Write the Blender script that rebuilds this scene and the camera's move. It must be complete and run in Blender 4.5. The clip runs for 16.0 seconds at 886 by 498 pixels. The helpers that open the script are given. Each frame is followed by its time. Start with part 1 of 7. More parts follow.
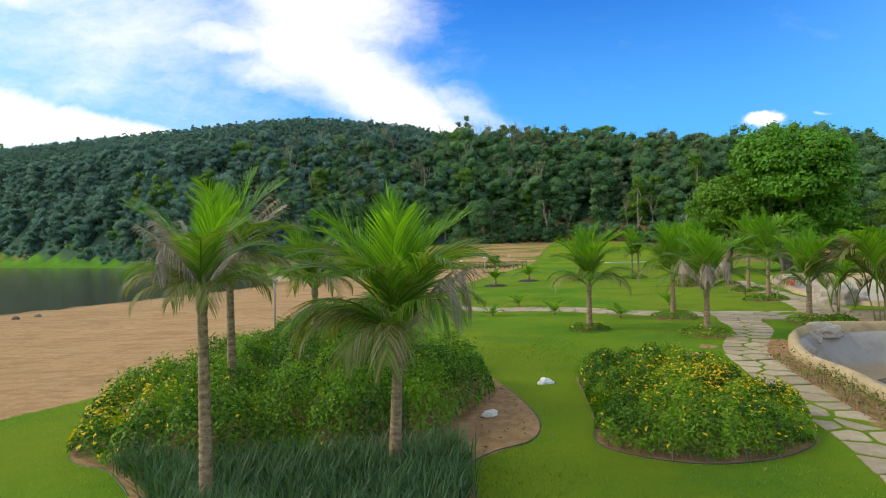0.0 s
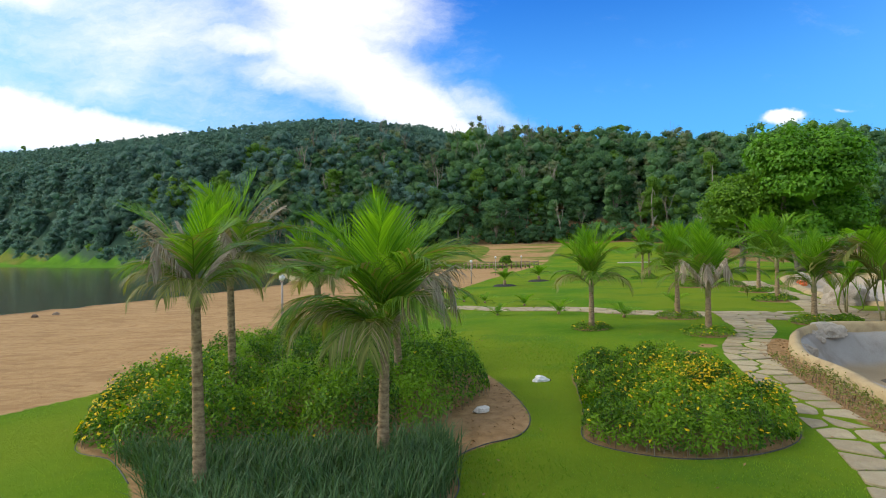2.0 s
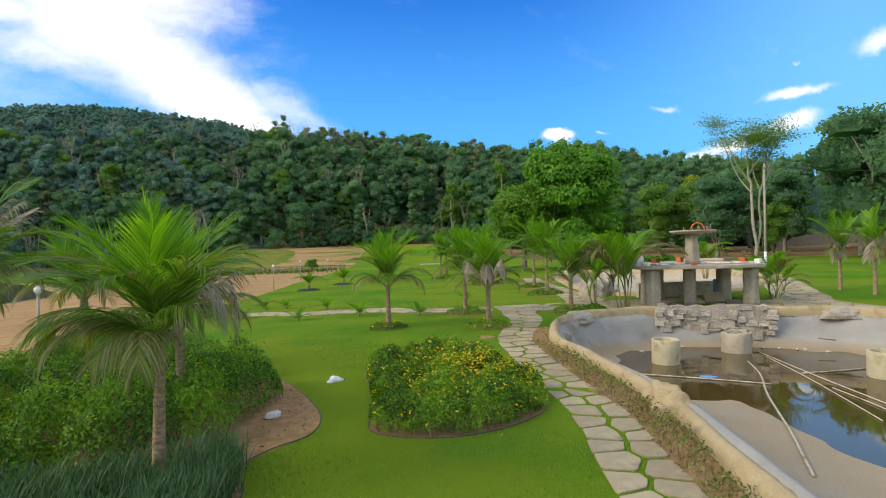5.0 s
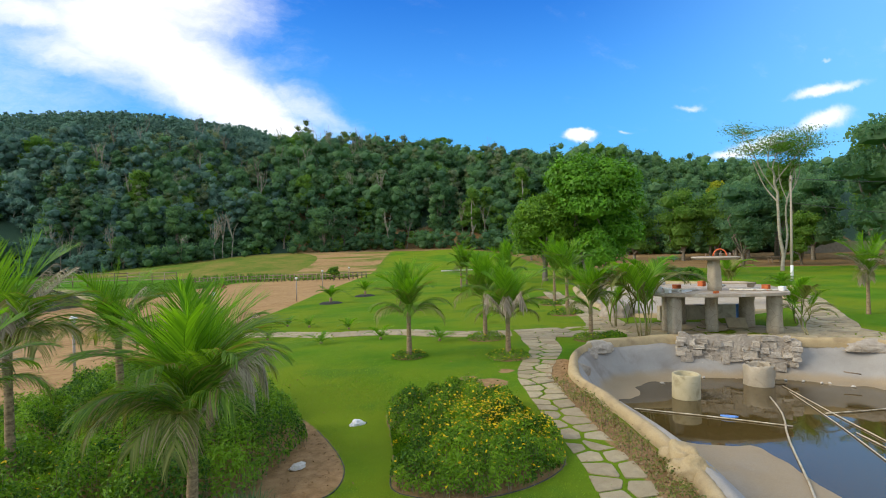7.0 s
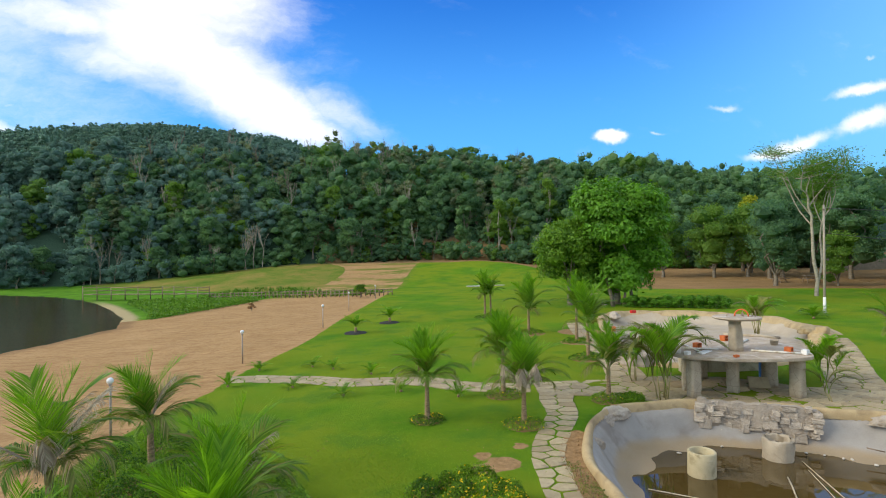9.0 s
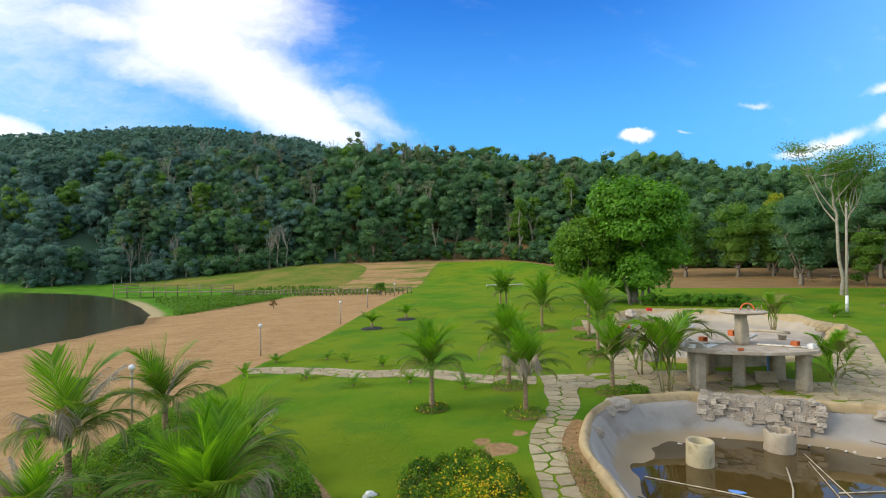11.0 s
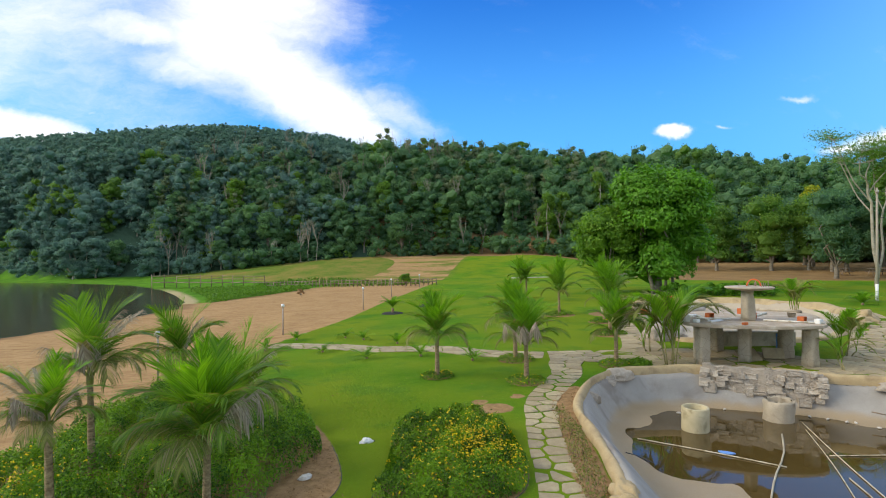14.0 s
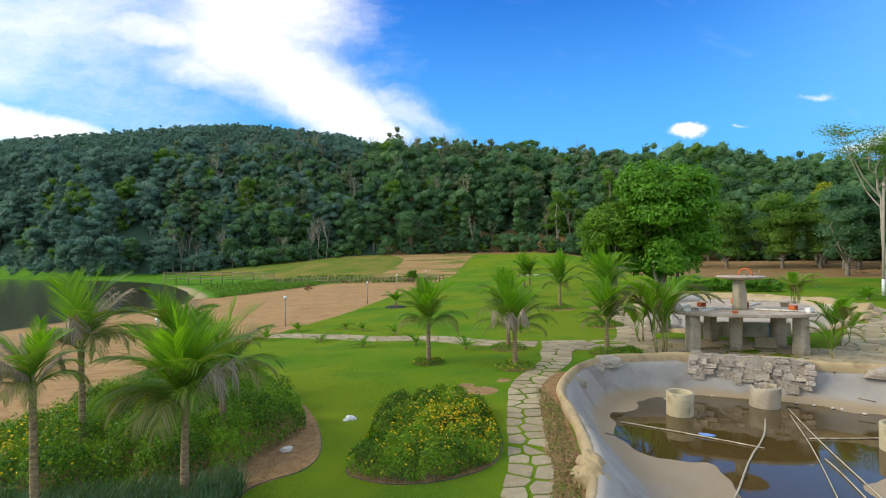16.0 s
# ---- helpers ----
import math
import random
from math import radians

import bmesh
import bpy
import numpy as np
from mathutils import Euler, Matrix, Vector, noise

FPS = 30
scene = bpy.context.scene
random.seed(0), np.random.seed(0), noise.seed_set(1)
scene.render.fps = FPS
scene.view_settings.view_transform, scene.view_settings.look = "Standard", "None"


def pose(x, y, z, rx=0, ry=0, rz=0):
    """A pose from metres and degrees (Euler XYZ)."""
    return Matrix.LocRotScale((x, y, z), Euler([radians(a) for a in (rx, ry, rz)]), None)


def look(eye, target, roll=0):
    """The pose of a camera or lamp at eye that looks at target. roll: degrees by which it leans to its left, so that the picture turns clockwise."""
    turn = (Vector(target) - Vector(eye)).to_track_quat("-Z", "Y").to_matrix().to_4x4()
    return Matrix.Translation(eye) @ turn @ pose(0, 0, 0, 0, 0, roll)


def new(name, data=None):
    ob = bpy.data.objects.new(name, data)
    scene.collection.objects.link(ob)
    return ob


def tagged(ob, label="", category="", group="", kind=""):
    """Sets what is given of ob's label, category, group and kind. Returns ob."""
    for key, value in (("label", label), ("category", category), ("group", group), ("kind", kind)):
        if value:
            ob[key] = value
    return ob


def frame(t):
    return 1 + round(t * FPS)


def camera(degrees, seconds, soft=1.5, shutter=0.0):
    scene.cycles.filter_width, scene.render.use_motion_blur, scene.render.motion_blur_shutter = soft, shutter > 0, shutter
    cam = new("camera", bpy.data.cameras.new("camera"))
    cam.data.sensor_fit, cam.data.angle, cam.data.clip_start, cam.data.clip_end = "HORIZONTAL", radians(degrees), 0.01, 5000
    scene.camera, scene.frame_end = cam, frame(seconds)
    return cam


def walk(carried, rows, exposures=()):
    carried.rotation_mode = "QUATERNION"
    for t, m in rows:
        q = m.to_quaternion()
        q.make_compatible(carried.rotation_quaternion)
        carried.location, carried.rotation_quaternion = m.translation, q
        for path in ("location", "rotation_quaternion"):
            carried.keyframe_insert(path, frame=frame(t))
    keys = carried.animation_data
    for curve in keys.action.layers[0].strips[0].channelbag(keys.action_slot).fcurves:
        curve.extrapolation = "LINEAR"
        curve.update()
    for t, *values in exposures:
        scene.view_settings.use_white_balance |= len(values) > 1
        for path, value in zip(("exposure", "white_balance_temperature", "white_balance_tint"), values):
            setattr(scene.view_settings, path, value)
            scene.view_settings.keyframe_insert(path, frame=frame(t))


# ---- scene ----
cam = camera(77.9, 16.0, soft=1.0)
PATH = [
    (0, (0.018, 0.039, 2.122), (0.022, 2.039, 2.126), -0.75),
    (0.5, (0.064, 0.012, 2.099), (0.051, 2.012, 2.103), -0.70),
    (1, (0.153, 0.011, 2.079), (0.115, 2.011, 2.084), -0.67),
    (1.5, (0.229, -0.046, 2.087), (0.165, 1.953, 2.093), -0.71),
    (2, (0.298, -0.128, 2.110), (0.250, 1.872, 2.115), -0.75),
    (2.5, (0.355, -0.200, 2.101), (0.597, 1.785, 2.106), -1.22),
    (3, (0.371, -0.305, 2.106), (0.934, 1.614, 2.108), -1.39),
    (5.5, (0.514, -0.491, 2.126), (1.147, 1.406, 2.129), -1.45),
    (6, (0.514, -0.528, 2.178), (1.126, 1.376, 2.181), -1.40),
    (6.5, (0.487, -0.596, 2.451), (1.074, 1.316, 2.455), -1.35),
    (7, (0.472, -0.657, 2.902), (1.033, 1.263, 2.909), -1.29),
    (7.5, (0.473, -0.739, 3.494), (1.007, 1.188, 3.503), -1.16),
    (8, (0.492, -0.862, 4.059), (1.001, 1.072, 4.070), -1.02),
    (8.5, (0.539, -0.981, 4.471), (1.024, 0.959, 4.484), -0.93),
    (9, (0.666, -1.060, 4.644), (1.129, 0.886, 4.660), -0.93),
    (11.5, (1.178, -1.733, 4.365), (1.536, 0.234, 4.383), -0.85),
    (12, (1.269, -1.862, 4.322), (1.606, 0.109, 4.338), -0.77),
    (12.5, (1.353, -1.981, 4.317), (1.670, -0.006, 4.333), -0.72),
    (13, (1.465, -2.086, 4.127), (1.764, -0.108, 4.142), -0.69),
    (13.5, (1.583, -2.223, 3.881), (1.863, -0.243, 3.896), -0.74),
    (14, (1.718, -2.282, 3.714), (1.984, -0.299, 3.728), -0.76),
    (14.5, (1.878, -2.358, 3.677), (2.131, -0.374, 3.691), -0.69),
    (15, (2.027, -2.478, 3.699), (2.268, -0.492, 3.711), -0.67),
    (15.5, (2.157, -2.541, 3.522), (2.389, -0.555, 3.534), -0.66),
    (16, (2.293, -2.631, 3.368), (2.514, -0.643, 3.382), -0.69),
]
walk(cam, [(t, look(e, g, r)) for t, e, g, r in PATH])

# ---- world, sun ----
SUN_DIR = Vector((-0.80, 0.06, 0.48)).normalized()      # towards the sun
scene.view_settings.exposure = 0.0


class Nodes:
    """Short names for building a node tree."""

    def __init__(self, tree):
        self.t = tree
        tree.nodes.clear()

    def n(self, kind, inp={}):
        node = self.t.nodes.new(kind)
        for name, val in inp.items():
            if isinstance(val, bpy.types.NodeSocket):
                self.t.links.new(val, node.inputs[name])
            else:
                node.inputs[name].default_value = val
        return node

    def math(self, op, a, b=0.0, c=0.0, clamp=False):
        node = self.n("ShaderNodeMath", {0: a, 1: b, 2: c})
        node.operation, node.use_clamp = op, clamp
        return node.outputs[0]

    def vmath(self, op, a, b=(0, 0, 0)):
        node = self.n("ShaderNodeVectorMath", {0: a, 1: b})
        node.operation = op
        return node.outputs["Value" if op == "LENGTH" else 0]

    def mix(self, f, a, b, blend="MIX"):
        node = self.n("ShaderNodeMix")
        node.data_type, node.blend_type = "RGBA", blend
        for i, v in ((0, f), (6, a), (7, b)):
            if isinstance(v, bpy.types.NodeSocket):
                self.t.links.new(v, node.inputs[i])
            else:
                node.inputs[i].default_value = (*v, 1) if isinstance(v, tuple) and len(v) == 3 else v
        return node.outputs[2]

    def ramp(self, f, *stops):
        node = self.n("ShaderNodeValToRGB", {0: f})
        el = node.color_ramp.elements
        while len(el) < len(stops):
            el.new(0.5)
        for e, (p, c) in zip(el, stops):
            e.position, e.color = p, (*c, 1) if len(c) == 3 else c
        return node.outputs[0]

    def noise(self, vec, scale, detail=4.0, rough=0.55, dist=0.0):
        return self.n("ShaderNodeTexNoise", {"Vector": vec, "Scale": scale, "Detail": detail, "Roughness": rough, "Distortion": dist}).outputs[0]

    def map(self, v, a, b, c=0.0, d=1.0, smooth=True):
        node = self.n("ShaderNodeMapRange")
        node.interpolation_type = "SMOOTHSTEP" if smooth else "LINEAR"
        for i, val in enumerate((v, a, b, c, d)):
            if isinstance(val, bpy.types.NodeSocket):
                self.t.links.new(val, node.inputs[i])
            else:
                node.inputs[i].default_value = val
        return node.outputs[0]


def make_world():
    w = bpy.data.worlds.new("sky")
    scene.world = w
    w.use_nodes = True
    k = Nodes(w.node_tree)
    sky = k.n("ShaderNodeTexSky")
    sky.sky_type, sky.sun_disc = "NISHITA", False
    sky.sun_elevation, sky.sun_rotation = math.asin(SUN_DIR.z), math.atan2(SUN_DIR.x, SUN_DIR.y)
    sky.altitude, sky.air_density, sky.dust_density, sky.ozone_density = 100.0, 1.0, 0.6, 2.0
    d = k.n("ShaderNodeTexCoord").outputs["Generated"]
    xyz = k.n("ShaderNodeSeparateXYZ", {0: d})
    x, y, z = xyz.outputs
    ys = k.math("MAXIMUM", y, 0.12)
    u, v = k.math("DIVIDE", x, ys), k.math("DIVIDE", z, ys)
    uv = k.n("ShaderNodeCombineXYZ", {0: u, 1: v, 2: 0.0}).outputs[0]
    # wind-drawn distortion of the cloud field
    n1 = k.n("ShaderNodeTexNoise", {"Vector": uv, "Scale": 2.6, "Detail": 6.0, "Roughness": 0.6}).outputs["Color"]
    off = k.vmath("MULTIPLY", k.vmath("SUBTRACT", n1, (0.5, 0.5, 0.5)), (0.17, 0.10, 0.0))
    uvd = k.vmath("ADD", uv, off)
    n2 = k.n("ShaderNodeTexNoise", {"Vector": uv, "Scale": 11.0, "Detail": 6.0, "Roughness": 0.65}).outputs["Color"]
    uvd = k.vmath("ADD", uvd, k.vmath("MULTIPLY", k.vmath("SUBTRACT", n2, (0.5, 0.5, 0.5)), (0.05, 0.035, 0.0)))

    def puff(cx, cy, rx, ry, deg, hard=0.5, amount=1.0):
        m = k.n("ShaderNodeMapping", {"Vector": uvd, "Location": (cx, cy, 0), "Rotation": (0, 0, radians(deg)), "Scale": (rx, ry, 1)})
        m.vector_type = "TEXTURE"
        r = k.vmath("LENGTH", m.outputs[0])
        return k.math("MULTIPLY", k.map(r, hard, 1.0, 1.0, 0.0), amount)

    total = None
    for p in BANKS + PUFFS:
        q = puff(*p)
        total = q if total is None else k.math("MAXIMUM", total, q)
    wisp = k.noise(k.n("ShaderNodeMapping", {"Vector": uvd, "Rotation": (0, 0, 0.42), "Scale": (1.0, 2.6, 1.0)}).outputs[0], 4.6, 9.0, 0.66)
    total = k.map(k.math("ADD", total, k.math("MULTIPLY", k.math("SUBTRACT", wisp, 0.5), 1.15)), 0.05, 1.15)
    front = k.map(y, 0.1, 0.3)
    total = k.math("MULTIPLY", total, front)
    # unseen streaky cloud behind and overhead, added to strengthen the fill light
    st = k.n("ShaderNodeMapping", {"Vector": d, "Scale": (1.6, 1.2, 5.0)}).outputs[0]
    thin = k.map(k.noise(st, 2.2, 7.0, 0.6), 0.36, 0.66, 0.25, 0.95)
    thin = k.math("MULTIPLY", thin, k.math("MAXIMUM", k.map(y, 0.25, -0.1), k.map(z, 0.5, 0.72)))
    total = k.math("MAXIMUM", total, thin)
    blue = k.mix(1.0, sky.outputs[0], SKY_TINT, "MULTIPLY")
    low = k.map(z, 0.08, 0.5, 0.8, 0.0)
    blue = k.mix(low, blue, SKY_LOW)
    blue = k.mix(k.map(u, 0.5, 1.5, 0.0, 0.5), blue, (3.2, 7.6, 11.6))
    blue = k.mix(k.map(u, -0.15, -1.0, 0.0, 0.55), blue, (4.6, 9.0, 11.8))
    white = k.mix(k.noise(uvd, 7.0, 5.0), (10.5, 10.8, 11.4), (13.0, 12.8, 12.6))
    col = k.mix(total, blue, white)
    bg = k.n("ShaderNodeBackground", {"Color": col, "Strength": 0.1})
    k.n("ShaderNodeOutputWorld", {"Surface": bg.outputs[0]})


SKY_TINT, SKY_LOW = (0.19, 1.02, 2.4), (1.7, 6.2, 11.4)
# centre, half sizes, turn, inner edge, strength, in x/y and z/y seen from the origin
BANKS = [
    (-0.23, 0.46, 0.33, 0.20, -8, 0.05, 1.15), (-0.22, 0.35, 0.33, 0.125, -22, 0.05, 1.15), (-0.12, 0.285, 0.29, 0.10, -20, 0.05, 1.15), (-0.05, 0.235, 0.20, 0.07, -12, 0.0, 1.05),
    (-0.22, 0.64, 0.36, 0.26, -10, 0.1, 1.1), (-0.22, 0.82, 0.45, 0.28, -20, 0.2, 1.0), (0.04, 0.262, 0.20, 0.06, -24, 0.0, 0.62), (-0.38, 0.385, 0.22, 0.06, -12, 0.0, 0.9), (-0.30, 0.315, 0.24, 0.06, -20, 0.0, 0.75),
    (-0.88, 0.262, 0.36, 0.085, -9, 0.4, 1.15), (-0.62, 0.232, 0.26, 0.055, -10, 0.25, 1.05), (-0.80, 0.49, 0.28, 0.09, -5, 0.0, 1.0),
    (-0.60, 0.42, 0.85, 0.42, 0, 0.0, 0.6),
]
PUFFS = [
    (0.592, 0.226, 0.055, 0.020, 0, 0.4, 1.0), (0.685, 0.24, 0.018, 0.007, 0, 0.0, 0.5),
    (1.04, 0.238, 0.20, 0.024, 13, 0.0, 0.9), (1.27, 0.362, 0.21, 0.024, 11, 0.1, 0.95), (1.54, 0.515, 0.14, 0.045, 22, 0.1, 0.95), (1.25, 0.287, 0.15, 0.035, 14, 0.1, 0.95),
    (0.955, 0.212, 0.12, 0.020, 4, 0.0, 0.9), (0.862, 0.305, 0.05, 0.010, 3, 0.0, 0.62), (1.27, 0.43, 0.03, 0.011, 10, 0.0, 0.6), (-0.46, 0.255, 0.02, 0.008, 0, 0.0, 0.5),
]
make_world()
sun = new("sun", bpy.data.lights.new("sun", "SUN"))
sun.data.energy, sun.data.angle, sun.data.color = 2.9, radians(30), (1.0, 0.87, 0.66)
sun.matrix_world = look((0, 0, 60), Vector((0, 0, 60)) - SUN_DIR)


# ---- materials ----
def surface(name, dark, light, scale=8.0, rough=0.7, bump=0.3, grain=60.0, metal=0.0, island=0.0, spec=0.4, stain=None, stain_scale=1.2, translucent=0.0, size=0.02, cracks=0.0, mud=0.0):
    """A solid with colour at two scales, fine relief and optional stains; island: how far single pieces differ."""
    m = bpy.data.materials.new(name)
    m.use_nodes = True
    k = Nodes(m.node_tree)
    co = k.n("ShaderNodeTexCoord").outputs["Object"]
    f = k.noise(co, scale, 5.0)
    g = k.noise(co, grain, 3.0, 0.6)
    f = k.math("ADD", k.math("MULTIPLY", f, 0.65), k.math("MULTIPLY", g, 0.35))
    if island:
        r = k.n("ShaderNodeNewGeometry").outputs["Random Per Island"]
        o = k.n("ShaderNodeObjectInfo").outputs["Random"]
        r = k.math("FRACT", k.math("ADD", r, o))
        f = k.math("ADD", f, k.math("MULTIPLY", k.math("SUBTRACT", r, 0.5), island))
    col = k.ramp(f, (0.28, dark), (0.72, light))
    if stain:
        s = k.map(k.noise(co, stain_scale, 6.0, 0.6, 0.6), 0.5, 0.68)
        col = k.mix(s, col, stain)
    if mud:
        zz = k.n("ShaderNodeSeparateXYZ", {0: co}).outputs[2]
        lvl = k.math("ADD", zz, k.math("MULTIPLY", k.math("SUBTRACT", k.noise(co, 1.3, 5.0), 0.5), 0.25))
        col = k.mix(k.map(lvl, mud, mud + 0.22, 0.85, 0.0), col, k.mix(g, (0.27, 0.19, 0.10), (0.42, 0.32, 0.19)))
    height = k.math("ADD", g, k.math("MULTIPLY", f, 0.6))
    if cracks:
        vo = k.n("ShaderNodeTexVoronoi", {"Vector": co, "Scale": cracks, "Randomness": 1.0})
        vo.feature = "DISTANCE_TO_EDGE"
        seam = k.map(vo.outputs["Distance"], 0.005, 0.03)
        col = k.mix(k.map(seam, 0.0, 1.0, 0.45, 1.0), (0.20, 0.16, 0.11), col)
        height = k.math("ADD", height, k.math("MULTIPLY", seam, 0.6))
    b = k.n("ShaderNodeBump", {"Strength": bump, "Distance": size, "Height": height})
    p = k.n("ShaderNodeBsdfPrincipled", {"Base Color": col, "Roughness": rough, "Metallic": metal, "Normal": b.outputs[0], "Specular IOR Level": spec})
    out = p.outputs[0]
    if translucent:
        tr = k.n("ShaderNodeBsdfTranslucent", {"Color": k.mix(1.0, col, (1.3, 1.5, 0.5), "MULTIPLY")})
        out = k.n("ShaderNodeMixShader", {0: translucent, 1: out, 2: tr.outputs[0]}).outputs[0]
    k.n("ShaderNodeOutputMaterial", {"Surface": out})
    return m


def leaf_material(name, dark, light, rough=0.5, island=1.0, translucent=0.3, dry=None, through_blue=0.5):
    """Leaves: each leaf its own shade, with slow drifts over the plant."""
    m = bpy.data.materials.new(name)
    m.use_nodes = True
    k = Nodes(m.node_tree)
    geo = k.n("ShaderNodeNewGeometry")
    r = geo.outputs["Random Per Island"]
    o = k.n("ShaderNodeObjectInfo").outputs["Random"]
    co = k.n("ShaderNodeTexCoord").outputs["Object"]
    slow = k.noise(co, 0.9, 3.0)
    f = k.math("ADD", k.math("MULTIPLY", k.math("SUBTRACT", r, 0.5), 0.55 * island), k.math("ADD", k.math("MULTIPLY", slow, 0.8), k.math("MULTIPLY", o, 0.2)))
    tint = k.n("ShaderNodeAttribute")
    tint.attribute_name = "tint"
    f = k.math("ADD", f, k.math("MULTIPLY", tint.outputs["Fac"], 0.28))
    col = k.ramp(f, (0.2, dark), (0.85, light))
    if dry:
        col = k.mix(k.map(k.math("FRACT", k.math("MULTIPLY", r, 17.0)), 0.93, 0.97), col, dry)
    p = k.n("ShaderNodeBsdfPrincipled", {"Base Color": col, "Roughness": rough, "Specular IOR Level": 0.22})
    tr = k.n("ShaderNodeBsdfTranslucent", {"Color": k.mix(1.0, col, (1.4, 1.5, through_blue), "MULTIPLY")})
    out = k.n("ShaderNodeMixShader", {0: translucent, 1: p.outputs[0], 2: tr.outputs[0]})
    k.n("ShaderNodeOutputMaterial", {"Surface": out.outputs[0]})
    return m


def ground_material():
    """Lawn, sand, soil and dry meadow on one sheet, told apart by distance fields stored on it."""
    m = bpy.data.materials.new("ground")
    m.use_nodes = True
    k = Nodes(m.node_tree)
    co = k.n("ShaderNodeTexCoord").outputs["Object"]

    def field(name):
        node = k.n("ShaderNodeAttribute")
        node.attribute_name = name
        return node.outputs["Fac"]
    fine, mid, big = k.noise(co, 70.0, 4.0, 0.7), k.noise(co, 6.0, 5.0), k.noise(co, 0.35, 4.0)
    blade = k.noise(k.n("ShaderNodeMapping", {"Vector": co, "Scale": (1, 0.6, 1)}).outputs[0], 160.0, 2.0)
    gf = k.math("ADD", k.math("MULTIPLY", big, 0.55), k.math("ADD", k.math("MULTIPLY", mid, 0.3), k.math("MULTIPLY", blade, 0.3)))
    lawn = k.ramp(gf, (0.36, (0.050, 0.150, 0.007)), (0.60, (0.105, 0.222, 0.011)), (0.80, (0.165, 0.25, 0.018)))
    # broad uneven patches of the mown lawn are yellower
    lawn = k.mix(k.math("MULTIPLY", k.map(k.noise(co, 0.14, 3.0), 0.36, 0.56), 0.68), lawn, (0.195, 0.245, 0.015))
    lawn = k.mix(k.map(k.noise(co, 0.45, 5.0, 0.6), 0.50, 0.64, 0.0, 0.45), lawn, (0.045, 0.165, 0.018))
    lawn = k.mix(k.map(k.noise(co, 2.3, 6.0, 0.7), 0.60, 0.70, 0.0, 0.35), lawn, (0.21, 0.22, 0.03))
    sf = k.math("ADD", k.math("MULTIPLY", mid, 0.4), k.math("ADD", k.math("MULTIPLY", big, 0.4), k.math("MULTIPLY", fine, 0.2)))
    sand = k.ramp(sf, (0.3, (0.31, 0.185, 0.08)), (0.55, (0.43, 0.272, 0.127)), (0.8, (0.53, 0.36, 0.185)))
    tracks = k.noise(k.n("ShaderNodeMapping", {"Vector": co, "Rotation": (0, 0, 0.35), "Scale": (0.5, 2.2, 1)}).outputs[0], 1.6, 6.0, 0.65)
    sand = k.mix(k.map(tracks, 0.49, 0.60, 0.0, 0.5), sand, (0.27, 0.155, 0.07))
    scuff = k.map(k.noise(co, 2.2, 8.0, 0.75), 0.52, 0.62, 0.0, 0.5)
    sand = k.mix(scuff, sand, (0.27, 0.15, 0.065))
    soil = k.ramp(k.math("ADD", k.math("MULTIPLY", fine, 0.4), k.math("MULTIPLY", mid, 0.6)), (0.3, (0.19, 0.112, 0.05)), (0.7, (0.45, 0.285, 0.14)))
    dirt = k.ramp(sf, (0.3, (0.17, 0.105, 0.045)), (0.7, (0.36, 0.23, 0.105)))
    mead = k.ramp(k.math("ADD", k.math("MULTIPLY", k.noise(co, 0.12, 6.0, 0.7), 0.7), k.math("MULTIPLY", mid, 0.3)), (0.38, (0.06, 0.14, 0.014)), (0.50, (0.15, 0.185, 0.03)), (0.60, (0.27, 0.20, 0.06)), (0.70, (0.38, 0.24, 0.10)))
    bank = k.ramp(k.noise(co, 0.5, 5.0), (0.3, (0.055, 0.15, 0.012)), (0.7, (0.12, 0.27, 0.02)))
    # forest floor in dark green like the foliage, so gaps between trees blend
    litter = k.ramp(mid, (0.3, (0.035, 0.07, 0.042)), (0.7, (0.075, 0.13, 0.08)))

    def edge(name, width, ragged):
        d = k.math("ADD", field(name), k.math("MULTIPLY", k.math("SUBTRACT", k.noise(co, 5.0, 5.0, 0.65), 0.5), ragged))
        return k.map(d, width, -width)
    e_sand, e_soil = edge("d_sand", 0.06, 0.5), edge("d_soil", 0.03, 0.16)
    # beyond the pole fence the sand breaks up into streaks between rough grass
    streak = k.noise(k.n("ShaderNodeMapping", {"Vector": co, "Scale": (0.5, 1.6, 1)}).outputs[0], 0.16, 6.0, 0.65)
    past = k.map(k.n("ShaderNodeSeparateXYZ", {0: co}).outputs[1], 60.0, 66.0)
    e_sand = k.math("MULTIPLY", e_sand, k.math("SUBTRACT", 1.0, k.math("MULTIPLY", past, k.map(streak, 0.54, 0.42))))
    col = k.mix(edge("d_mead", 0.8, 5.0), lawn, mead)
    col = k.mix(edge("d_bank", 0.8, 2.0), col, bank)
    shore = k.map(k.math("ADD", field("d_lake"), k.math("MULTIPLY", k.math("SUBTRACT", mid, 0.5), 0.8)), 0.3, 1.1, 0.85, 0.0)
    shore = k.math("MULTIPLY", shore, k.map(k.n("ShaderNodeSeparateXYZ", {0: co}).outputs[1], 62.0, 76.0, 1.0, 0.0))
    col = k.mix(shore, col, (0.47, 0.36, 0.21))
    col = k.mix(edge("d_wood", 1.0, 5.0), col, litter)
    col = k.mix(edge("d_dirt", 0.4, 2.5), col, dirt)
    col = k.mix(e_sand, col, sand)
    wet = k.map(k.math("ADD", field("d_lake"), k.math("MULTIPLY", k.math("SUBTRACT", mid, 0.5), 0.5)), 0.2, 1.1, 0.55, 0.0)
    col = k.mix(k.math("MULTIPLY", wet, e_sand), col, (0.16, 0.10, 0.055))
    col = k.mix(e_soil, col, soil)
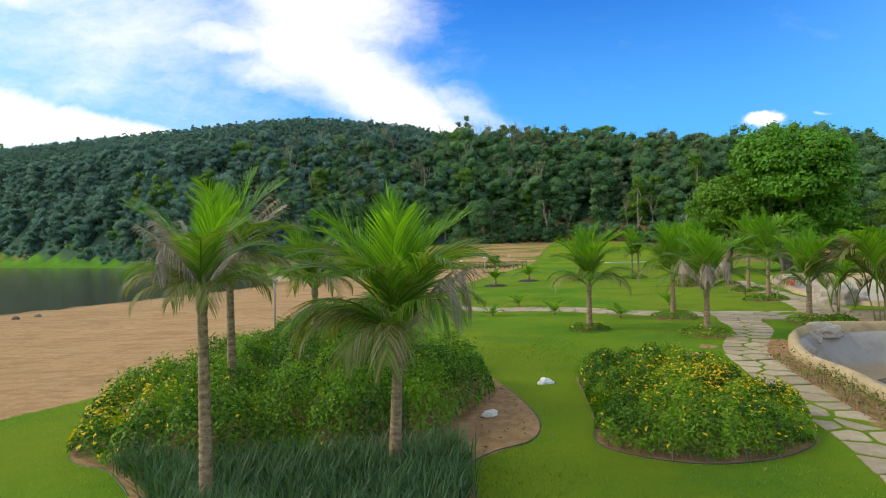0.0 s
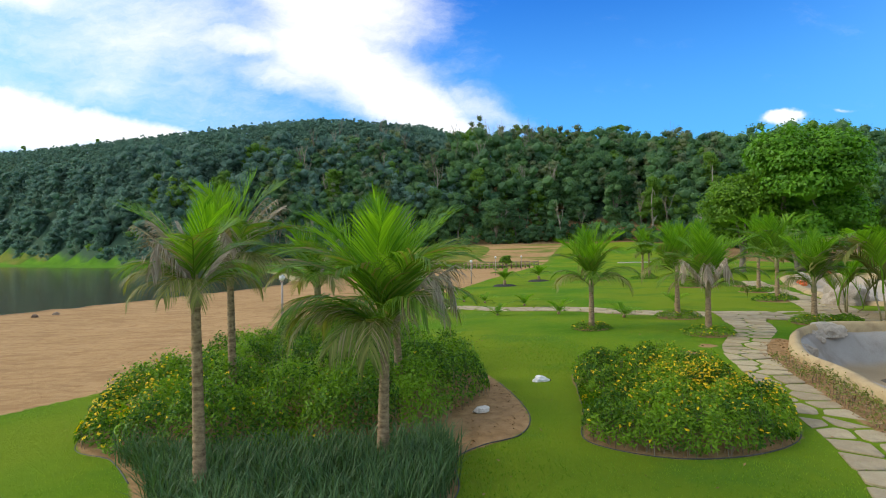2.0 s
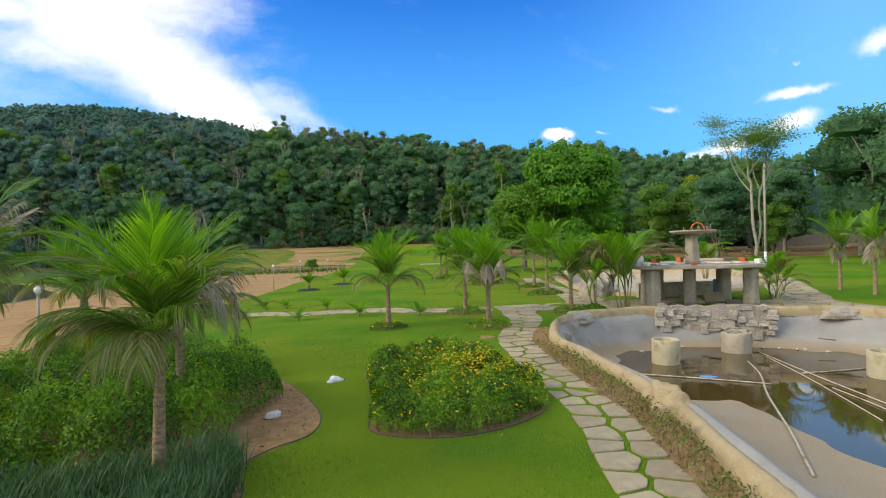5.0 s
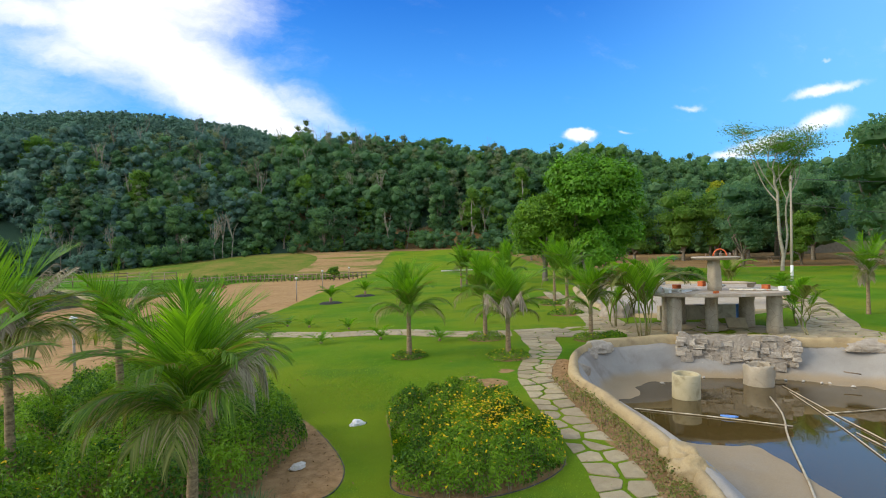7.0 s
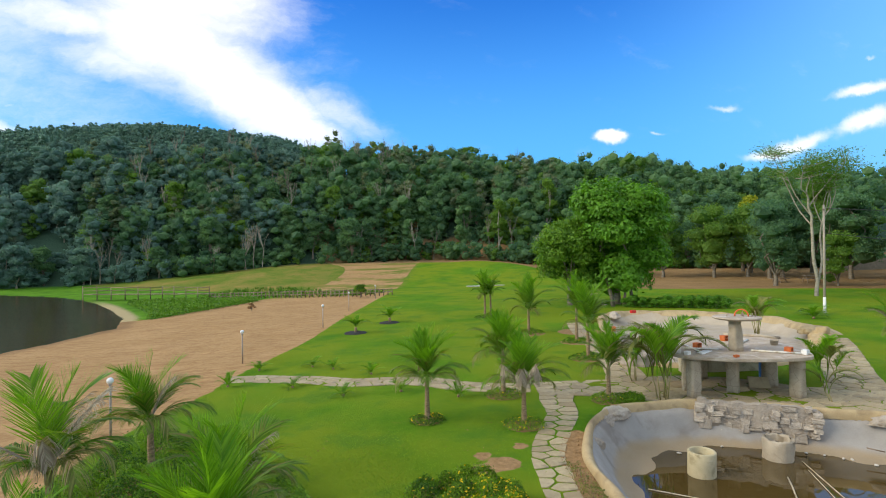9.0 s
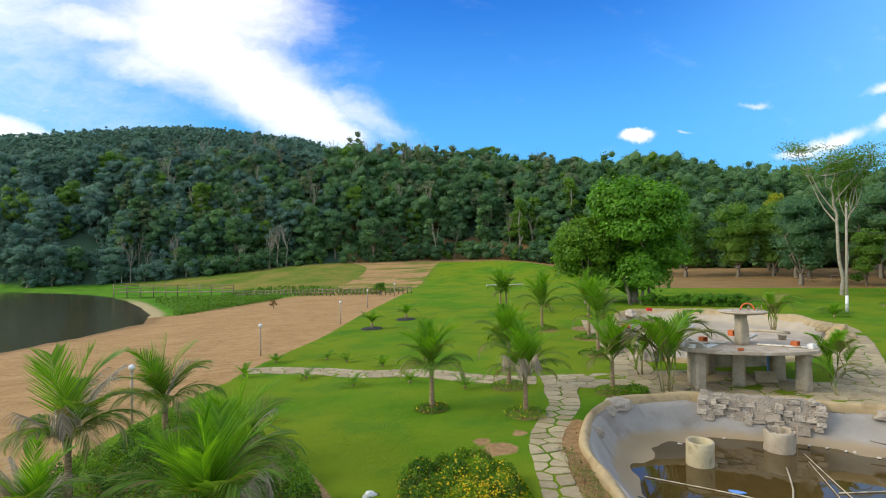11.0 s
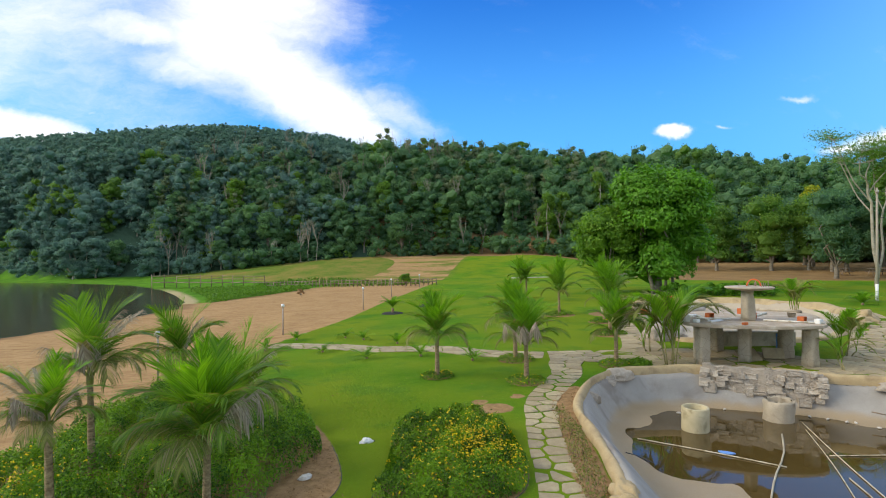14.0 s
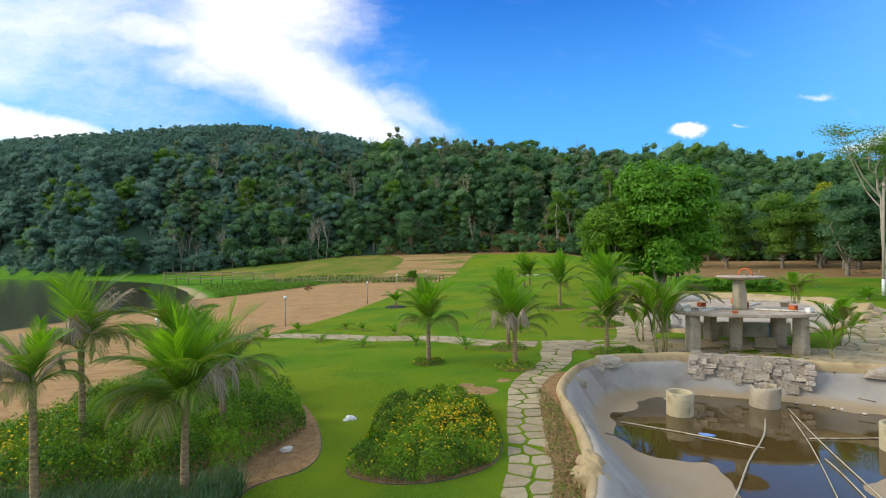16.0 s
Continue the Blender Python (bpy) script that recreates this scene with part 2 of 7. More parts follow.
    bare = k.math("MAXIMUM", e_sand, e_soil)
    h = k.mix(bare, k.math("ADD", blade, k.math("MULTIPLY", mid, 0.8)), k.math("ADD", k.math("MULTIPLY", k.noise(co, 9.0, 6.0, 0.7), 1.2), k.math("MULTIPLY", tracks, 0.8)))
    b = k.n("ShaderNodeBump", {"Strength": 0.55, "Distance": 0.05, "Height": h})
    p = k.n("ShaderNodeBsdfPrincipled", {"Base Color": col, "Roughness": 0.95, "Normal": b.outputs[0], "Specular IOR Level": 0.05})
    k.n("ShaderNodeOutputMaterial", {"Surface": p.outputs[0]})
    return m


def water_material(name, colour, rough, wave, strength, gloss=0.5):
    m = bpy.data.materials.new(name)
    m.use_nodes = True
    k = Nodes(m.node_tree)
    co = k.n("ShaderNodeTexCoord").outputs["Object"]
    n = k.noise(k.n("ShaderNodeMapping", {"Vector": co, "Scale": (1, 2.0, 1)}).outputs[0], wave, 4.0)
    b = k.n("ShaderNodeBump", {"Strength": strength, "Distance": 0.02, "Height": n})
    col = k.mix(k.noise(co, 0.7, 4.0), tuple(c * 0.75 for c in colour), tuple(c * 1.25 for c in colour))
    p = k.n("ShaderNodeBsdfPrincipled", {"Base Color": col, "Roughness": rough, "IOR": 1.33, "Specular IOR Level": gloss, "Normal": b.outputs[0]})
    k.n("ShaderNodeOutputMaterial", {"Surface": p.outputs[0]})
    return m


def trunk_material(name, dark, light, rings):
    """Bark with rings or cracks round the stem."""
    m = bpy.data.materials.new(name)
    m.use_nodes = True
    k = Nodes(m.node_tree)
    co = k.n("ShaderNodeTexCoord").outputs["Object"]
    z = k.n("ShaderNodeMapping", {"Vector": co, "Scale": (0.4, 0.4, 1.0)}).outputs[0]
    w = k.noise(z, rings, 3.0, 0.6)
    g = k.noise(co, 30.0, 5.0, 0.65)
    f = k.math("ADD", k.math("MULTIPLY", w, 0.6), k.math("MULTIPLY", g, 0.4))
    col = k.ramp(f, (0.33, dark), (0.66, light))
    b = k.n("ShaderNodeBump", {"Strength": 0.7, "Distance": 0.02, "Height": f})
    p = k.n("ShaderNodeBsdfPrincipled", {"Base Color": col, "Roughness": 0.85, "Normal": b.outputs[0], "Specular IOR Level": 0.2})
    k.n("ShaderNodeOutputMaterial", {"Surface": p.outputs[0]})
    return m


M = {
    "ground": ground_material(),
    "lake": water_material("lake_water", (0.062, 0.050, 0.028), 0.12, 3.0, 0.2),
    "puddle": water_material("muddy_water", (0.075, 0.048, 0.013), 0.006, 5.0, 0.02, 1.0),
    "flag": surface("flagstone", (0.30, 0.23, 0.13), (0.455, 0.37, 0.222), 5.0, 0.8, 0.4, 50.0, island=0.35, stain=(0.24, 0.20, 0.13), stain_scale=2.0),
    "concrete": surface("raw_concrete", (0.32, 0.265, 0.19), (0.54, 0.46, 0.34), 3.0, 0.9, 0.6, 45.0, stain=(0.20, 0.165, 0.12), stain_scale=1.3),
    "basin": surface("basin_render", (0.27, 0.25, 0.22), (0.39, 0.365, 0.33), 2.0, 0.9, 0.4, 40.0, stain=(0.25, 0.22, 0.19), stain_scale=0.8, mud=-0.66),
    "dryBasin": surface("dry_basin_render", (0.36, 0.30, 0.22), (0.50, 0.43, 0.33), 1.2, 0.9, 0.4, 40.0, stain=(0.40, 0.33, 0.23), stain_scale=0.6),
    "rim": surface("rim_render", (0.34, 0.25, 0.13), (0.52, 0.40, 0.22), 2.5, 0.9, 0.5, 40.0, stain=(0.30, 0.22, 0.12), stain_scale=1.5),
    "ringc": surface("pipe_concrete", (0.40, 0.34, 0.20), (0.56, 0.49, 0.32), 4.0, 0.85, 0.3, 60.0, stain=(0.30, 0.25, 0.14), stain_scale=3.0),
    "slab": surface("slab_top", (0.32, 0.25, 0.18), (0.52, 0.43, 0.32), 3.0, 0.85, 0.4, 50.0, stain=(0.56, 0.50, 0.42), stain_scale=2.0),
    "rock": surface("grey_rock", (0.33, 0.28, 0.22), (0.58, 0.50, 0.40), 3.0, 0.9, 0.8, 20.0, island=0.3, size=0.05),
    "clad": surface("stone_cladding", (0.32, 0.265, 0.19), (0.54, 0.46, 0.34), 3.0, 0.9, 0.5, 45.0, stain=(0.22, 0.18, 0.13), stain_scale=1.5, cracks=3.6),
    "pvc": surface("white_pipe", (0.60, 0.57, 0.48), (0.78, 0.75, 0.66), 6.0, 0.4, 0.05, 40.0, stain=(0.45, 0.38, 0.26), stain_scale=5.0),
    "pvcOld": surface("stained_pipe", (0.40, 0.34, 0.23), (0.60, 0.53, 0.40), 6.0, 0.5, 0.05, 40.0, stain=(0.30, 0.23, 0.13), stain_scale=4.0),
    "white": surface("white_paint", (0.68, 0.67, 0.64), (0.82, 0.81, 0.78), 6.0, 0.6, 0.1, 40.0),
    "brick": surface("fired_clay", (0.40, 0.09, 0.02), (0.62, 0.17, 0.05), 10.0, 0.8, 0.3, 60.0),
    "orange": surface("orange_hose", (0.60, 0.10, 0.02), (0.75, 0.16, 0.04), 10.0, 0.4, 0.05, 60.0),
    "blue": surface("blue_tarp", (0.10, 0.24, 0.62), (0.20, 0.38, 0.78), 8.0, 0.5, 0.3, 40.0),
    "red": surface("red_plastic", (0.50, 0.02, 0.02), (0.68, 0.04, 0.03), 8.0, 0.4, 0.05, 40.0),
    "steel": surface("rusty_bar", (0.22, 0.13, 0.08), (0.42, 0.33, 0.26), 12.0, 0.6, 0.2, 60.0),
    "wood": surface("weathered_wood", (0.13, 0.09, 0.06), (0.34, 0.26, 0.18), 5.0, 0.85, 0.5, 50.0, island=0.4),
    "post": surface("lamp_post", (0.28, 0.22, 0.175), (0.44, 0.37, 0.31), 7.0, 0.5, 0.2, 50.0),
    "globe": surface("opal_globe", (0.74, 0.74, 0.72), (0.84, 0.84, 0.82), 8.0, 0.25, 0.02, 50.0),
    "pole": surface("pale_pole", (0.25, 0.215, 0.16), (0.40, 0.35, 0.27), 3.0, 0.8, 0.3, 40.0),
    "dark": surface("dark_edging", (0.03, 0.03, 0.03), (0.09, 0.085, 0.08), 10.0, 0.6, 0.2, 60.0),
    "mulch": surface("dark_mulch", (0.015, 0.015, 0.018), (0.06, 0.055, 0.05), 20.0, 0.9, 0.9, 50.0),
    "paleRock": surface("pale_rock", (0.46, 0.42, 0.36), (0.72, 0.68, 0.60), 6.0, 0.85, 0.5, 40.0),
    "palmBark": trunk_material("palm_bark", (0.11, 0.068, 0.035), (0.44, 0.32, 0.185), 30.0),
    "greyBark": trunk_material("grey_bark", (0.10, 0.085, 0.06), (0.30, 0.26, 0.20), 5.0),
    "paleBark": trunk_material("pale_bark", (0.24, 0.205, 0.15), (0.48, 0.43, 0.34), 4.0),
    "shaft": surface("leaf_sheath", (0.16, 0.15, 0.05), (0.36, 0.30, 0.14), 9.0, 0.6, 0.4, 40.0),
    "palmLeaf": leaf_material("palm_leaf", (0.058, 0.138, 0.014), (0.20, 0.32, 0.035), 0.45, 1.0, 0.42, (0.22, 0.18, 0.07)),
    "palmYoung": leaf_material("young_palm_leaf", (0.075, 0.205, 0.009), (0.245, 0.43, 0.025), 0.42, 0.9, 0.46),
    "palmDry": leaf_material("dry_palm_leaf", (0.22, 0.165, 0.125), (0.52, 0.44, 0.36), 0.7, 1.0, 0.2),
    "palmOld": leaf_material("old_palm_leaf", (0.1, 0.13, 0.028), (0.3, 0.3, 0.085), 0.55, 0.9, 0.3, (0.34, 0.26, 0.16)),
    "shrub": leaf_material("shrub_leaf", (0.03, 0.098, 0.008), (0.195, 0.35, 0.018), 0.5, 1.2, 0.3),
    "bush": leaf_material("flower_bed_leaf", (0.034, 0.1, 0.006), (0.2, 0.345, 0.017), 0.5, 1.2, 0.3),
    "flower": leaf_material("yellow_petal", (0.68, 0.44, 0.006), (0.86, 0.64, 0.012), 0.5, 1.0, 0.2),
    "turf": leaf_material("strap_leaf", (0.038, 0.098, 0.034), (0.115, 0.2, 0.078), 0.45, 1.1, 0.25),
    "grass": leaf_material("lawn_blade", (0.11, 0.225, 0.012), (0.25, 0.36, 0.024), 0.6, 1.0, 0.35),
    "mango": leaf_material("broad_leaf", (0.045, 0.14, 0.012), (0.17, 0.38, 0.028), 0.45, 0.6, 0.35),
    "lime": leaf_material("light_broad_leaf", (0.07, 0.165, 0.012), (0.22, 0.39, 0.03), 0.5, 0.7, 0.35),
    # ridge forest leaves lightened and blued, distance haze put into their colour
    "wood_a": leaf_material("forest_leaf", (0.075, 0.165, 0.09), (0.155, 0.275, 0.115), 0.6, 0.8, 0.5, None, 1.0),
    "wood_b": leaf_material("light_forest_leaf", (0.10, 0.20, 0.04), (0.20, 0.33, 0.055), 0.6, 0.8, 0.5, None, 0.8),
    # distance haze over the hill, put into the leaf colour as blue
    "wood_haze": leaf_material("haze_blue_leaf", (0.105, 0.195, 0.17), (0.175, 0.285, 0.225), 0.6, 0.8, 0.5, None, 1.2),
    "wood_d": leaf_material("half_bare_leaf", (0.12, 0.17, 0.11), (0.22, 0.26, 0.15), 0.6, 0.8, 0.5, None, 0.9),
    "yellowLeaf": leaf_material("yellow_blossom", (0.20, 0.26, 0.02), (0.48, 0.46, 0.03), 0.5, 1.0, 0.3),
    "litter": leaf_material("dead_leaf", (0.16, 0.085, 0.035), (0.36, 0.22, 0.10), 0.8, 1.0, 0.1),
    "reed": leaf_material("reed_leaf", (0.06, 0.15, 0.012), (0.16, 0.3, 0.03), 0.55, 1.0, 0.3),
}


# ---- mesh helpers ----
def np_mesh(name, verts, faces, mat, smooth=False):
    """A mesh from arrays: faces all of one corner count."""
    verts, faces = np.asarray(verts, np.float32), np.asarray(faces, np.int32)
    me = bpy.data.meshes.new(name)
    n, c = faces.shape
    me.vertices.add(len(verts))
    me.vertices.foreach_set("co", verts.ravel())
    me.loops.add(n * c)
    me.loops.foreach_set("vertex_index", faces.ravel())
    me.polygons.add(n)
    me.polygons.foreach_set("loop_start", np.arange(0, n * c, c, dtype=np.int32))
    me.polygons.foreach_set("use_smooth", np.full(n, smooth))
    me.update(calc_edges=True)
    if mat:
        me.materials.append(mat)
    return me


def bm_mesh(name, bm, mat, smooth=False):
    me = bpy.data.meshes.new(name)
    bmesh.ops.recalc_face_normals(bm, faces=bm.faces)
    for f in bm.faces:
        f.smooth = smooth
    bm.to_mesh(me)
    bm.free()
    me.materials.append(mat)
    return me


def part(name, me, parent, label="", m=None):
    """Links a mesh as one part under a thing or a part."""
    ob = new(name, me)
    ob.parent = parent
    if m is not None:
        ob.matrix_local = m
    return tagged(ob, label)


def thing(name, x, y, z, label, category, group="", kind="", me=None, turn=0.0, scale=1.0):
    ob = new(name, me)
    ob.matrix_world = pose(x, y, z, 0, 0, turn) @ Matrix.Scale(scale, 4)
    return tagged(ob, label, category, group, kind)


def add_box(bm, size, m=None, bevel=0.0):
    r = bmesh.ops.create_cube(bm, size=1.0, matrix=(m or Matrix()) @ Matrix.Diagonal((*size, 1)))
    if bevel:
        es = list({e for v in r["verts"] for e in v.link_edges})
        bmesh.ops.bevel(bm, geom=es, offset=bevel, segments=2, affect="EDGES", profile=0.6)


def box_mesh(name, size, mat, bevel=0.01, m=None):
    bm = bmesh.new()
    add_box(bm, size, m, bevel)
    return bm_mesh(name, bm, mat)


def tube(points, radii, sides=10, cap=True):
    """Vertices and quads of a tube along points."""
    pts = np.asarray(points, float)
    n = len(pts)
    radii = np.broadcast_to(np.asarray(radii, float), (n,))
    tan = np.gradient(pts, axis=0)
    tan /= np.linalg.norm(tan, axis=1, keepdims=True) + 1e-9
    ref = np.where(np.abs(tan[:, 2:3]) > 0.9, [[1.0, 0, 0]], [[0, 0, 1.0]])
    a = np.cross(tan, ref)
    a /= np.linalg.norm(a, axis=1, keepdims=True)
    for i in range(1, n):
        if a[i] @ a[i - 1] < 0:
            a[i] = -a[i]
    b = np.cross(tan, a)
    ang = np.linspace(0, 2 * np.pi, sides, endpoint=False)
    ring = pts[:, None] + radii[:, None, None] * (np.cos(ang)[None, :, None] * a[:, None] + np.sin(ang)[None, :, None] * b[:, None])
    v = ring.reshape(-1, 3)
    i, j = np.meshgrid(np.arange(n - 1), np.arange(sides), indexing="ij")
    j2 = (j + 1) % sides
    f = np.stack([i * sides + j, i * sides + j2, (i + 1) * sides + j2, (i + 1) * sides + j], -1).reshape(-1, 4)
    if cap:
        c0, c1 = len(v), len(v) + 1
        v = np.vstack([v, pts[0], pts[-1]])
        k = np.arange(0, sides, 2)
        lo = np.stack([np.full_like(k, c0), (k + 2) % sides, (k + 1) % sides, k], -1)
        t = (n - 1) * sides
        hi = np.stack([np.full_like(k, c1), t + k, t + (k + 1) % sides, t + (k + 2) % sides], -1)
        f = np.vstack([f, lo, hi])
    return v, f


def join(pieces):
    vs, fs, o = [], [], 0
    for v, f in pieces:
        vs.append(np.asarray(v))
        fs.append(np.asarray(f) + o)
        o += len(v)
    return np.vstack(vs), np.vstack(fs)


def tube_mesh(name, points, radii, mat, sides=10):
    v, f = tube(points, radii, sides)
    return np_mesh(name, v, f, mat, True)


def lathe(name, profile, mat, sides=24, smooth=True):
    """A turned solid from (radius, height) pairs."""
    pr = np.asarray(profile, float)
    n = len(pr)
    ang = np.linspace(0, 2 * np.pi, sides, endpoint=False)
    v = np.stack([pr[:, 0:1] * np.cos(ang), pr[:, 0:1] * np.sin(ang), np.repeat(pr[:, 1:2], sides, 1)], -1).reshape(-1, 3)
    i, j = np.meshgrid(np.arange(n - 1), np.arange(sides), indexing="ij")
    j2 = (j + 1) % sides
    f = np.stack([i * sides + j, i * sides + j2, (i + 1) * sides + j2, (i + 1) * sides + j], -1).reshape(-1, 4)
    return np_mesh(name, v, f, mat, smooth)


def spline(points, n, closed=False):
    """n points evenly spaced along a smooth line through points."""
    p = np.asarray(points, float)
    m = len(p)
    out = []
    for i in range(m if closed else m - 1):
        g = [p[(i + d) % m] if closed else p[min(max(i + d, 0), m - 1)] for d in (-1, 0, 1, 2)]
        t = np.linspace(0, 1, 24, endpoint=False)[:, None]
        out.append(0.5 * (2 * g[1] + (g[2] - g[0]) * t + (2 * g[0] - 5 * g[1] + 4 * g[2] - g[3]) * t**2 + (3 * g[1] - g[0] - 3 * g[2] + g[3]) * t**3))
    q = np.vstack(out + [p[:1] if closed else p[-1:]])
    s = np.concatenate([[0], np.cumsum(np.linalg.norm(np.diff(q, axis=0), axis=1))])
    want = np.linspace(0, s[-1], n, endpoint=not closed)
    return np.stack([np.interp(want, s, q[:, k]) for k in range(q.shape[1])], -1)


def sdf(px, py, poly):
    """Signed distance to a polygon, negative inside."""
    px, py = np.asarray(px, float), np.asarray(py, float)
    p = np.asarray(poly, float)
    q = np.roll(p, -1, 0)
    best, inside = np.full(px.shape, 1e18), np.zeros(px.shape, bool)
    for (ax, ay), (bx, by) in zip(p, q):
        dx, dy = bx - ax, by - ay
        t = np.clip(((px - ax) * dx + (py - ay) * dy) / (dx * dx + dy * dy + 1e-12), 0, 1)
        best = np.minimum(best, (px - ax - t * dx) ** 2 + (py - ay - t * dy) ** 2)
        cross = (ay > py) != (by > py)
        inside ^= cross & (px < (bx - ax) * (py - ay) / (by - ay + 1e-12) + ax)
    return np.where(inside, -1, 1) * np.sqrt(best)


def smooth01(x):
    x = np.clip(x, 0, 1)
    return x * x * (3 - 2 * x)


def wavy(x, y, k, seed):
    """A cheap, smooth, uneven field in -1..1."""
    r = np.random.RandomState(seed)
    out = 0
    for i in range(6):
        a, f, ph = r.uniform(0, 6.28), k * r.uniform(0.6, 1.7), r.uniform(0, 6.28)
        out = out + np.sin((x * math.cos(a) + y * math.sin(a)) * f + ph)
    return out / 6 * 1.6


# ---- plan ----
SAND_EDGE = [(-9.5, 1.0), (-7.6, 5.6), (-6.5, 7.7), (-5.65, 8.9), (-5.15, 9.95), (-4.95, 12.2), (-4.45, 15.2), (-3.9, 17.0), (-2.86, 19.6), (-2.6, 21.2),
             (-1.3, 25.4), (0.35, 30.2), (2.4, 38.6), (5.5, 49.7), (11.0, 69.0), (19.3, 97.0), (31.0, 126.0)]
SAND = SAND_EDGE + [(14.0, 128.0), (2.0, 112.0), (6.0, 92.0), (0.0, 72.0), (-4.0, 65.5), (-6.0, 60.0), (-10.0, 53.0), (-13.2, 48.0), (-20, 46), (-40, 30), (-40, -40), (-14, -40)]
LAKE = [(-33, -60), (-27, 5), (-20.5, 21.0), (-17.2, 29.5), (-15.2, 36.0), (-13.6, 41.0), (-13.2, 46.0), (-15.0, 51.5), (-18.4, 59.5), (-22.0, 67.0), (-27.0, 75.8), (-34.4, 85.0),
        (-46, 94), (-58, 101), (-100, 122), (-170, 150), (-320, 190), (-400, 120), (-400, -60)]
BANK = [(-12.2, 47.5), (-9.0, 53.5), (-5.0, 61.5), (-3.5, 66.0), (-6, 72), (-14, 80), (-30, 96), (-40, 108), (-60, 118), (-120, 142), (-320, 215), (-320, 190), (-170, 150), (-58, 101), (-37, 86), (-24.5, 68.5), (-16.4, 52.5)]
MEADOW = [(6.5, 60.5), (11, 69), (19.3, 97), (36, 140), (-140, 150), (-60, 112), (-30, 92), (-12, 76), (-3.5, 65.0)]
DIRT = [(33, 60), (35.5, 51.5), (44, 47), (51, 44), (58, 40.5), (74, 37), (88, 48), (92, 75), (84, 84), (70, 90), (56, 95), (40, 104), (12, 109), (7, 103), (20, 98), (32, 93), (36, 82)]
POOL = [(8.95, 12.8), (8.1, 12.3), (7.25, 11.4), (6.5, 10.0), (6.1, 8.7), (5.85, 7.2), (5.53, 5.8), (5.23, 4.9), (4.8, 3.9), (4.42, 3.05), (4.1, 2.2), (3.8, 1.0), (4.2, -0.8), (6.0, -2.2), (9.0, -2.2),
        (12.5, -0.6), (15.2, 2.2), (16.3, 5.6), (15.9, 8.2), (15.0, 10.1), (13.9, 10.95), (12.6, 11.75), (11.3, 12.6), (10.3, 12.75)]
PUDDLE = [(8.1, 9.95), (8.9, 11.0), (9.8, 11.4), (11.1, 11.5), (12.5, 11.0), (13.45, 10.0), (14.1, 8.9), (14.3, 7.8), (13.2, 6.9), (11.4, 6.45), (10.3, 6.2), (9.8, 5.3), (9.1, 3.6), (7.9, 4.0),
          (8.2, 5.5), (8.65, 6.5), (8.55, 7.3), (7.85, 7.6), (7.6, 8.4), (7.72, 9.3)]
POOL2 = [(13.5, 18.0), (14.2, 21.0), (15.6, 24.6), (17.6, 29.0), (19.6, 32.2), (22.6, 33.2), (26.0, 30.6), (27.4, 26.6), (26.6, 23.2), (25.0, 20.4), (22.2, 18.6), (19.6, 16.9), (17.4, 16.2), (15.0, 16.8)]
BED1 = [(0.95, 8.6), (1.15, 7.6), (1.2, 6.8), (1.0, 6.2), (0.55, 5.9), (0.26, 5.5), (0.27, 4.7), (-0.2, 3.7), (-1.3, 3.5), (-2.2, 4.1), (-2.9, 5.1), (-3.5, 5.75), (-4.2, 6.2), (-4.7, 7.8), (-4.75, 9.6),
        (-4.3, 12.2), (-3.6, 14.3), (-2.2, 13.6), (-0.6, 11.8), (0.4, 10.2)]
BED2 = [(2.2, 9.0), (2.05, 7.9), (1.9, 6.9), (1.7, 6.1), (1.9, 5.72), (2.45, 5.42), (3.1, 5.42), (3.7, 5.65), (4.08, 6.02), (4.32, 6.7), (4.42, 7.6), (4.46, 8.5), (4.2, 9.35), (3.4, 9.55), (2.7, 9.45)]
STRIP = [(7.19, 11.5), (6.39, 9.9), (6.01, 8.5), (5.72, 7.1), (5.39, 5.75), (5.14, 4.8), (4.72, 3.85), (4.36, 3.1), (4.03, 2.25), (3.6, 2.5), (4.06, 3.5), (4.42, 4.45), (4.74, 5.3), (5.02, 6.6), (5.42, 8.2), (5.8, 9.9), (6.5, 11.25)]
LAKE_Z, PUDDLE_Z = -0.50, -0.70
NEAR_WOOD = 104.0
# slope of the wooded skyline over the ground, by bearing x/y
CREST_U = (-1.2, -0.8, -0.66, -0.45, -0.36, -0.25, -0.17, -0.08, 0.02, 0.10, 0.25, 0.33, 0.45, 0.55, 0.65, 0.75, 0.82, 0.9, 1.2)
CREST_V = (0.165, 0.190, 0.201, 0.219, 0.228, 0.235, 0.231, 0.221, 0.208, 0.212, 0.206, 0.192, 0.194, 0.199, 0.206, 0.198, 0.188, 0.182, 0.185)


def wood_front(x):
    """How far off the forest begins."""
    return NEAR_WOOD + 0.62 * np.maximum(0, -x - 50) - 0.7 * np.maximum(0, x - 25)


def front_line(u):
    """How far off the forest begins along a bearing x/y."""
    left, right = (NEAR_WOOD - 31) / (1 + 0.62 * np.minimum(u, 0)), (NEAR_WOOD + 0.7 * 25) / (1 + 0.7 * np.maximum(u, 0))
    return np.where(u < -50 / NEAR_WOOD, left, np.where(u < 25 / NEAR_WOOD, NEAR_WOOD, right))


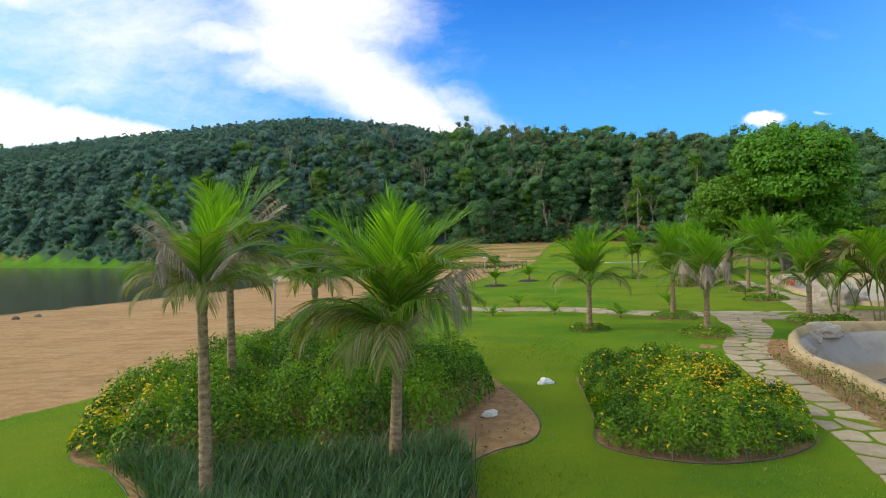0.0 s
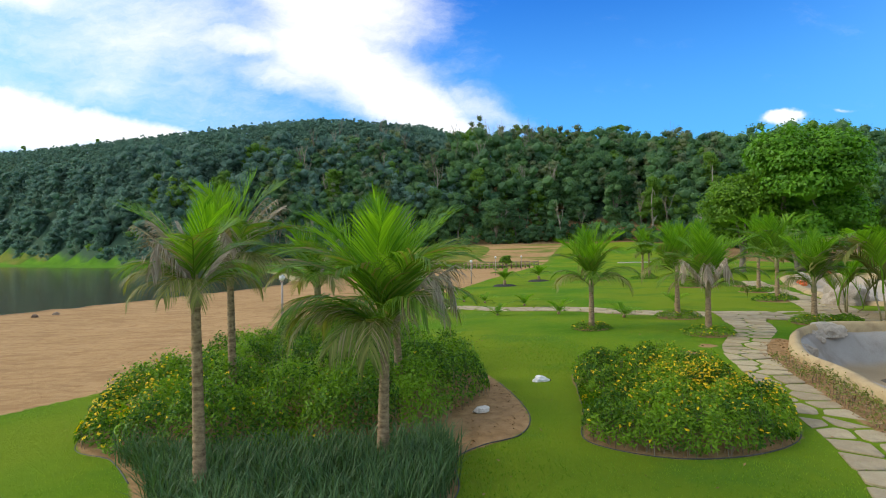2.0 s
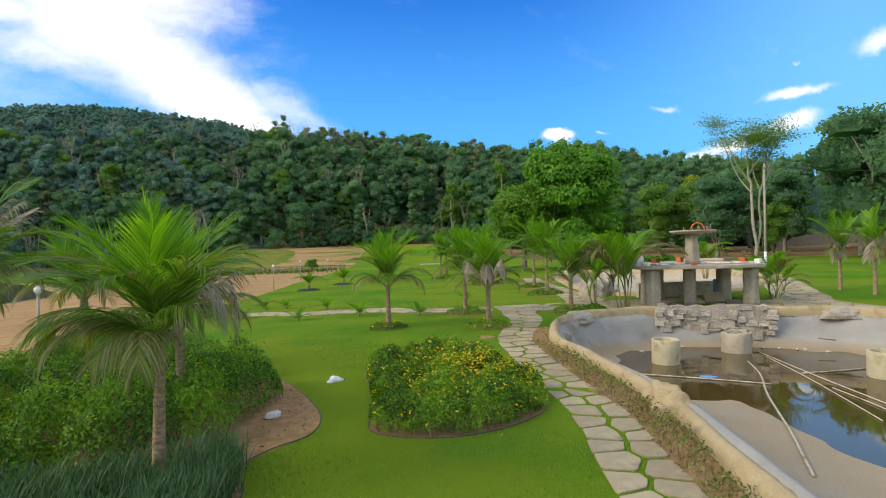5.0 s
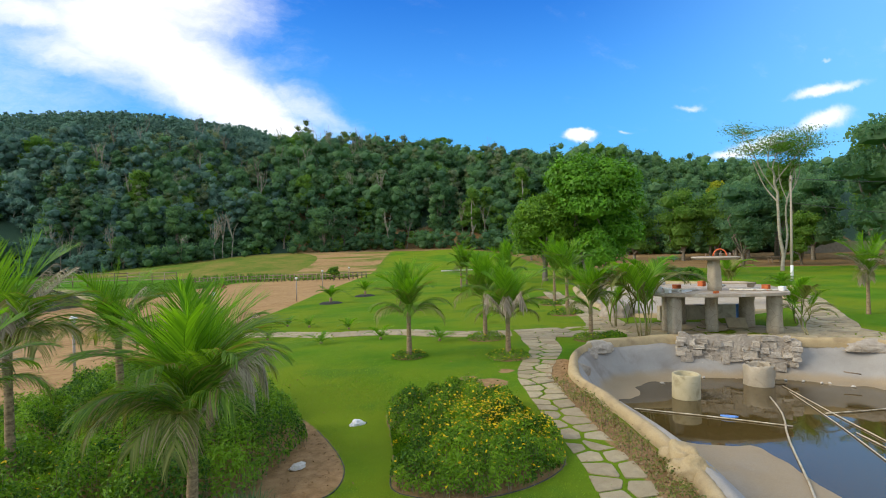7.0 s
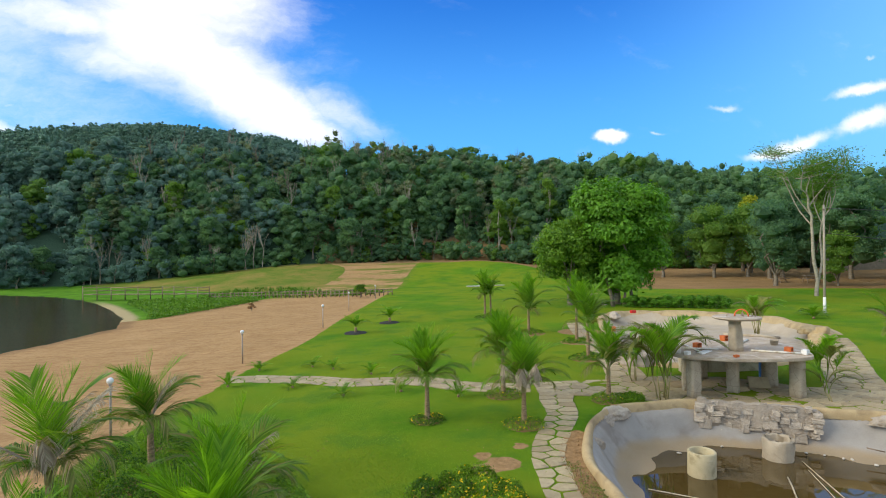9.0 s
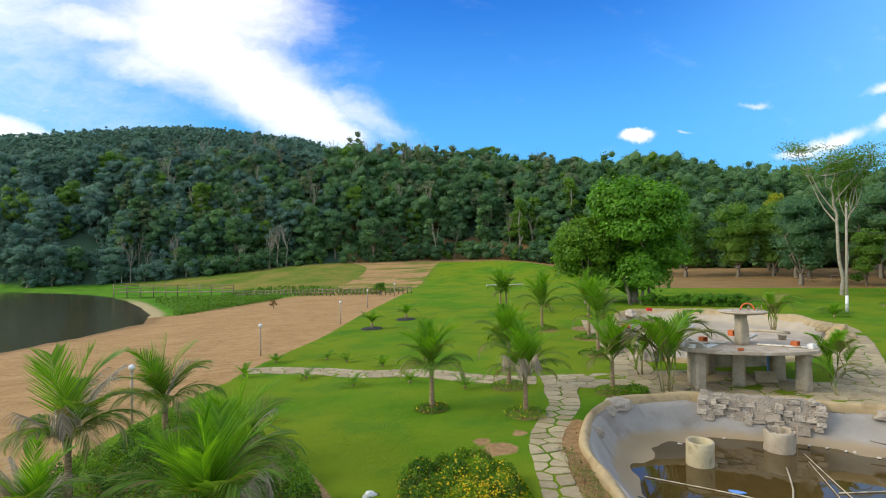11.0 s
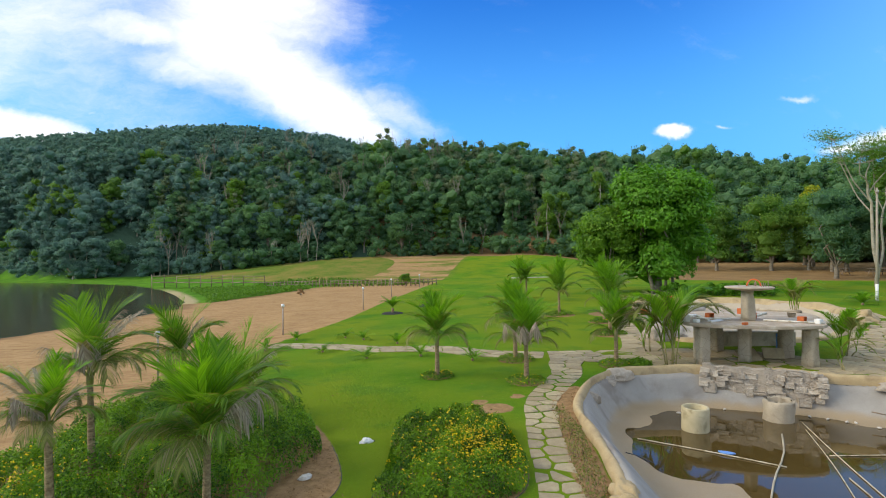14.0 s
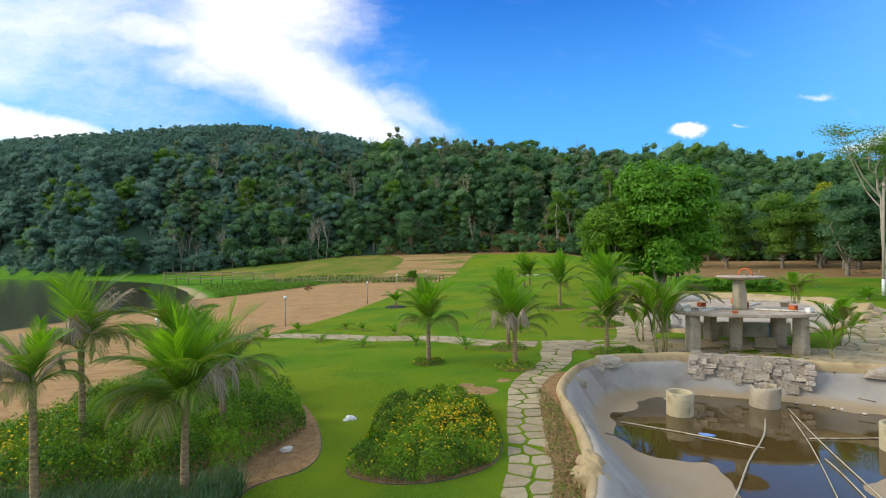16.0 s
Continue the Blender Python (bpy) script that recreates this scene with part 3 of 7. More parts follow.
def ground_z(x, y):
    """Height of the natural ground."""
    x, y = np.asarray(x, float), np.asarray(y, float)
    s = np.where(x > -3, 0.0165 * (np.minimum(x, 34) - 4.0), -0.1155 + 0.033 * (x + 3))
    s = np.maximum(s, -0.42)
    s = s + 0.13 * np.exp(-((x - 5) ** 2 / 60 + (y - 14) ** 2 / 40))
    # a slow rise towards the forest, then the wooded ridge and the long hill
    front = wood_front(x)
    d = y - front
    u = np.clip(x / np.maximum(y, 40), -1.2, 1.2)
    along = y - front_line(u)
    near = smooth01((u + 0.05) / 0.15)
    foot = (0.35 + 2.65 * smooth01((x + 42) / 42)) * (1 - 0.65 * smooth01((x - 28) / 20))
    run = 10 + 26 * smooth01((x + 40) / 35)
    deep = 46 - 18 * near
    top = 3.0 + np.interp(u, CREST_U, CREST_V) * (front_line(u) + deep) - (3.0 + 4.5 * near)
    slope = np.maximum(top - foot - s, 0) * np.sin(np.pi / 2 * np.clip(along / deep, 0, 1))
    side = 10 * smooth01((x - 115) / 60) * smooth01((y + 60) / 80)
    return s + foot * smooth01((d + run) / run) + np.where(y > 20, slope, 0) + side


def gz(x, y):
    return float(ground_z(x, y))


def ground_lines(a, b, near_a, near_b, step):
    """Grid lines: close together over the garden, wider and wider away from it."""
    mid = list(np.arange(near_a, near_b, step))
    lo, hi, s = [], [], step
    q = near_a
    while q > a:
        s *= 1.05
        q -= s
        lo.append(q)
    s, q = step, near_b
    while q < b:
        hi.append(q)
        s *= 1.05
        q += s
    return np.array(lo[::-1] + mid + hi)


def build_ground():
    xs, ys = ground_lines(-1500, 1500, -9, 28, 0.21), ground_lines(-900, 2200, -1, 34, 0.21)
    X, Y = np.meshgrid(xs, ys, indexing="ij")
    Z = ground_z(X, Y)
    dl = sdf(X, Y, spline(LAKE, 160, True))
    Z = np.where(dl < 0, LAKE_Z - 0.02 * smooth01(-dl / 0.5) - 0.9 * smooth01(-dl / 6) + (Z - LAKE_Z) * smooth01(1 + dl / 0.8), Z)
    shore = (dl >= 0) & (Y > 55) & (X < -12)
    Z = np.where(shore, LAKE_Z + 0.07 + (Z - LAKE_Z - 0.07) * smooth01(dl / 7), Z)
    near = np.exp(-((Y - 25) / 60) ** 2)
    Z = Z + 0.015 * wavy(X, Y, 1.3, 3) * near
    d_sand = sdf(X, Y, spline(SAND, 220, True))
    Z = Z + np.where(d_sand < 0, 0.03 * wavy(X, Y, 2.6, 5) * smooth01(-d_sand) * near - 0.03 * smooth01(-d_sand / 0.3), 0)
    pool, pool2 = sdf(X, Y, spline(POOL, 140, True)), sdf(X, Y, spline(POOL2, 120, True))
    soil = np.minimum.reduce([sdf(X, Y, spline(b, 90, True)) for b in (BED1, BED2, STRIP)])
    for cx, cy, r in SOIL_SPOTS:
        soil = np.minimum(soil, np.hypot(X - cx, (Y - cy)) - r)
    n, m = X.shape
    # the sheet's edge follows the rims of both pools
    for basin in (pool, pool2):
        gx, gy = np.gradient(basin, xs, ys)
        push = np.where((basin < -0.02) & (basin > -0.6), -0.02 - basin, 0) / np.maximum(np.hypot(gx, gy), 0.5)
        X, Y = X + gx * push, Y + gy * push
    i, j = np.meshgrid(np.arange(n - 1), np.arange(m - 1), indexing="ij")
    f = np.stack([i * m + j, (i + 1) * m + j, (i + 1) * m + j + 1, i * m + j + 1], -1)
    keep = (np.maximum.reduce([pool[a:n - 1 + a, b:m - 1 + b] for a in (0, 1) for b in (0, 1)]) > -0.02)
    keep &= (np.maximum.reduce([pool2[a:n - 1 + a, b:m - 1 + b] for a in (0, 1) for b in (0, 1)]) > -0.02)
    me = np_mesh("ground", np.stack([X, Y, Z], -1).reshape(-1, 3), f[keep], M["ground"], True)
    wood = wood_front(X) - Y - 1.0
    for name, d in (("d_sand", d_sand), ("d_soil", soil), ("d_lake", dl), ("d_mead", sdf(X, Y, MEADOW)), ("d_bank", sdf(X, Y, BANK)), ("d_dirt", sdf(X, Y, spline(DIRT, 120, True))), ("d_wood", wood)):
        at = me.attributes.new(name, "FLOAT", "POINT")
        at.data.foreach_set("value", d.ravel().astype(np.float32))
    tagged(new("ground", me), "mown green lawn running into pale orange sand", "ground", kind="structure")


PALM_SPOTS = [(3.62, 13.5), (5.93, 12.3), (6.42, 15.25), (9.2, 13.75), (12.3, 35.5), (12.2, 27.3), (13.3, 23.8), (11.75, 19.75)]
SOIL_SPOTS = [(x, y, r) for (x, y), r in zip(PALM_SPOTS[:4], (0.42, 0.5, 0.55, 0.5))] + [(13.3, 23.8, 0.8), (11.75, 19.8, 0.7), (12.2, 27.3, 0.9), (4.3, 10.7, 0.22), (5.3, 11.0, 0.2), (4.6, 10.15, 0.38), (4.1, 10.0, 0.3), (15.0, 26.8, 1.2)]
build_ground()


def build_sheet(name, outline, z, mat, label, category):
    bm = bmesh.new()
    bm.faces.new([bm.verts.new((x, y, z)) for x, y in spline(outline, 160, True)])
    bmesh.ops.triangulate(bm, faces=bm.faces)
    bmesh.ops.recalc_face_normals(bm, faces=bm.faces)
    return tagged(new(name, bm_mesh(name, bm, mat)), label, category, kind="structure")


def grown(poly, d):
    """A closed line pushed outwards by d."""
    p = spline(poly, 160, True)
    t = np.roll(p, -1, 0) - np.roll(p, 1, 0)
    nrm = np.stack([t[:, 1], -t[:, 0]], -1) / np.linalg.norm(t, axis=1)[:, None]
    if sdf(*(p[0] + nrm[0] * 0.05)[:, None], p)[0] < 0:
        nrm = -nrm
    return p + nrm * d


build_sheet("lake_water", [tuple(q) for q in grown(LAKE, 0.5)], LAKE_Z, M["lake"], "dark still lake water beside the sandy beach", "water")


# ---- the fountain pool ----
def heightfield(name, poly, inset, step, fn, mat):
    p = spline(poly, 160, True)
    xs, ys = np.arange(p[:, 0].min(), p[:, 0].max() + step, step), np.arange(p[:, 1].min(), p[:, 1].max() + step, step)
    X, Y = np.meshgrid(xs, ys, indexing="ij")
    D = -sdf(X, Y, p)
    Z = fn(X, Y, D)
    n, m = X.shape
    i, j = np.meshgrid(np.arange(n - 1), np.arange(m - 1), indexing="ij")
    f = np.stack([i * m + j, (i + 1) * m + j, (i + 1) * m + j + 1, i * m + j + 1], -1)
    keep = np.maximum.reduce([D[a:n - 1 + a, b:m - 1 + b] for a in (0, 1) for b in (0, 1)]) > inset
    return np_mesh(name, np.stack([X, Y, Z], -1).reshape(-1, 3), f[keep], mat, True)


def pool_floor(X, Y, D):
    w = sdf(X, Y, spline(PUDDLE, 120, True)) + 0.16 * wavy(X, Y, 3.2, 8) + 0.06 * wavy(X, Y, 9.0, 9)
    z = PUDDLE_Z + np.clip(w * 0.06, -0.1, 0.12)
    bank = 0.84 * (1 - smooth01(D / (0.72 + 0.55 * smooth01((8.5 - X) / 3)))) ** 1.2
    return z + bank + 0.008 * wavy(X, Y, 5, 11) - 0.32 * (1 - smooth01((D + 0.04) / 0.13))


def rim_mesh(name, poly, profile, mat, seed, uneven=0.04):
    """A lip round a closed line; profile: (outward, height over the ground)."""
    p = spline(poly, 260, True)
    t = np.roll(p, -1, 0) - np.roll(p, 1, 0)
    nrm = np.stack([t[:, 1], -t[:, 0]], -1) / np.linalg.norm(t, axis=1)[:, None]
    if sdf(*(p[0] + nrm[0] * 0.05)[:, None], p)[0] < 0:
        nrm = -nrm
    rows = []
    for k, (o, h) in enumerate(profile):
        q = p + nrm * (o + uneven * wavy(p[:, 0] * 2, p[:, 1] * 2 + k * 0.4, 1.6, seed))[:, None]
        z = ground_z(p[:, 0], p[:, 1]) + h + (uneven * wavy(p[:, 0], p[:, 1], 2.4, seed + 1) if 0 < k < len(profile) - 1 else 0)
        rows.append(np.column_stack([q, z]))
    v = np.vstack(rows)
    n, m = len(profile), len(p)
    i, j = np.meshgrid(np.arange(n - 1), np.arange(m), indexing="ij")
    j2 = (j + 1) % m
    return np_mesh(name, v, np.stack([i * m + j, i * m + j2, (i + 1) * m + j2, (i + 1) * m + j], -1).reshape(-1, 4), mat, True)


RIM = [(0.09, -0.15), (0.085, 0.04), (0.07, 0.11), (0.035, 0.155), (-0.01, 0.175), (-0.06, 0.165), (-0.10, 0.11), (-0.125, 0.03), (-0.135, -0.1)]
tagged(new("pool_basin", heightfield("pool_basin", POOL, -0.06, 0.1, pool_floor, M["basin"])), "raw grey concrete floor of an unfinished pool", "pool", kind="structure")
tagged(new("pool_rim", rim_mesh("pool_rim", POOL, RIM, M["rim"], 21)), "rounded ochre cement lip round the pool", "pool rim", kind="structure")
build_sheet("puddle_water", [tuple(q) for q in grown(PUDDLE, 0.7)], PUDDLE_Z + 0.012, M["puddle"], "shallow muddy brown rainwater on the pool floor", "water")


def pool2_floor(X, Y, D):
    return ground_z(X, Y) + 0.04 - 0.62 * smooth01(D / 1.1) + 0.03 * wavy(X, Y, 1.5, 31) - 0.2 * (1 - smooth01((D + 0.04) / 0.2))


tagged(new("upper_basin", heightfield("upper_basin", POOL2, -0.06, 0.2, pool2_floor, M["dryBasin"])), "dry pale concrete basin beyond the fountain", "pool", kind="structure")
tagged(new("upper_rim", rim_mesh("upper_rim", POOL2, [(0.25, -0.15), (0.22, 0.06), (0.1, 0.13), (-0.1, 0.12), (-0.25, 0.03), (-0.45, -0.2)], M["rim"], 41, 0.05)), "uneven ochre cement lip round the dry basin", "pool rim", kind="structure")


def boulder(name, size, mat, seed, cuts=4, rough=0.22, flat=0.0):
    """A lumpy stone standing on z = 0."""
    bm = bmesh.new()
    bmesh.ops.create_icosphere(bm, subdivisions=cuts, radius=1.0)
    r = random.Random(seed)
    o = Vector((r.uniform(-9, 9), r.uniform(-9, 9), r.uniform(-9, 9)))
    for v in bm.verts:
        n = noise.noise(v.co * 1.3 + o) * rough * 1.6 + noise.noise(v.co * 3.1 + o) * rough + noise.noise(v.co * 7.0 + o) * rough * 0.4
        v.co *= 1 + n
        v.co = Vector((v.co.x * size[0], v.co.y * size[1], max(v.co.z, -0.35) * size[2]))
    lo = min(v.co.z for v in bm.verts)
    for v in bm.verts:
        v.co.z -= lo
    return bm_mesh(name, bm, mat, True)


def put_boulder(x, y, z, size, mat, seed, label, turn=0, group="", name="boulder", category="rock"):
    return thing(name, x, y, z, label, category, group, me=boulder(name, size, mat, seed), turn=turn)


for k, (x, y, z, s) in enumerate([(8.75, 12.65, 0.02, (0.42, 0.28, 0.24)), (8.35, 12.4, -0.05, (0.24, 0.2, 0.2)), (7.2, 11.05, -0.15, (0.2, 0.28, 0.22)), (7.05, 10.7, -0.25, (0.16, 0.2, 0.2))]):
    put_boulder(x, y, z, s, M["rock"], 50 + k, "grey cement-rendered boulder on the pool lip", 40 * k, "boulders on the pool lip")
for k, (x, y, z, s) in enumerate([(5.38, 5.3, 0.0, (0.20, 0.34, 0.26)), (5.2, 4.95, 0.0, (0.22, 0.26, 0.24))]):
    put_boulder(x, y, z, s, M["rim"], 60 + k, "ochre cement boulder built into the pool lip", 60 * k, "boulders on the pool lip")
put_boulder(15.1, 9.9, 0.05, (0.62, 0.28, 0.22), M["rock"], 66, "flat grey rock on the pool's back lip", -30)
for k, (x, y, z, s) in enumerate([(13.0, 18.2, 0.05, (0.7, 0.6, 0.55)), (13.9, 19.0, 0.05, (0.8, 0.7, 0.5)), (20.2, 32.0, 0.1, (0.5, 0.45, 0.3)), (24.6, 20.6, 0.2, (0.45, 0.35, 0.42)), (23.6, 19.6, 0.2, (0.6, 0.4, 0.32)), (22.4, 18.7, 0.2, (0.45, 0.45, 0.3)), (25.5, 22.2, 0.2, (0.5, 0.4, 0.28))]):
    put_boulder(x, y, z, s, M["rim" if k > 2 else "rock"], 70 + k, "rounded cement boulder round the dry basin", 35 * k, "boulders of the dry basin")


def concrete_ring(x, y, z, r, h, mat, label, seed, tilt=0.0, lip=0.0):
    prof = [(r, 0), (r * 1.005, h * 0.3), (r, h * 0.7), (r, h - 0.015), (r - 0.015, h), (r - 0.055, h), (r - 0.065, h - 0.015), (r - 0.07, 0.02)]
    me = lathe("pipe_ring", prof, mat, 36)
    if lip:
        rr = random.Random(seed)
        for v in me.vertices:
            v.co += Vector((rr.uniform(-lip, lip), rr.uniform(-lip, lip), rr.uniform(-lip, lip) * (2.0 if v.co.z > h * 0.9 else 0.3)))
    ob = thing("pipe_ring", x, y, z, label, "concrete ring", "concrete rings in the pool", me=me)
    ob.matrix_world = pose(x, y, z, tilt, 0, 0)
    return ob


concrete_ring(9.55, 10.2, -0.78, 0.315, 0.66, M["ringc"], "smooth yellowish concrete pipe ring standing in the puddle", 1, 1.5)
concrete_ring(12.08, 10.55, -0.78, 0.36, 0.60, M["concrete"], "rough grey concrete ring plastered by hand", 2, 0, 0.02)
concrete_ring(12.55, 7.25, -0.76, 0.36, 0.60, M["ringc"], "smooth yellowish concrete pipe ring standing in the puddle", 3)


def rod(name, pts, r, mat, label, category, group=""):
    p0 = Vector(pts[0])
    me = tube_mesh(name, [Vector(q) - p0 for q in pts], r, mat, 8)
    return thing(name, *p0, label, category, group, me=me)


def on_puddle(x, y, dz=0.03):
    """A point resting on the water or on the pool floor."""
    X, Y = np.array([x]), np.array([y])
    return (x, y, max(PUDDLE_Z + dz, float(pool_floor(X, Y, -sdf(X, Y, spline(POOL, 160, True)))[0]) + 0.02))


for pts, r in [([(7.85, 9.8), (9.0, 8.72), (9.95, 7.72)], 0.015), ([(11.3, 9.5), (10.4, 8.35), (9.3, 7.25), (7.9, 5.67), (6.5, 4.2)], 0.018), ([(12.44, 10.2), (11.3, 7.8), (10.2, 5.3), (9.5, 3.8)], 0.013), ([(12.1, 9.7), (10.9, 7.6), (9.5, 5.4)], 0.011),
               ([(11.28, 8.12), (12.2, 7.98), (13.0, 7.9)], 0.015), ([(10.7, 7.05), (10.4, 6.3), (9.9, 5.2)], 0.013)]:
    rod("plastic_pipe", [on_puddle(*q) for q in spline(pts, 12)], r, M["pvcOld"], "long cream plastic pipe lying across the puddle", "pipe", "pipes in the pool")
rod("stick", [(7.3, 8.1, -0.55), (7.1, 8.4, -0.5), (6.9, 8.45, -0.45)], 0.012, M["dark"], "thin dark stick on the pool floor", "stick")
rod("stick", [(14.1, 9.9, -0.4), (14.3, 9.6, -0.42)], 0.015, M["wood"], "dry broken stick on the pool bank", "stick")
for k, (x, y) in enumerate([(13.3, 10.35), (13.55, 10.05), (13.7, 9.95), (13.0, 10.6), (13.9, 9.5), (9.9, 11.5), (11.3, 11.6)]):
    put_boulder(x, y, PUDDLE_Z + 0.02, (0.035 + 0.012 * (k % 3), 0.03, 0.03), M["paleRock"], 90 + k, "small white stone at the puddle's edge", 30 * k, "stones by the puddle", "pebble", "stone")


# ---- the stone bar behind the pool ----
SLAB = [(11.35, 13.35), (11.75, 12.88), (12.4, 12.42), (13.2, 12.1), (14.1, 11.92), (14.8, 12.0), (15.25, 12.5), (16.0, 13.5), (16.55, 14.5), (16.45, 15.3), (15.5, 16.2), (14.3, 16.6), (13.1, 16.4), (12.15, 15.7), (11.6, 14.7), (11.4, 13.9)]


def prism(name, outline, z0, z1, mat, bevel=0.02, smooth=False):
    bm = bmesh.new()
    f = bm.faces.new([bm.verts.new((x, y, z0)) for x, y in outline])
    r = bmesh.ops.extrude_face_region(bm, geom=[f])
    for g in r["geom"]:
        if isinstance(g, bmesh.types.BMVert):
            g.co.z = z1
    bmesh.ops.recalc_face_normals(bm, faces=bm.faces)
    if bevel:
        es = [e for e in bm.edges if abs(e.verts[0].co.z - e.verts[1].co.z) < 1e-4]
        bmesh.ops.bevel(bm, geom=es, offset=bevel, segments=2, affect="EDGES", profile=0.6)
    return bm_mesh(name, bm, mat, smooth)


def rough_column(name, w, h, mat, seed, taper=0.9):
    """A squarish hand-plastered pillar with cracked, uneven faces."""
    bm = bmesh.new()
    bmesh.ops.create_cube(bm, size=1.0, matrix=Matrix.Translation((0, 0, 0.5)))
    bmesh.ops.subdivide_edges(bm, edges=bm.edges[:], cuts=5, use_grid_fill=True)
    o = Vector((seed * 3.7, seed * 1.9, 0))
    for v in bm.verts:
        z = v.co.z
        s = 1 + (taper - 1) * z
        x, y = v.co.x * w * s, v.co.y * w * s
        r = math.hypot(x, y)
        lim = w * 0.62 * s
        if r > lim:
            x, y = x * lim / r, y * lim / r
        n = noise.noise(Vector((x * 5, y * 5, z * 5)) + o) * 0.035
        d = Vector((x, y, 0))
        v.co = Vector((x, y, z * h)) + (d.normalized() * n if r > 1e-3 and 0.02 < z < 0.98 else Vector())
    return bm_mesh(name, bm, mat, True)


def build_bar():
    base = new("stone_bar")
    base.location = (13.3, 13.4, gz(13.3, 13.4))
    tagged(base, "unfinished grey concrete bar with a curved slab on rough pillars", "outdoor bar")
    inv = Matrix.Translation((-base.location.x, -base.location.y, -base.location.z))
    g = base.location.z
    outline = [tuple(q) for q in spline(SLAB, 70, True)]
    top, under = 1.475, 1.375
    part("slab", prism("slab", outline, under, top, M["slab"], 0.02), base, "curved concrete counter slab dusted with cement", inv)
    lip = [(11.42, 13.5), (11.5, 14.1), (11.72, 14.8), (12.25, 15.65), (13.1, 16.3), (13.9, 16.45)]
    lp = spline(lip, 24)
    v, f = tube(np.column_stack([lp, np.full(24, top + 0.05)]), 0.095, 8)
    v[:, 2] = top - 0.02 + (v[:, 2] - top + 0.02) * 1.7
    part("raised_lip", np_mesh("raised_lip", v, f, M["paleRock"], True), base, "raised pale rounded lip along one side", inv)
    part("raised_lip", tube_mesh("raised_lip", [(15.3, 16.2, top + 0.03), (16.2, 15.35, top + 0.04), (16.42, 14.8, top + 0.03)], 0.06, M["concrete"], 8), base, "", inv)
    for k, (x, y, w) in enumerate([(11.78, 13.3, 0.34), (14.62, 12.38, 0.38), (13.3, 13.45, 0.36), (12.15, 14.05, 0.34), (14.95, 13.75, 0.40), (13.6, 15.3, 0.36)]):
        zz = gz(x, y) - 0.03
        part("pillar", rough_column("pillar", w, under - zz + 0.01, M["clad"], k + 1), base, "rough plastered pillar", inv @ pose(x, y, zz, 0, 0, 20 * k))
    part("upper_pillar", rough_column("upper_pillar", 0.34, 0.98, M["concrete"], 9, 0.85), base, "", inv @ pose(13.42, 13.45, top - 0.01))
    disc = [(0.0, -0.075), (0.4, -0.07), (0.62, -0.04), (0.69, -0.005), (0.70, 0.02), (0.67, 0.035), (0.3, 0.04), (0.0, 0.04)]
    rt = part("round_top", lathe("round_top", disc, M["slab"], 40), base, "round concrete table top", inv @ pose(13.45, 13.42, 2.50))
    r = random.Random(5)
    for k in range(9):
        a = r.uniform(-0.42, 0.5)
        h = r.uniform(0.10, 0.2)
        part("steel_bar", tube_mesh("steel_bar", [(0, 0, 0), (r.uniform(-.02, .02), 0, h)], 0.011, M["steel"], 6), rt, "upright reinforcing bar" if k == 0 else "", pose(a * 0.8 + r.uniform(-.1, .1), -a * 0.5 + r.uniform(-.15, .15), 0.035))
    return top


BAR_TOP = build_bar()
hoop = [(0.19 * math.cos(t), 0.0, 0.02 + 0.21 * math.sin(t)) for t in np.linspace(0.0, math.pi, 14)]
thing("hose_hoop", 13.52, 13.3, 2.535, "bright orange corrugated hose bent into a hoop", "hose", me=tube_mesh("hose_hoop", hoop, 0.021, M["orange"], 8), turn=-35)


def hollow_brick(x, y, z, turn, k):
    """A fired clay block with six channels through it."""
    ob = thing("clay_block", x, y, z, "orange hollow clay block lying on the slab", "brick", "clay blocks on the slab", turn=turn)
    bm = bmesh.new()
    add_box(bm, (0.19, 0.19, 0.012), Matrix.Translation((0, 0, 0.006)))
    add_box(bm, (0.19, 0.19, 0.012), Matrix.Translation((0, 0, 0.178)))
    for q in (-0.0885, -0.03, 0.03, 0.0885):
        add_box(bm, (0.012, 0.188, 0.16), Matrix.Translation((q, 0, 0.092)))
    add_box(bm, (0.178, 0.188, 0.01), Matrix.Translation((0, 0, 0.092)))
    part("shell", bm_mesh("shell", bm, M["brick"]), ob)
    part("back_web", box_mesh("back_web", (0.17, 0.01, 0.16), M["brick"], 0.001, Matrix.Translation((0, 0.06, 0.092))), ob)


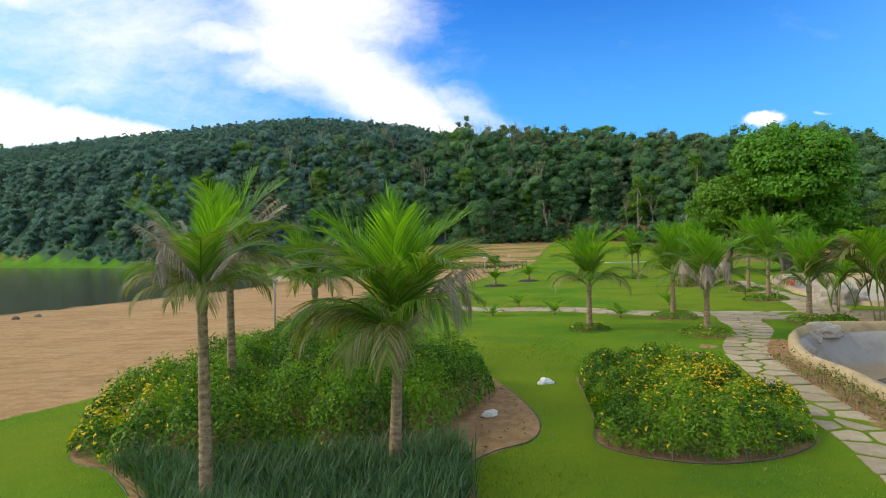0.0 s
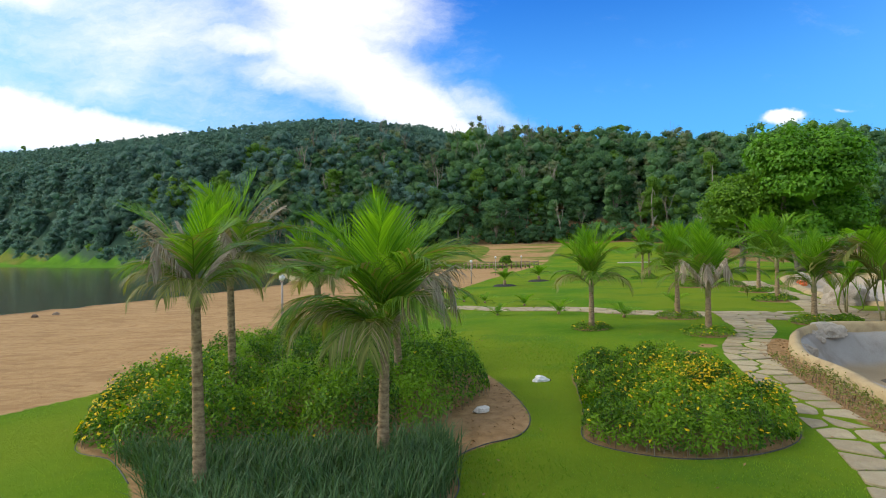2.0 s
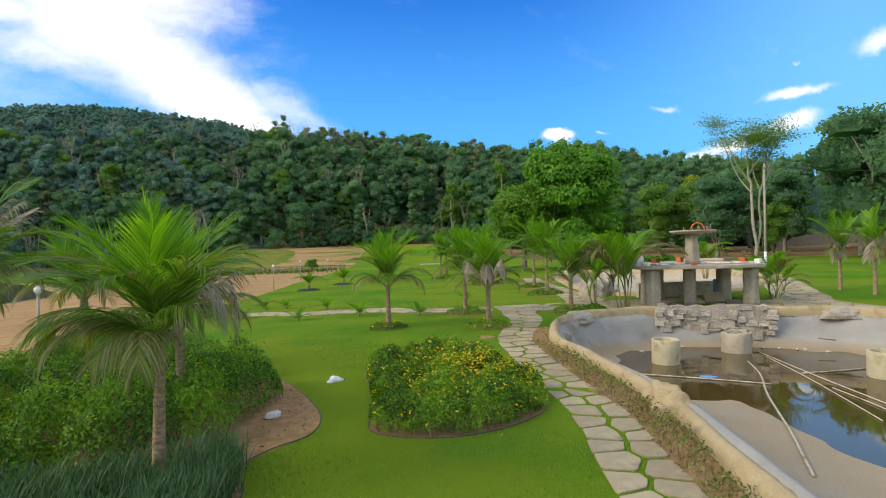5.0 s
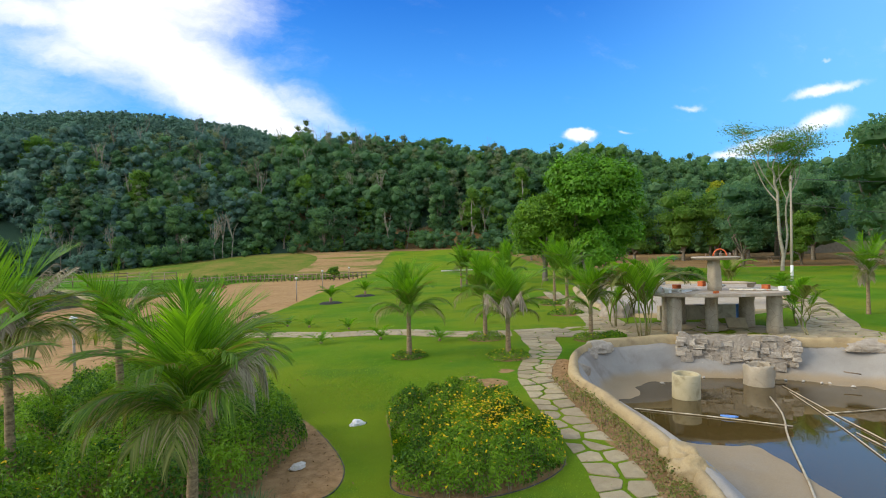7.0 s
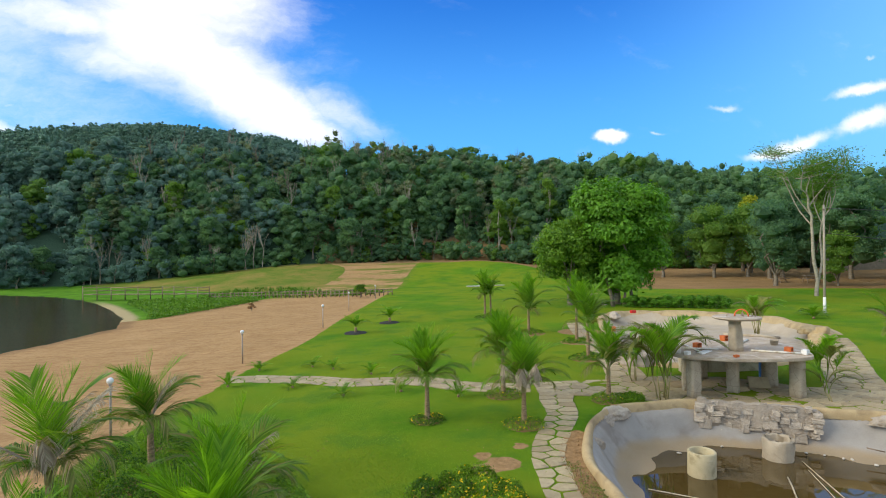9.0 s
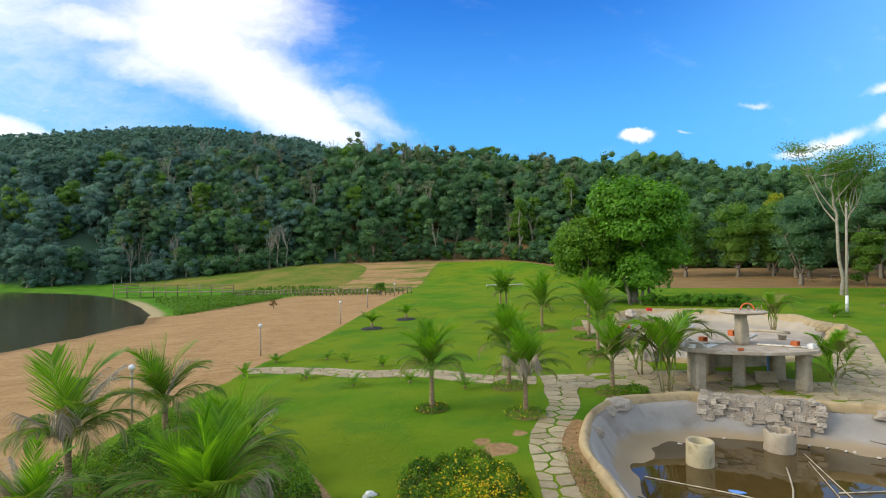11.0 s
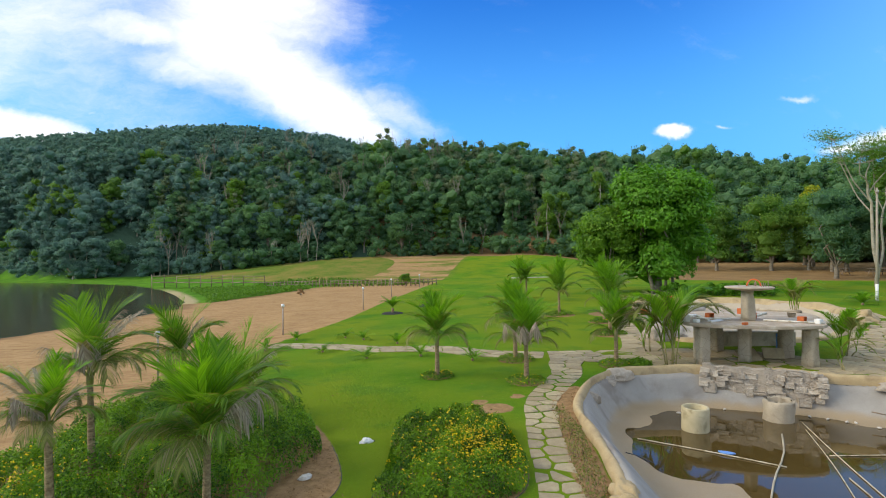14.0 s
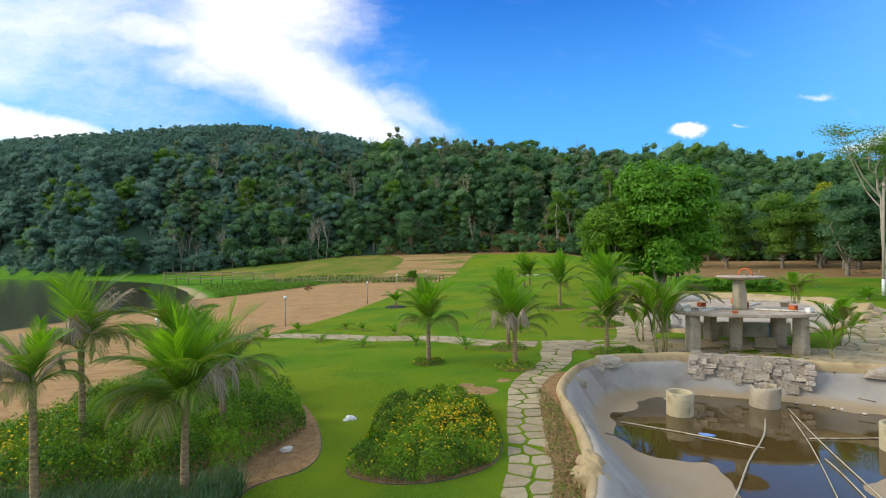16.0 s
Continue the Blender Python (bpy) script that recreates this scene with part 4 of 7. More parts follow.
for k, (x, y, t) in enumerate([(12.55, 14.1, 10), (13.75, 13.75, 40), (13.95, 13.95, -20), (14.55, 12.6, 25), (14.4, 15.1, 15)]):
    hollow_brick(x, y, BAR_TOP + 0.002, t, k)
for a, b in [((12.1, 14.15), (13.0, 13.7)), ((13.75, 13.2), (14.9, 12.15)), ((13.9, 14.0), (15.2, 14.9)), ((12.2, 13.6), (12.6, 14.9))]:
    rod("plastic_pipe", [(*a, BAR_TOP + 0.032), (*b, BAR_TOP + 0.032)], 0.03, M["pvc"], "short white plastic pipe lying on the slab", "pipe", "pipes on the slab")
for x, y, s, t in [(12.35, 13.5, (0.6, 0.22, 0.03), 30), (12.1, 13.3, (0.16, 0.14, 0.05), 10), (14.82, 12.28, (0.2, 0.16, 0.14), 20), (12.3, 14.75, (0.36, 0.26, 0.07), 40), (11.62, 13.35, (0.16, 0.14, 0.1), 20)]:
    thing("white_tile", x, y, BAR_TOP + 0.002, "loose whitish cement piece on the counter slab", "tile", "loose pieces on the slab", me=box_mesh("white_tile", s, M["white"], 0.012, Matrix.Translation((0, 0, s[2] / 2))), turn=t)
thing("paint_bucket", 15.3, 13.9, BAR_TOP + 0.002, "small grey plastic bucket on the slab", "bucket", me=lathe("paint_bucket", [(0, 0.0), (0.10, 0.0), (0.13, 0.15), (0.135, 0.15), (0.125, 0.15), (0.095, 0.012), (0, 0.012)], M["concrete"], 20))
thing("clay_pot", 12.65, 12.55, BAR_TOP + 0.002, "small broken clay piece on the slab's edge", "brick", me=box_mesh("clay_pot", (0.16, 0.1, 0.07), M["brick"], 0.008, Matrix.Translation((0, 0, 0.035))), turn=15)
# slabs of stone leaning under the counter
for x, y, s, t, tilt in [(13.75, 13.75, (0.75, 0.05, 0.38), 8, 55), (14.3, 13.45, (0.6, 0.06, 0.42), -28, 48), (13.55, 13.3, (0.5, 0.05, 0.18), 4, 60)]:
    ob = thing("stone_slab", x, y, gz(x, y) + 0.06, "cream flagstone leaning under the counter", "stone slab", "leaning stone slabs", me=box_mesh("stone_slab", s, M["flag"], 0.012, Matrix.Translation((0, 0, s[2] / 2))))
    ob.matrix_world = pose(x, y, gz(x, y) + 0.04, -tilt, 0, t)
thing("blue_sheet", 15.1, 14.15, gz(15, 14), "crumpled blue plastic sheet hanging by a pillar", "tarpaulin", me=box_mesh("blue_sheet", (0.28, 0.03, 0.7), M["blue"], 0.01, Matrix.Translation((0, 0, 0.35))), turn=-30)
# low dark wall of the upper basin, seen under the counter
tagged(new("basin_wall", prism("basin_wall", [(13.6, 16.3), (16.8, 15.5), (17.0, 15.75), (13.7, 16.6)], 0.1, 0.72, M["concrete"], 0.03)), "low stained concrete wall behind the counter", "wall", kind="structure")


# ---- cascade wall of rough blocks ----
def build_cascade():
    a, b = Vector((11.12, 12.32, 0)), Vector((13.50, 10.66, 0))
    d = b - a
    L = d.length
    ang = math.degrees(math.atan2(d.y, d.x))
    root = thing("rock_wall", a.x, a.y, -0.62, "grey cascade wall of rough stacked stone blocks over the pool", "stone wall", turn=ang)
    n = 30
    top = [1.0 + 0.02 * math.sin(k * 1.3) + (0.05 if k < 3 else 0) - 0.06 * smooth01((k - 24) / 6) for k in range(n + 1)]
    bm = bmesh.new()
    rows = [(-0.04, 0.0), (0.015, 0.0), (0.035, 0.5), (0.06, 1.0), (0.32, 1.0), (0.40, 0.5), (0.42, 0.0)]
    grid = [[bm.verts.new((L * k / n, y + 0.02 * math.sin(k * 0.9 + i), top[k] * q)) for i, (y, q) in enumerate(rows)] for k in range(n + 1)]
    for k in range(n):
        for i in range(len(rows) - 1):
            bm.faces.new((grid[k][i], grid[k + 1][i], grid[k + 1][i + 1], grid[k][i + 1]))
    bm.faces.new(grid[0])
    bm.faces.new(grid[n][::-1])
    part("backing", bm_mesh("backing", bm, M["rock"]), root, "plastered backing wall")
    r = random.Random(14)
    z = 0.16
    for row in range(6):
        x = r.uniform(0.0, 0.12)
        h0 = 0.145
        while x < L - 0.1:
            w = r.uniform(0.10, 0.36)
            if r.random() < (0.3, 0.6, 0.72, 0.72, 0.6, 0.3)[row]:
                dep = r.choice((0.10, 0.13, 0.17, 0.22)) * r.uniform(0.8, 1.15) * (0.6 if row == 5 else 1)
                h = h0 * r.choice((0.7, 1.0, 1.0, 1.7))
                bm = bmesh.new()
                add_box(bm, (w * 0.95, dep, h), Matrix.Rotation(r.uniform(-0.09, 0.09), 4, "Y") @ Matrix.Rotation(r.uniform(-0.12, 0.12), 4, "Z"), 0.016)
                for v in bm.verts:
                    v.co += Vector((r.uniform(-1, 1), r.uniform(-1, 1), r.uniform(-1, 1))) * 0.024
                part("stone", bm_mesh("stone", bm, M["rock"]), root, "", pose(x + w / 2, 0.12 - dep * 0.32, z + h0 / 2 + r.uniform(-.03, .03)))
            x += w
        z += h0
    # heavier blocks at both ends
    for ex, hs in ((0.05, (0.5, 0.62, 0.76, 0.88)), (L - 0.06, (0.30, 0.44, 0.58, 0.72, 0.84))):
        for h in hs:
            bm = bmesh.new()
            add_box(bm, (r.uniform(0.18, 0.28), r.uniform(0.28, 0.4), 0.12), None, 0.02)
            for v in bm.verts:
                v.co += Vector((r.uniform(-1, 1), r.uniform(-1, 1), r.uniform(-1, 1))) * 0.014
            part("stone", bm_mesh("stone", bm, M["rock"]), root, "", pose(ex + r.uniform(-.03, .03), 0.1, h, 0, r.uniform(-5, 5), r.uniform(-8, 8)))


build_cascade()


# ---- palms ----
def frond(name, mat, seed, length=1.7, lift=65, droop=120, pairs=46, leaf=0.42, hang=0.35, fold=0.5, broken=None, stalk=0.16, narrow=1.0, segs=3):
    """One feather leaf along +x from the origin: a bowed rib with two rows of narrow leaflets. lift: the rib's first angle; droop: how far it bows."""
    r = np.random.RandomState(seed)
    n = 40
    ang = np.radians(lift - droop * np.linspace(0, 1, n) ** 1.4)
    if broken:
        k = int(n * broken)
        ang[k:] = np.radians(-80 + 6 * np.sin(np.arange(n - k) * 0.3))
    step = length / (n - 1)
    rib = np.zeros((n, 3))
    rib[1:, 0] = np.cumsum(np.cos(ang[:-1]) * step)
    rib[1:, 2] = np.cumsum(np.sin(ang[:-1]) * step)
    rib[:, 1] = 0.04 * length * np.sin(np.linspace(0, 3, n) + r.uniform(0, 3)) * np.linspace(0, 1, n)
    pieces = [tube(rib[::3], np.linspace(0.016, 0.003, len(rib[::3])) * length / 1.7, 4, False)]
    V, F = [], []
    o = 0
    for s in (-1, 1):
        for i in range(pairs):
            q = stalk + (1 - stalk) * (i + r.uniform(-0.3, 0.3)) / pairs
            q = min(max(q, 0), 0.999)
            j = int(q * (n - 1))
            p = rib[j] + (rib[min(j + 1, n - 1)] - rib[j]) * (q * (n - 1) - j)
            tan = np.array([math.cos(ang[j]), 0, math.sin(ang[j])])
            up = np.array([-math.sin(ang[j]), 0, math.cos(ang[j])])
            side = np.array([0, s, 0])
            env = math.sin(math.pi * min(1, 0.20 + 0.72 * q)) ** 0.6
            ln = leaf * env * r.uniform(0.85, 1.1)
            sweep = 1.15 + 0.9 * q
            d = side * 1.0 + tan * sweep + up * (fold * r.uniform(0.6, 1.3))
            d /= np.linalg.norm(d)
            w = 0.0098 * narrow * r.uniform(0.8, 1.2) * length / 1.7
            wid = np.cross(d, up)
            wid /= np.linalg.norm(wid) + 1e-9
            wid = wid * 0.8 + up * 0.25 * s
            sag = hang * r.uniform(0.6, 1.5)
            pts, cur, dd = [], p.copy(), d.copy()
            for m in range(segs + 1):
                pts.append(cur.copy())
                cur = cur + dd * ln / segs
                dd = dd + np.array([0, 0, -1]) * sag * 0.5 + r.uniform(-0.06, 0.06, 3)
                dd /= np.linalg.norm(dd)
            for m, pt in enumerate(pts):
                ww = w * ((0.7, 1.0, 0.8, 0.12)[m] if segs == 3 else (0.8, 1.0, 0.15)[m])
                V += [pt - wid * ww, pt + wid * ww]
            for m in range(segs):
                a = o + 2 * m
                F.append((a, a + 1, a + 3, a + 2))
            o += 2 * (segs + 1)
    pieces.append((np.array(V), np.array(F)))
    v, f = join(pieces)
    return np_mesh(name, v, f, mat)


FRONDS = {
    "spear": [frond("frond", M["palmYoung"], s, 1.25, 90, 20, 34, 0.42, 0.06, 0.8, narrow=1.15) for s in (1, 2)],
    "up": [frond("frond", M["palmYoung"], s, 1.3, 80, 56, 38, 0.56, 0.16, 0.5, narrow=1.2) for s in (3, 4)],
    "out": [frond("frond", M["palmLeaf"], s, 1.35, 70, 84, 40, 0.56, 0.42, 0.25, narrow=1.2) for s in (5, 6, 7)],
    "low": [frond("frond", M["palmLeaf"], s, 1.3, 56, 98, 40, 0.54, 0.75, 0.0, narrow=1.1) for s in (8, 9)],
    "old": [frond("frond", M["palmOld"], s, 1.15, 56, 124, 38, 0.50, 1.2, -0.2, narrow=1.05) for s in (10, 11)],
    "dry": [frond("frond", M["palmDry"], s, 1.25, 56, 30, 48, 0.46, 2.2, -0.3, broken=0.72, narrow=1.15) for s in (12, 13)],
    "dead": [frond("frond", M["palmDry"], s, 1.3, 74, 40, 40, 0.38, 1.8, -0.1, narrow=0.9) for s in (14, 15)],
}
LIGHT_FRONDS = {
    "spear": [frond("frond", M["palmYoung"], s, 1.3, 90, 16, 34, 0.36, 0.2, 0.9, segs=2, narrow=1.5) for s in (21,)],
    "up": [frond("frond", M["palmYoung"], s, 1.3, 82, 52, 34, 0.42, 0.4, 0.7, segs=2, narrow=1.5) for s in (22, 23)],
    "out": [frond("frond", M["palmLeaf"], s, 1.3, 74, 76, 34, 0.44, 0.75, 0.3, segs=2, narrow=1.5) for s in (24, 25)],
    "low": [frond("frond", M["palmLeaf"], s, 1.2, 62, 98, 34, 0.42, 1.2, 0.1, segs=2, narrow=1.4) for s in (26,)],
    "old": [frond("frond", M["palmOld"], s, 1.0, 60, 130, 34, 0.40, 1.4, -0.1, segs=2, narrow=1.4) for s in (27,)],
    "dry": [frond("frond", M["palmDry"], s, 1.15, 58, 40, 34, 0.42, 1.6, -0.2, broken=0.5, segs=2, narrow=1.4) for s in (28,)],
    "dead": [frond("frond", M["palmDry"], s, 1.2, 70, 75, 34, 0.36, 1.4, 0.0, segs=2, narrow=1.0) for s in (29,)],
    "cane": [frond("frond", m, q, 1.5, 84, d, 38, 0.36, 0.5, 0.3, segs=2, narrow=1.4, stalk=0.28) for q, d, m in ((30, 105, M["palmYoung"]), (31, 130, M["palmOld"]), (32, 80, M["palmYoung"]), (33, 145, M["palmOld"]))],
}


def ringed_trunk(name, h, r, seed, lean=(0, 0), rings=26, sides=14):
    rr = random.Random(seed)
    pts, rad = [], []
    for k in range(rings * 3 + 1):
        t = k / (rings * 3)
        pts.append((lean[0] * t ** 1.3, lean[1] * t ** 1.3, h * t - 0.05))
        swell = r * (1.28 - 0.45 * t + 0.10 * math.exp(-t * 14))
        rad.append(swell * (1 + (0.055, -0.03, -0.02)[k % 3] + rr.uniform(-0.015, 0.015)))
    return tube_mesh(name, pts, rad, M["palmBark"], sides)


def palm(x, y, h, r, size, plan, seed, label, group, lib, lean=(0, 0), z=None, rings=26):
    """plan: kind -> how many leaves of it."""
    rr = random.Random(seed)
    root = thing("palm_tree", x, y, gz(x, y) if z is None else z, label, "palm tree", group)
    stem = part("trunk", ringed_trunk("trunk", h, r, seed, lean, rings), root, "ringed grey-brown trunk")
    topz = h - 0.05
    part("crown_shaft", lathe("crown_shaft", [(0.0, -0.02), (r * 0.95, 0.0), (r * 1.05, 0.08 * size), (r * 0.8, 0.25 * size), (r * 0.4, 0.45 * size), (0.0, 0.6 * size)], M["shaft"], 12), stem, "fibrous leaf sheath", pose(lean[0], lean[1], topz - 0.05))
    kinds = []
    for kind, spec in plan.items():
        for k in range(spec if isinstance(spec, int) else len(spec)):
            az = (360.0 * k / max(1, spec) + rr.uniform(-22, 22) + {"spear": 0, "up": 25, "out": 50, "low": 10, "old": 35, "dry": 70, "dead": 0}[kind]) if isinstance(spec, int) else spec[k]
            kinds.append((kind, az))
    for kind, az in kinds:
        me = rr.choice(lib[kind])
        up = {"spear": 0.28, "up": 0.22, "out": 0.15, "low": 0.06, "old": 0.03, "dry": 0.05, "dead": 0.1}[kind] * size
        s = size * rr.uniform(0.88, 1.1)
        part("frond", me, root, {"dry": "withered brown hanging leaf", "dead": "grey shrivelled leaf"}.get(kind, ""),
             pose(lean[0], lean[1], topz + up, 0, 0, az) @ pose(0, 0, 0, rr.uniform(-12, 12), rr.uniform(-6, 6), 0) @ Matrix.Scale(s, 4))
    return root


NEAR = "tall young palms in the shrub bed"
palm(-0.46, 5.32, 1.30, 0.052, 0.95, {"spear": [80, 170, 250], "up": [5, 60, 100, 150, 215, 290], "out": [30, 100, 140, 175, 210, 250, 300, 340], "low": [135, 165, 190, 225, 300, 60], "old": [185, 240, 95, 150, 205, 270], "dry": [8, -20]}, 3,
     "palm with a bright green crown and a withered brown leaf", NEAR, FRONDS, (0.05, -0.09))
palm(-1.98, 4.64, 1.84, 0.047, 0.62, {"spear": [120], "up": [60, 330, 200], "out": [300, 100, 20], "low": [240, 350, 170, 60], "old": [215, 40, 130, 270, 185, 300], "dead": [178, 190, 200, 160, 168, 150], "dry": [60, 255]}, 4,
     "palm with frayed grey leaves in the shrub bed", NEAR, FRONDS, (-0.01, -0.02))
palm(-2.77, 7.28, 1.86, 0.052, 0.95, {"spear": [40], "up": [30, 120, 250], "out": [0, 110, 300], "low": [150, 270, 20], "old": [40, 180, 230, 310, 350, 90], "dead": [5, -12, 60], "dry": [300, 210]}, 5,
     "palm with drooping half-dry leaves in the shrub bed", NEAR, FRONDS, (-0.01, -0.02))
palm(-2.42, 10.65, 1.42, 0.066, 0.98, {"spear": 2, "up": 3, "out": 5, "low": 4, "old": 4, "dead": [340]}, 6, "palm with a full green crown in the shrub bed", NEAR, FRONDS, (-0.03, -0.01))
palm(-0.50, 7.42, 1.15, 0.056, 1.0, {"spear": 1, "up": 3, "out": 4, "low": 3, "old": [20, 60, 330, 250], "dead": [0]}, 7, "palm with arching pale green leaves in the shrub bed", NEAR, FRONDS, (-0.04, -0.01))
LAWN = "young palms on the lawn"
PLANS = [{"spear": 4, "up": 6, "out": 4, "low": 3, "old": [200, 330, 20, 150], "dry": [100]}, {"spear": 4, "up": 6, "out": 4, "low": [10, 330, 190], "old": [0, 165], "dry": [200, 250, 290]},
         {"spear": 4, "up": 6, "out": 4, "low": 3, "old": [190, 345]}, {"spear": 3, "up": 5, "out": 4, "low": 2, "dead": [330, 15], "old": [190]}, {"spear": 2, "up": 5, "out": 4, "low": 3, "old": 2},
         {"spear": 3, "up": 6, "out": 4, "low": 3, "old": 3}, {"spear": 3, "up": 6, "out": 4, "low": 3, "dead": [350]}, {"spear": 2, "up": 5, "out": 4, "low": 3, "old": 3, "dead": [10]}]
for k, ((x, y), h, plan) in enumerate(zip(PALM_SPOTS, (1.02, 0.95, 1.15, 0.85, 1.35, 1.1, 1.35, 1.25), PLANS)):
    lib = FRONDS if k < 4 else LIGHT_FRONDS
    palm(x, y, h, 0.062 if k < 4 else 0.07, (0.98, 0.98, 1.04, 0.94, 1.25, 1.4, 1.35, 1.3)[k], plan, 30 + k, "young feather-leaved palm in a ring of low flowers" if k < 4 else "young feather-leaved palm on the mown lawn", LAWN, lib)
palm(12.75, 35.6, 1.4, 0.07, 1.1, {"spear": 1, "up": 3, "out": 4, "low": 3}, 45, "young feather-leaved palm on the mown lawn", LAWN, LIGHT_FRONDS)
for k, (x, y, h) in enumerate([(20.65, 14.0, 1.25), (19.9, 12.3, 1.25)]):
    palm(x, y, h, 0.058, 1.15, {"spear": 1, "up": 3, "out": 4, "old": 2, "dead": [170, 10, 330], "dry": [200, 30]}, 50 + k, "young palm with dry drooping lower leaves", LAWN, LIGHT_FRONDS)


def cane_palm(x, y, h, seed, stems, label):
    """A clump of thin stems with long arching leaves."""
    rr = random.Random(seed)
    root = thing("cane_palm", x, y, gz(x, y), label, "palm", "cane palms by the bar")
    for k in range(stems):
        a, d = rr.uniform(0, 6.28), rr.uniform(0.05, 0.22)
        bx, by = d * math.cos(a), d * math.sin(a)
        sh = h * rr.uniform(0.05, 0.30)
        tip = (bx * 1.9, by * 1.9, sh)
        part("stem", tube_mesh("stem", [(bx, by, -0.05), (bx * 1.4, by * 1.4, sh * 0.5), tip], [0.024, 0.02, 0.016], M["shaft"], 8), root)
        for j in range(2):
            az = math.degrees(a) + rr.uniform(-75, 75) + 160 * j
            me = rr.choice(LIGHT_FRONDS["cane"])
            part("frond", me, root, "", pose(*tip, 0, 0, az) @ Matrix.Scale(h * rr.uniform(0.46, 0.66), 4))


cane_palm(10.8, 13.4, 2.9, 1, 7, "tall clump of cane palms beside the stone bar")
cane_palm(11.35, 15.7, 2.0, 2, 5, "clump of cane palms behind the stone bar")
cane_palm(15.05, 11.5, 1.5, 3, 2, "sparse clump of cane palms by the paved walk")
cane_palm(16.9, 13.6, 1.9, 4, 4, "clump of cane palms beside the stone bar")
cane_palm(22.8, 22.6, 2.2, 5, 7, "clump of cane palms by the dry basin")


def rosette(name, x, y, n, s, seed, label, group, lib=None, trunk=0.0, category="plant"):
    """A low tuft of feather leaves."""
    rr = random.Random(seed)
    root = thing(name, x, y, gz(x, y), label, category, group)
    if trunk:
        part("trunk", tube_mesh("trunk", [(0, 0, -0.03), (0, 0, trunk * 0.6), (0, 0, trunk)], [0.09, 0.08, 0.09], M["palmBark"], 10), root)
    else:
        part("stump", lathe("stump", [(0.0, -0.02), (0.05 * s * 2, 0.0), (0.055 * s * 2, 0.1 * s), (0.0, 0.22 * s)], M["palmBark"], 8), root)
    for k in range(n):
        part("frond", rr.choice(LIGHT_FRONDS[rr.choice(("up", "out", "out", "up"))]), root, "", pose(0, 0, trunk + 0.05 * s, 0, 0, 360 * k / n + rr.uniform(-15, 15)) @ pose(0, 0, 0, 0, rr.uniform(12, 42), 0) @ Matrix.Scale(s * rr.uniform(0.85, 1.1), 4))
    return root


for k, (x, y) in enumerate([(-2.4, 20.15), (-1.55, 22.8), (-0.1, 19.1), (1.42, 21.8), (1.57, 17.1), (2.8, 20.2), (3.45, 16.95), (5.05, 15.6), (7.76, 18.8), (0.6, 22.6)]):
    rosette("palm_seedling", x, y, 7, 0.46, 60 + k, "small palm seedling planted beside the stone path", "palm seedlings along the path")
for k, (x, y) in enumerate([(3.1, 31.9), (5.65, 35.7)]):
    root = rosette("cycad", x, y, 14, 0.74, 80 + k, "dark green cycad in a ring of black mulch", "cycads on the lawn", None, 0.34)
    part("mulch_ring", lathe("mulch_ring", [(0.0, 0.08), (0.45, 0.09), (0.62, 0.05), (0.72, -0.03)], M["mulch"], 28), root, "raised ring of black mulch")


# ---- leafy masses ----
def leaves(centres, normals, size, rng, long=1.0, droop=0.0, jitter=0.55, three=False):
    """Kite-shaped leaves at centres (or three-cornered sprigs), facing about along normals: vertices and faces."""
    n = len(centres)
    t = rng.normal(size=(n, 3))
    t[:, 2] -= droop
    nn = normals + rng.normal(size=(n, 3)) * jitter
    nn /= np.linalg.norm(nn, axis=1, keepdims=True) + 1e-9
    a = np.cross(nn, t)
    a /= np.linalg.norm(a, axis=1, keepdims=True) + 1e-9
    b = np.cross(nn, a)
    s = (size * rng.uniform(0.6, 1.25, n))[:, None]
    c = centres
    if three:
        v = np.stack([c - b * s * long, c + b * s * 0.5 + a * s * 0.75, c + b * s * 0.6 - a * s * 0.65 + nn * s * 0.2], 1).reshape(-1, 3)
        return v, np.arange(3 * n).reshape(n, 3)
    v = np.stack([c - b * s * long, c + a * s * 0.42 + nn * s * 0.12, c + b * s * long, c - a * s * 0.42 + nn * s * 0.12], 1).reshape(-1, 3)
    return v, np.arange(4 * n).reshape(n, 4)


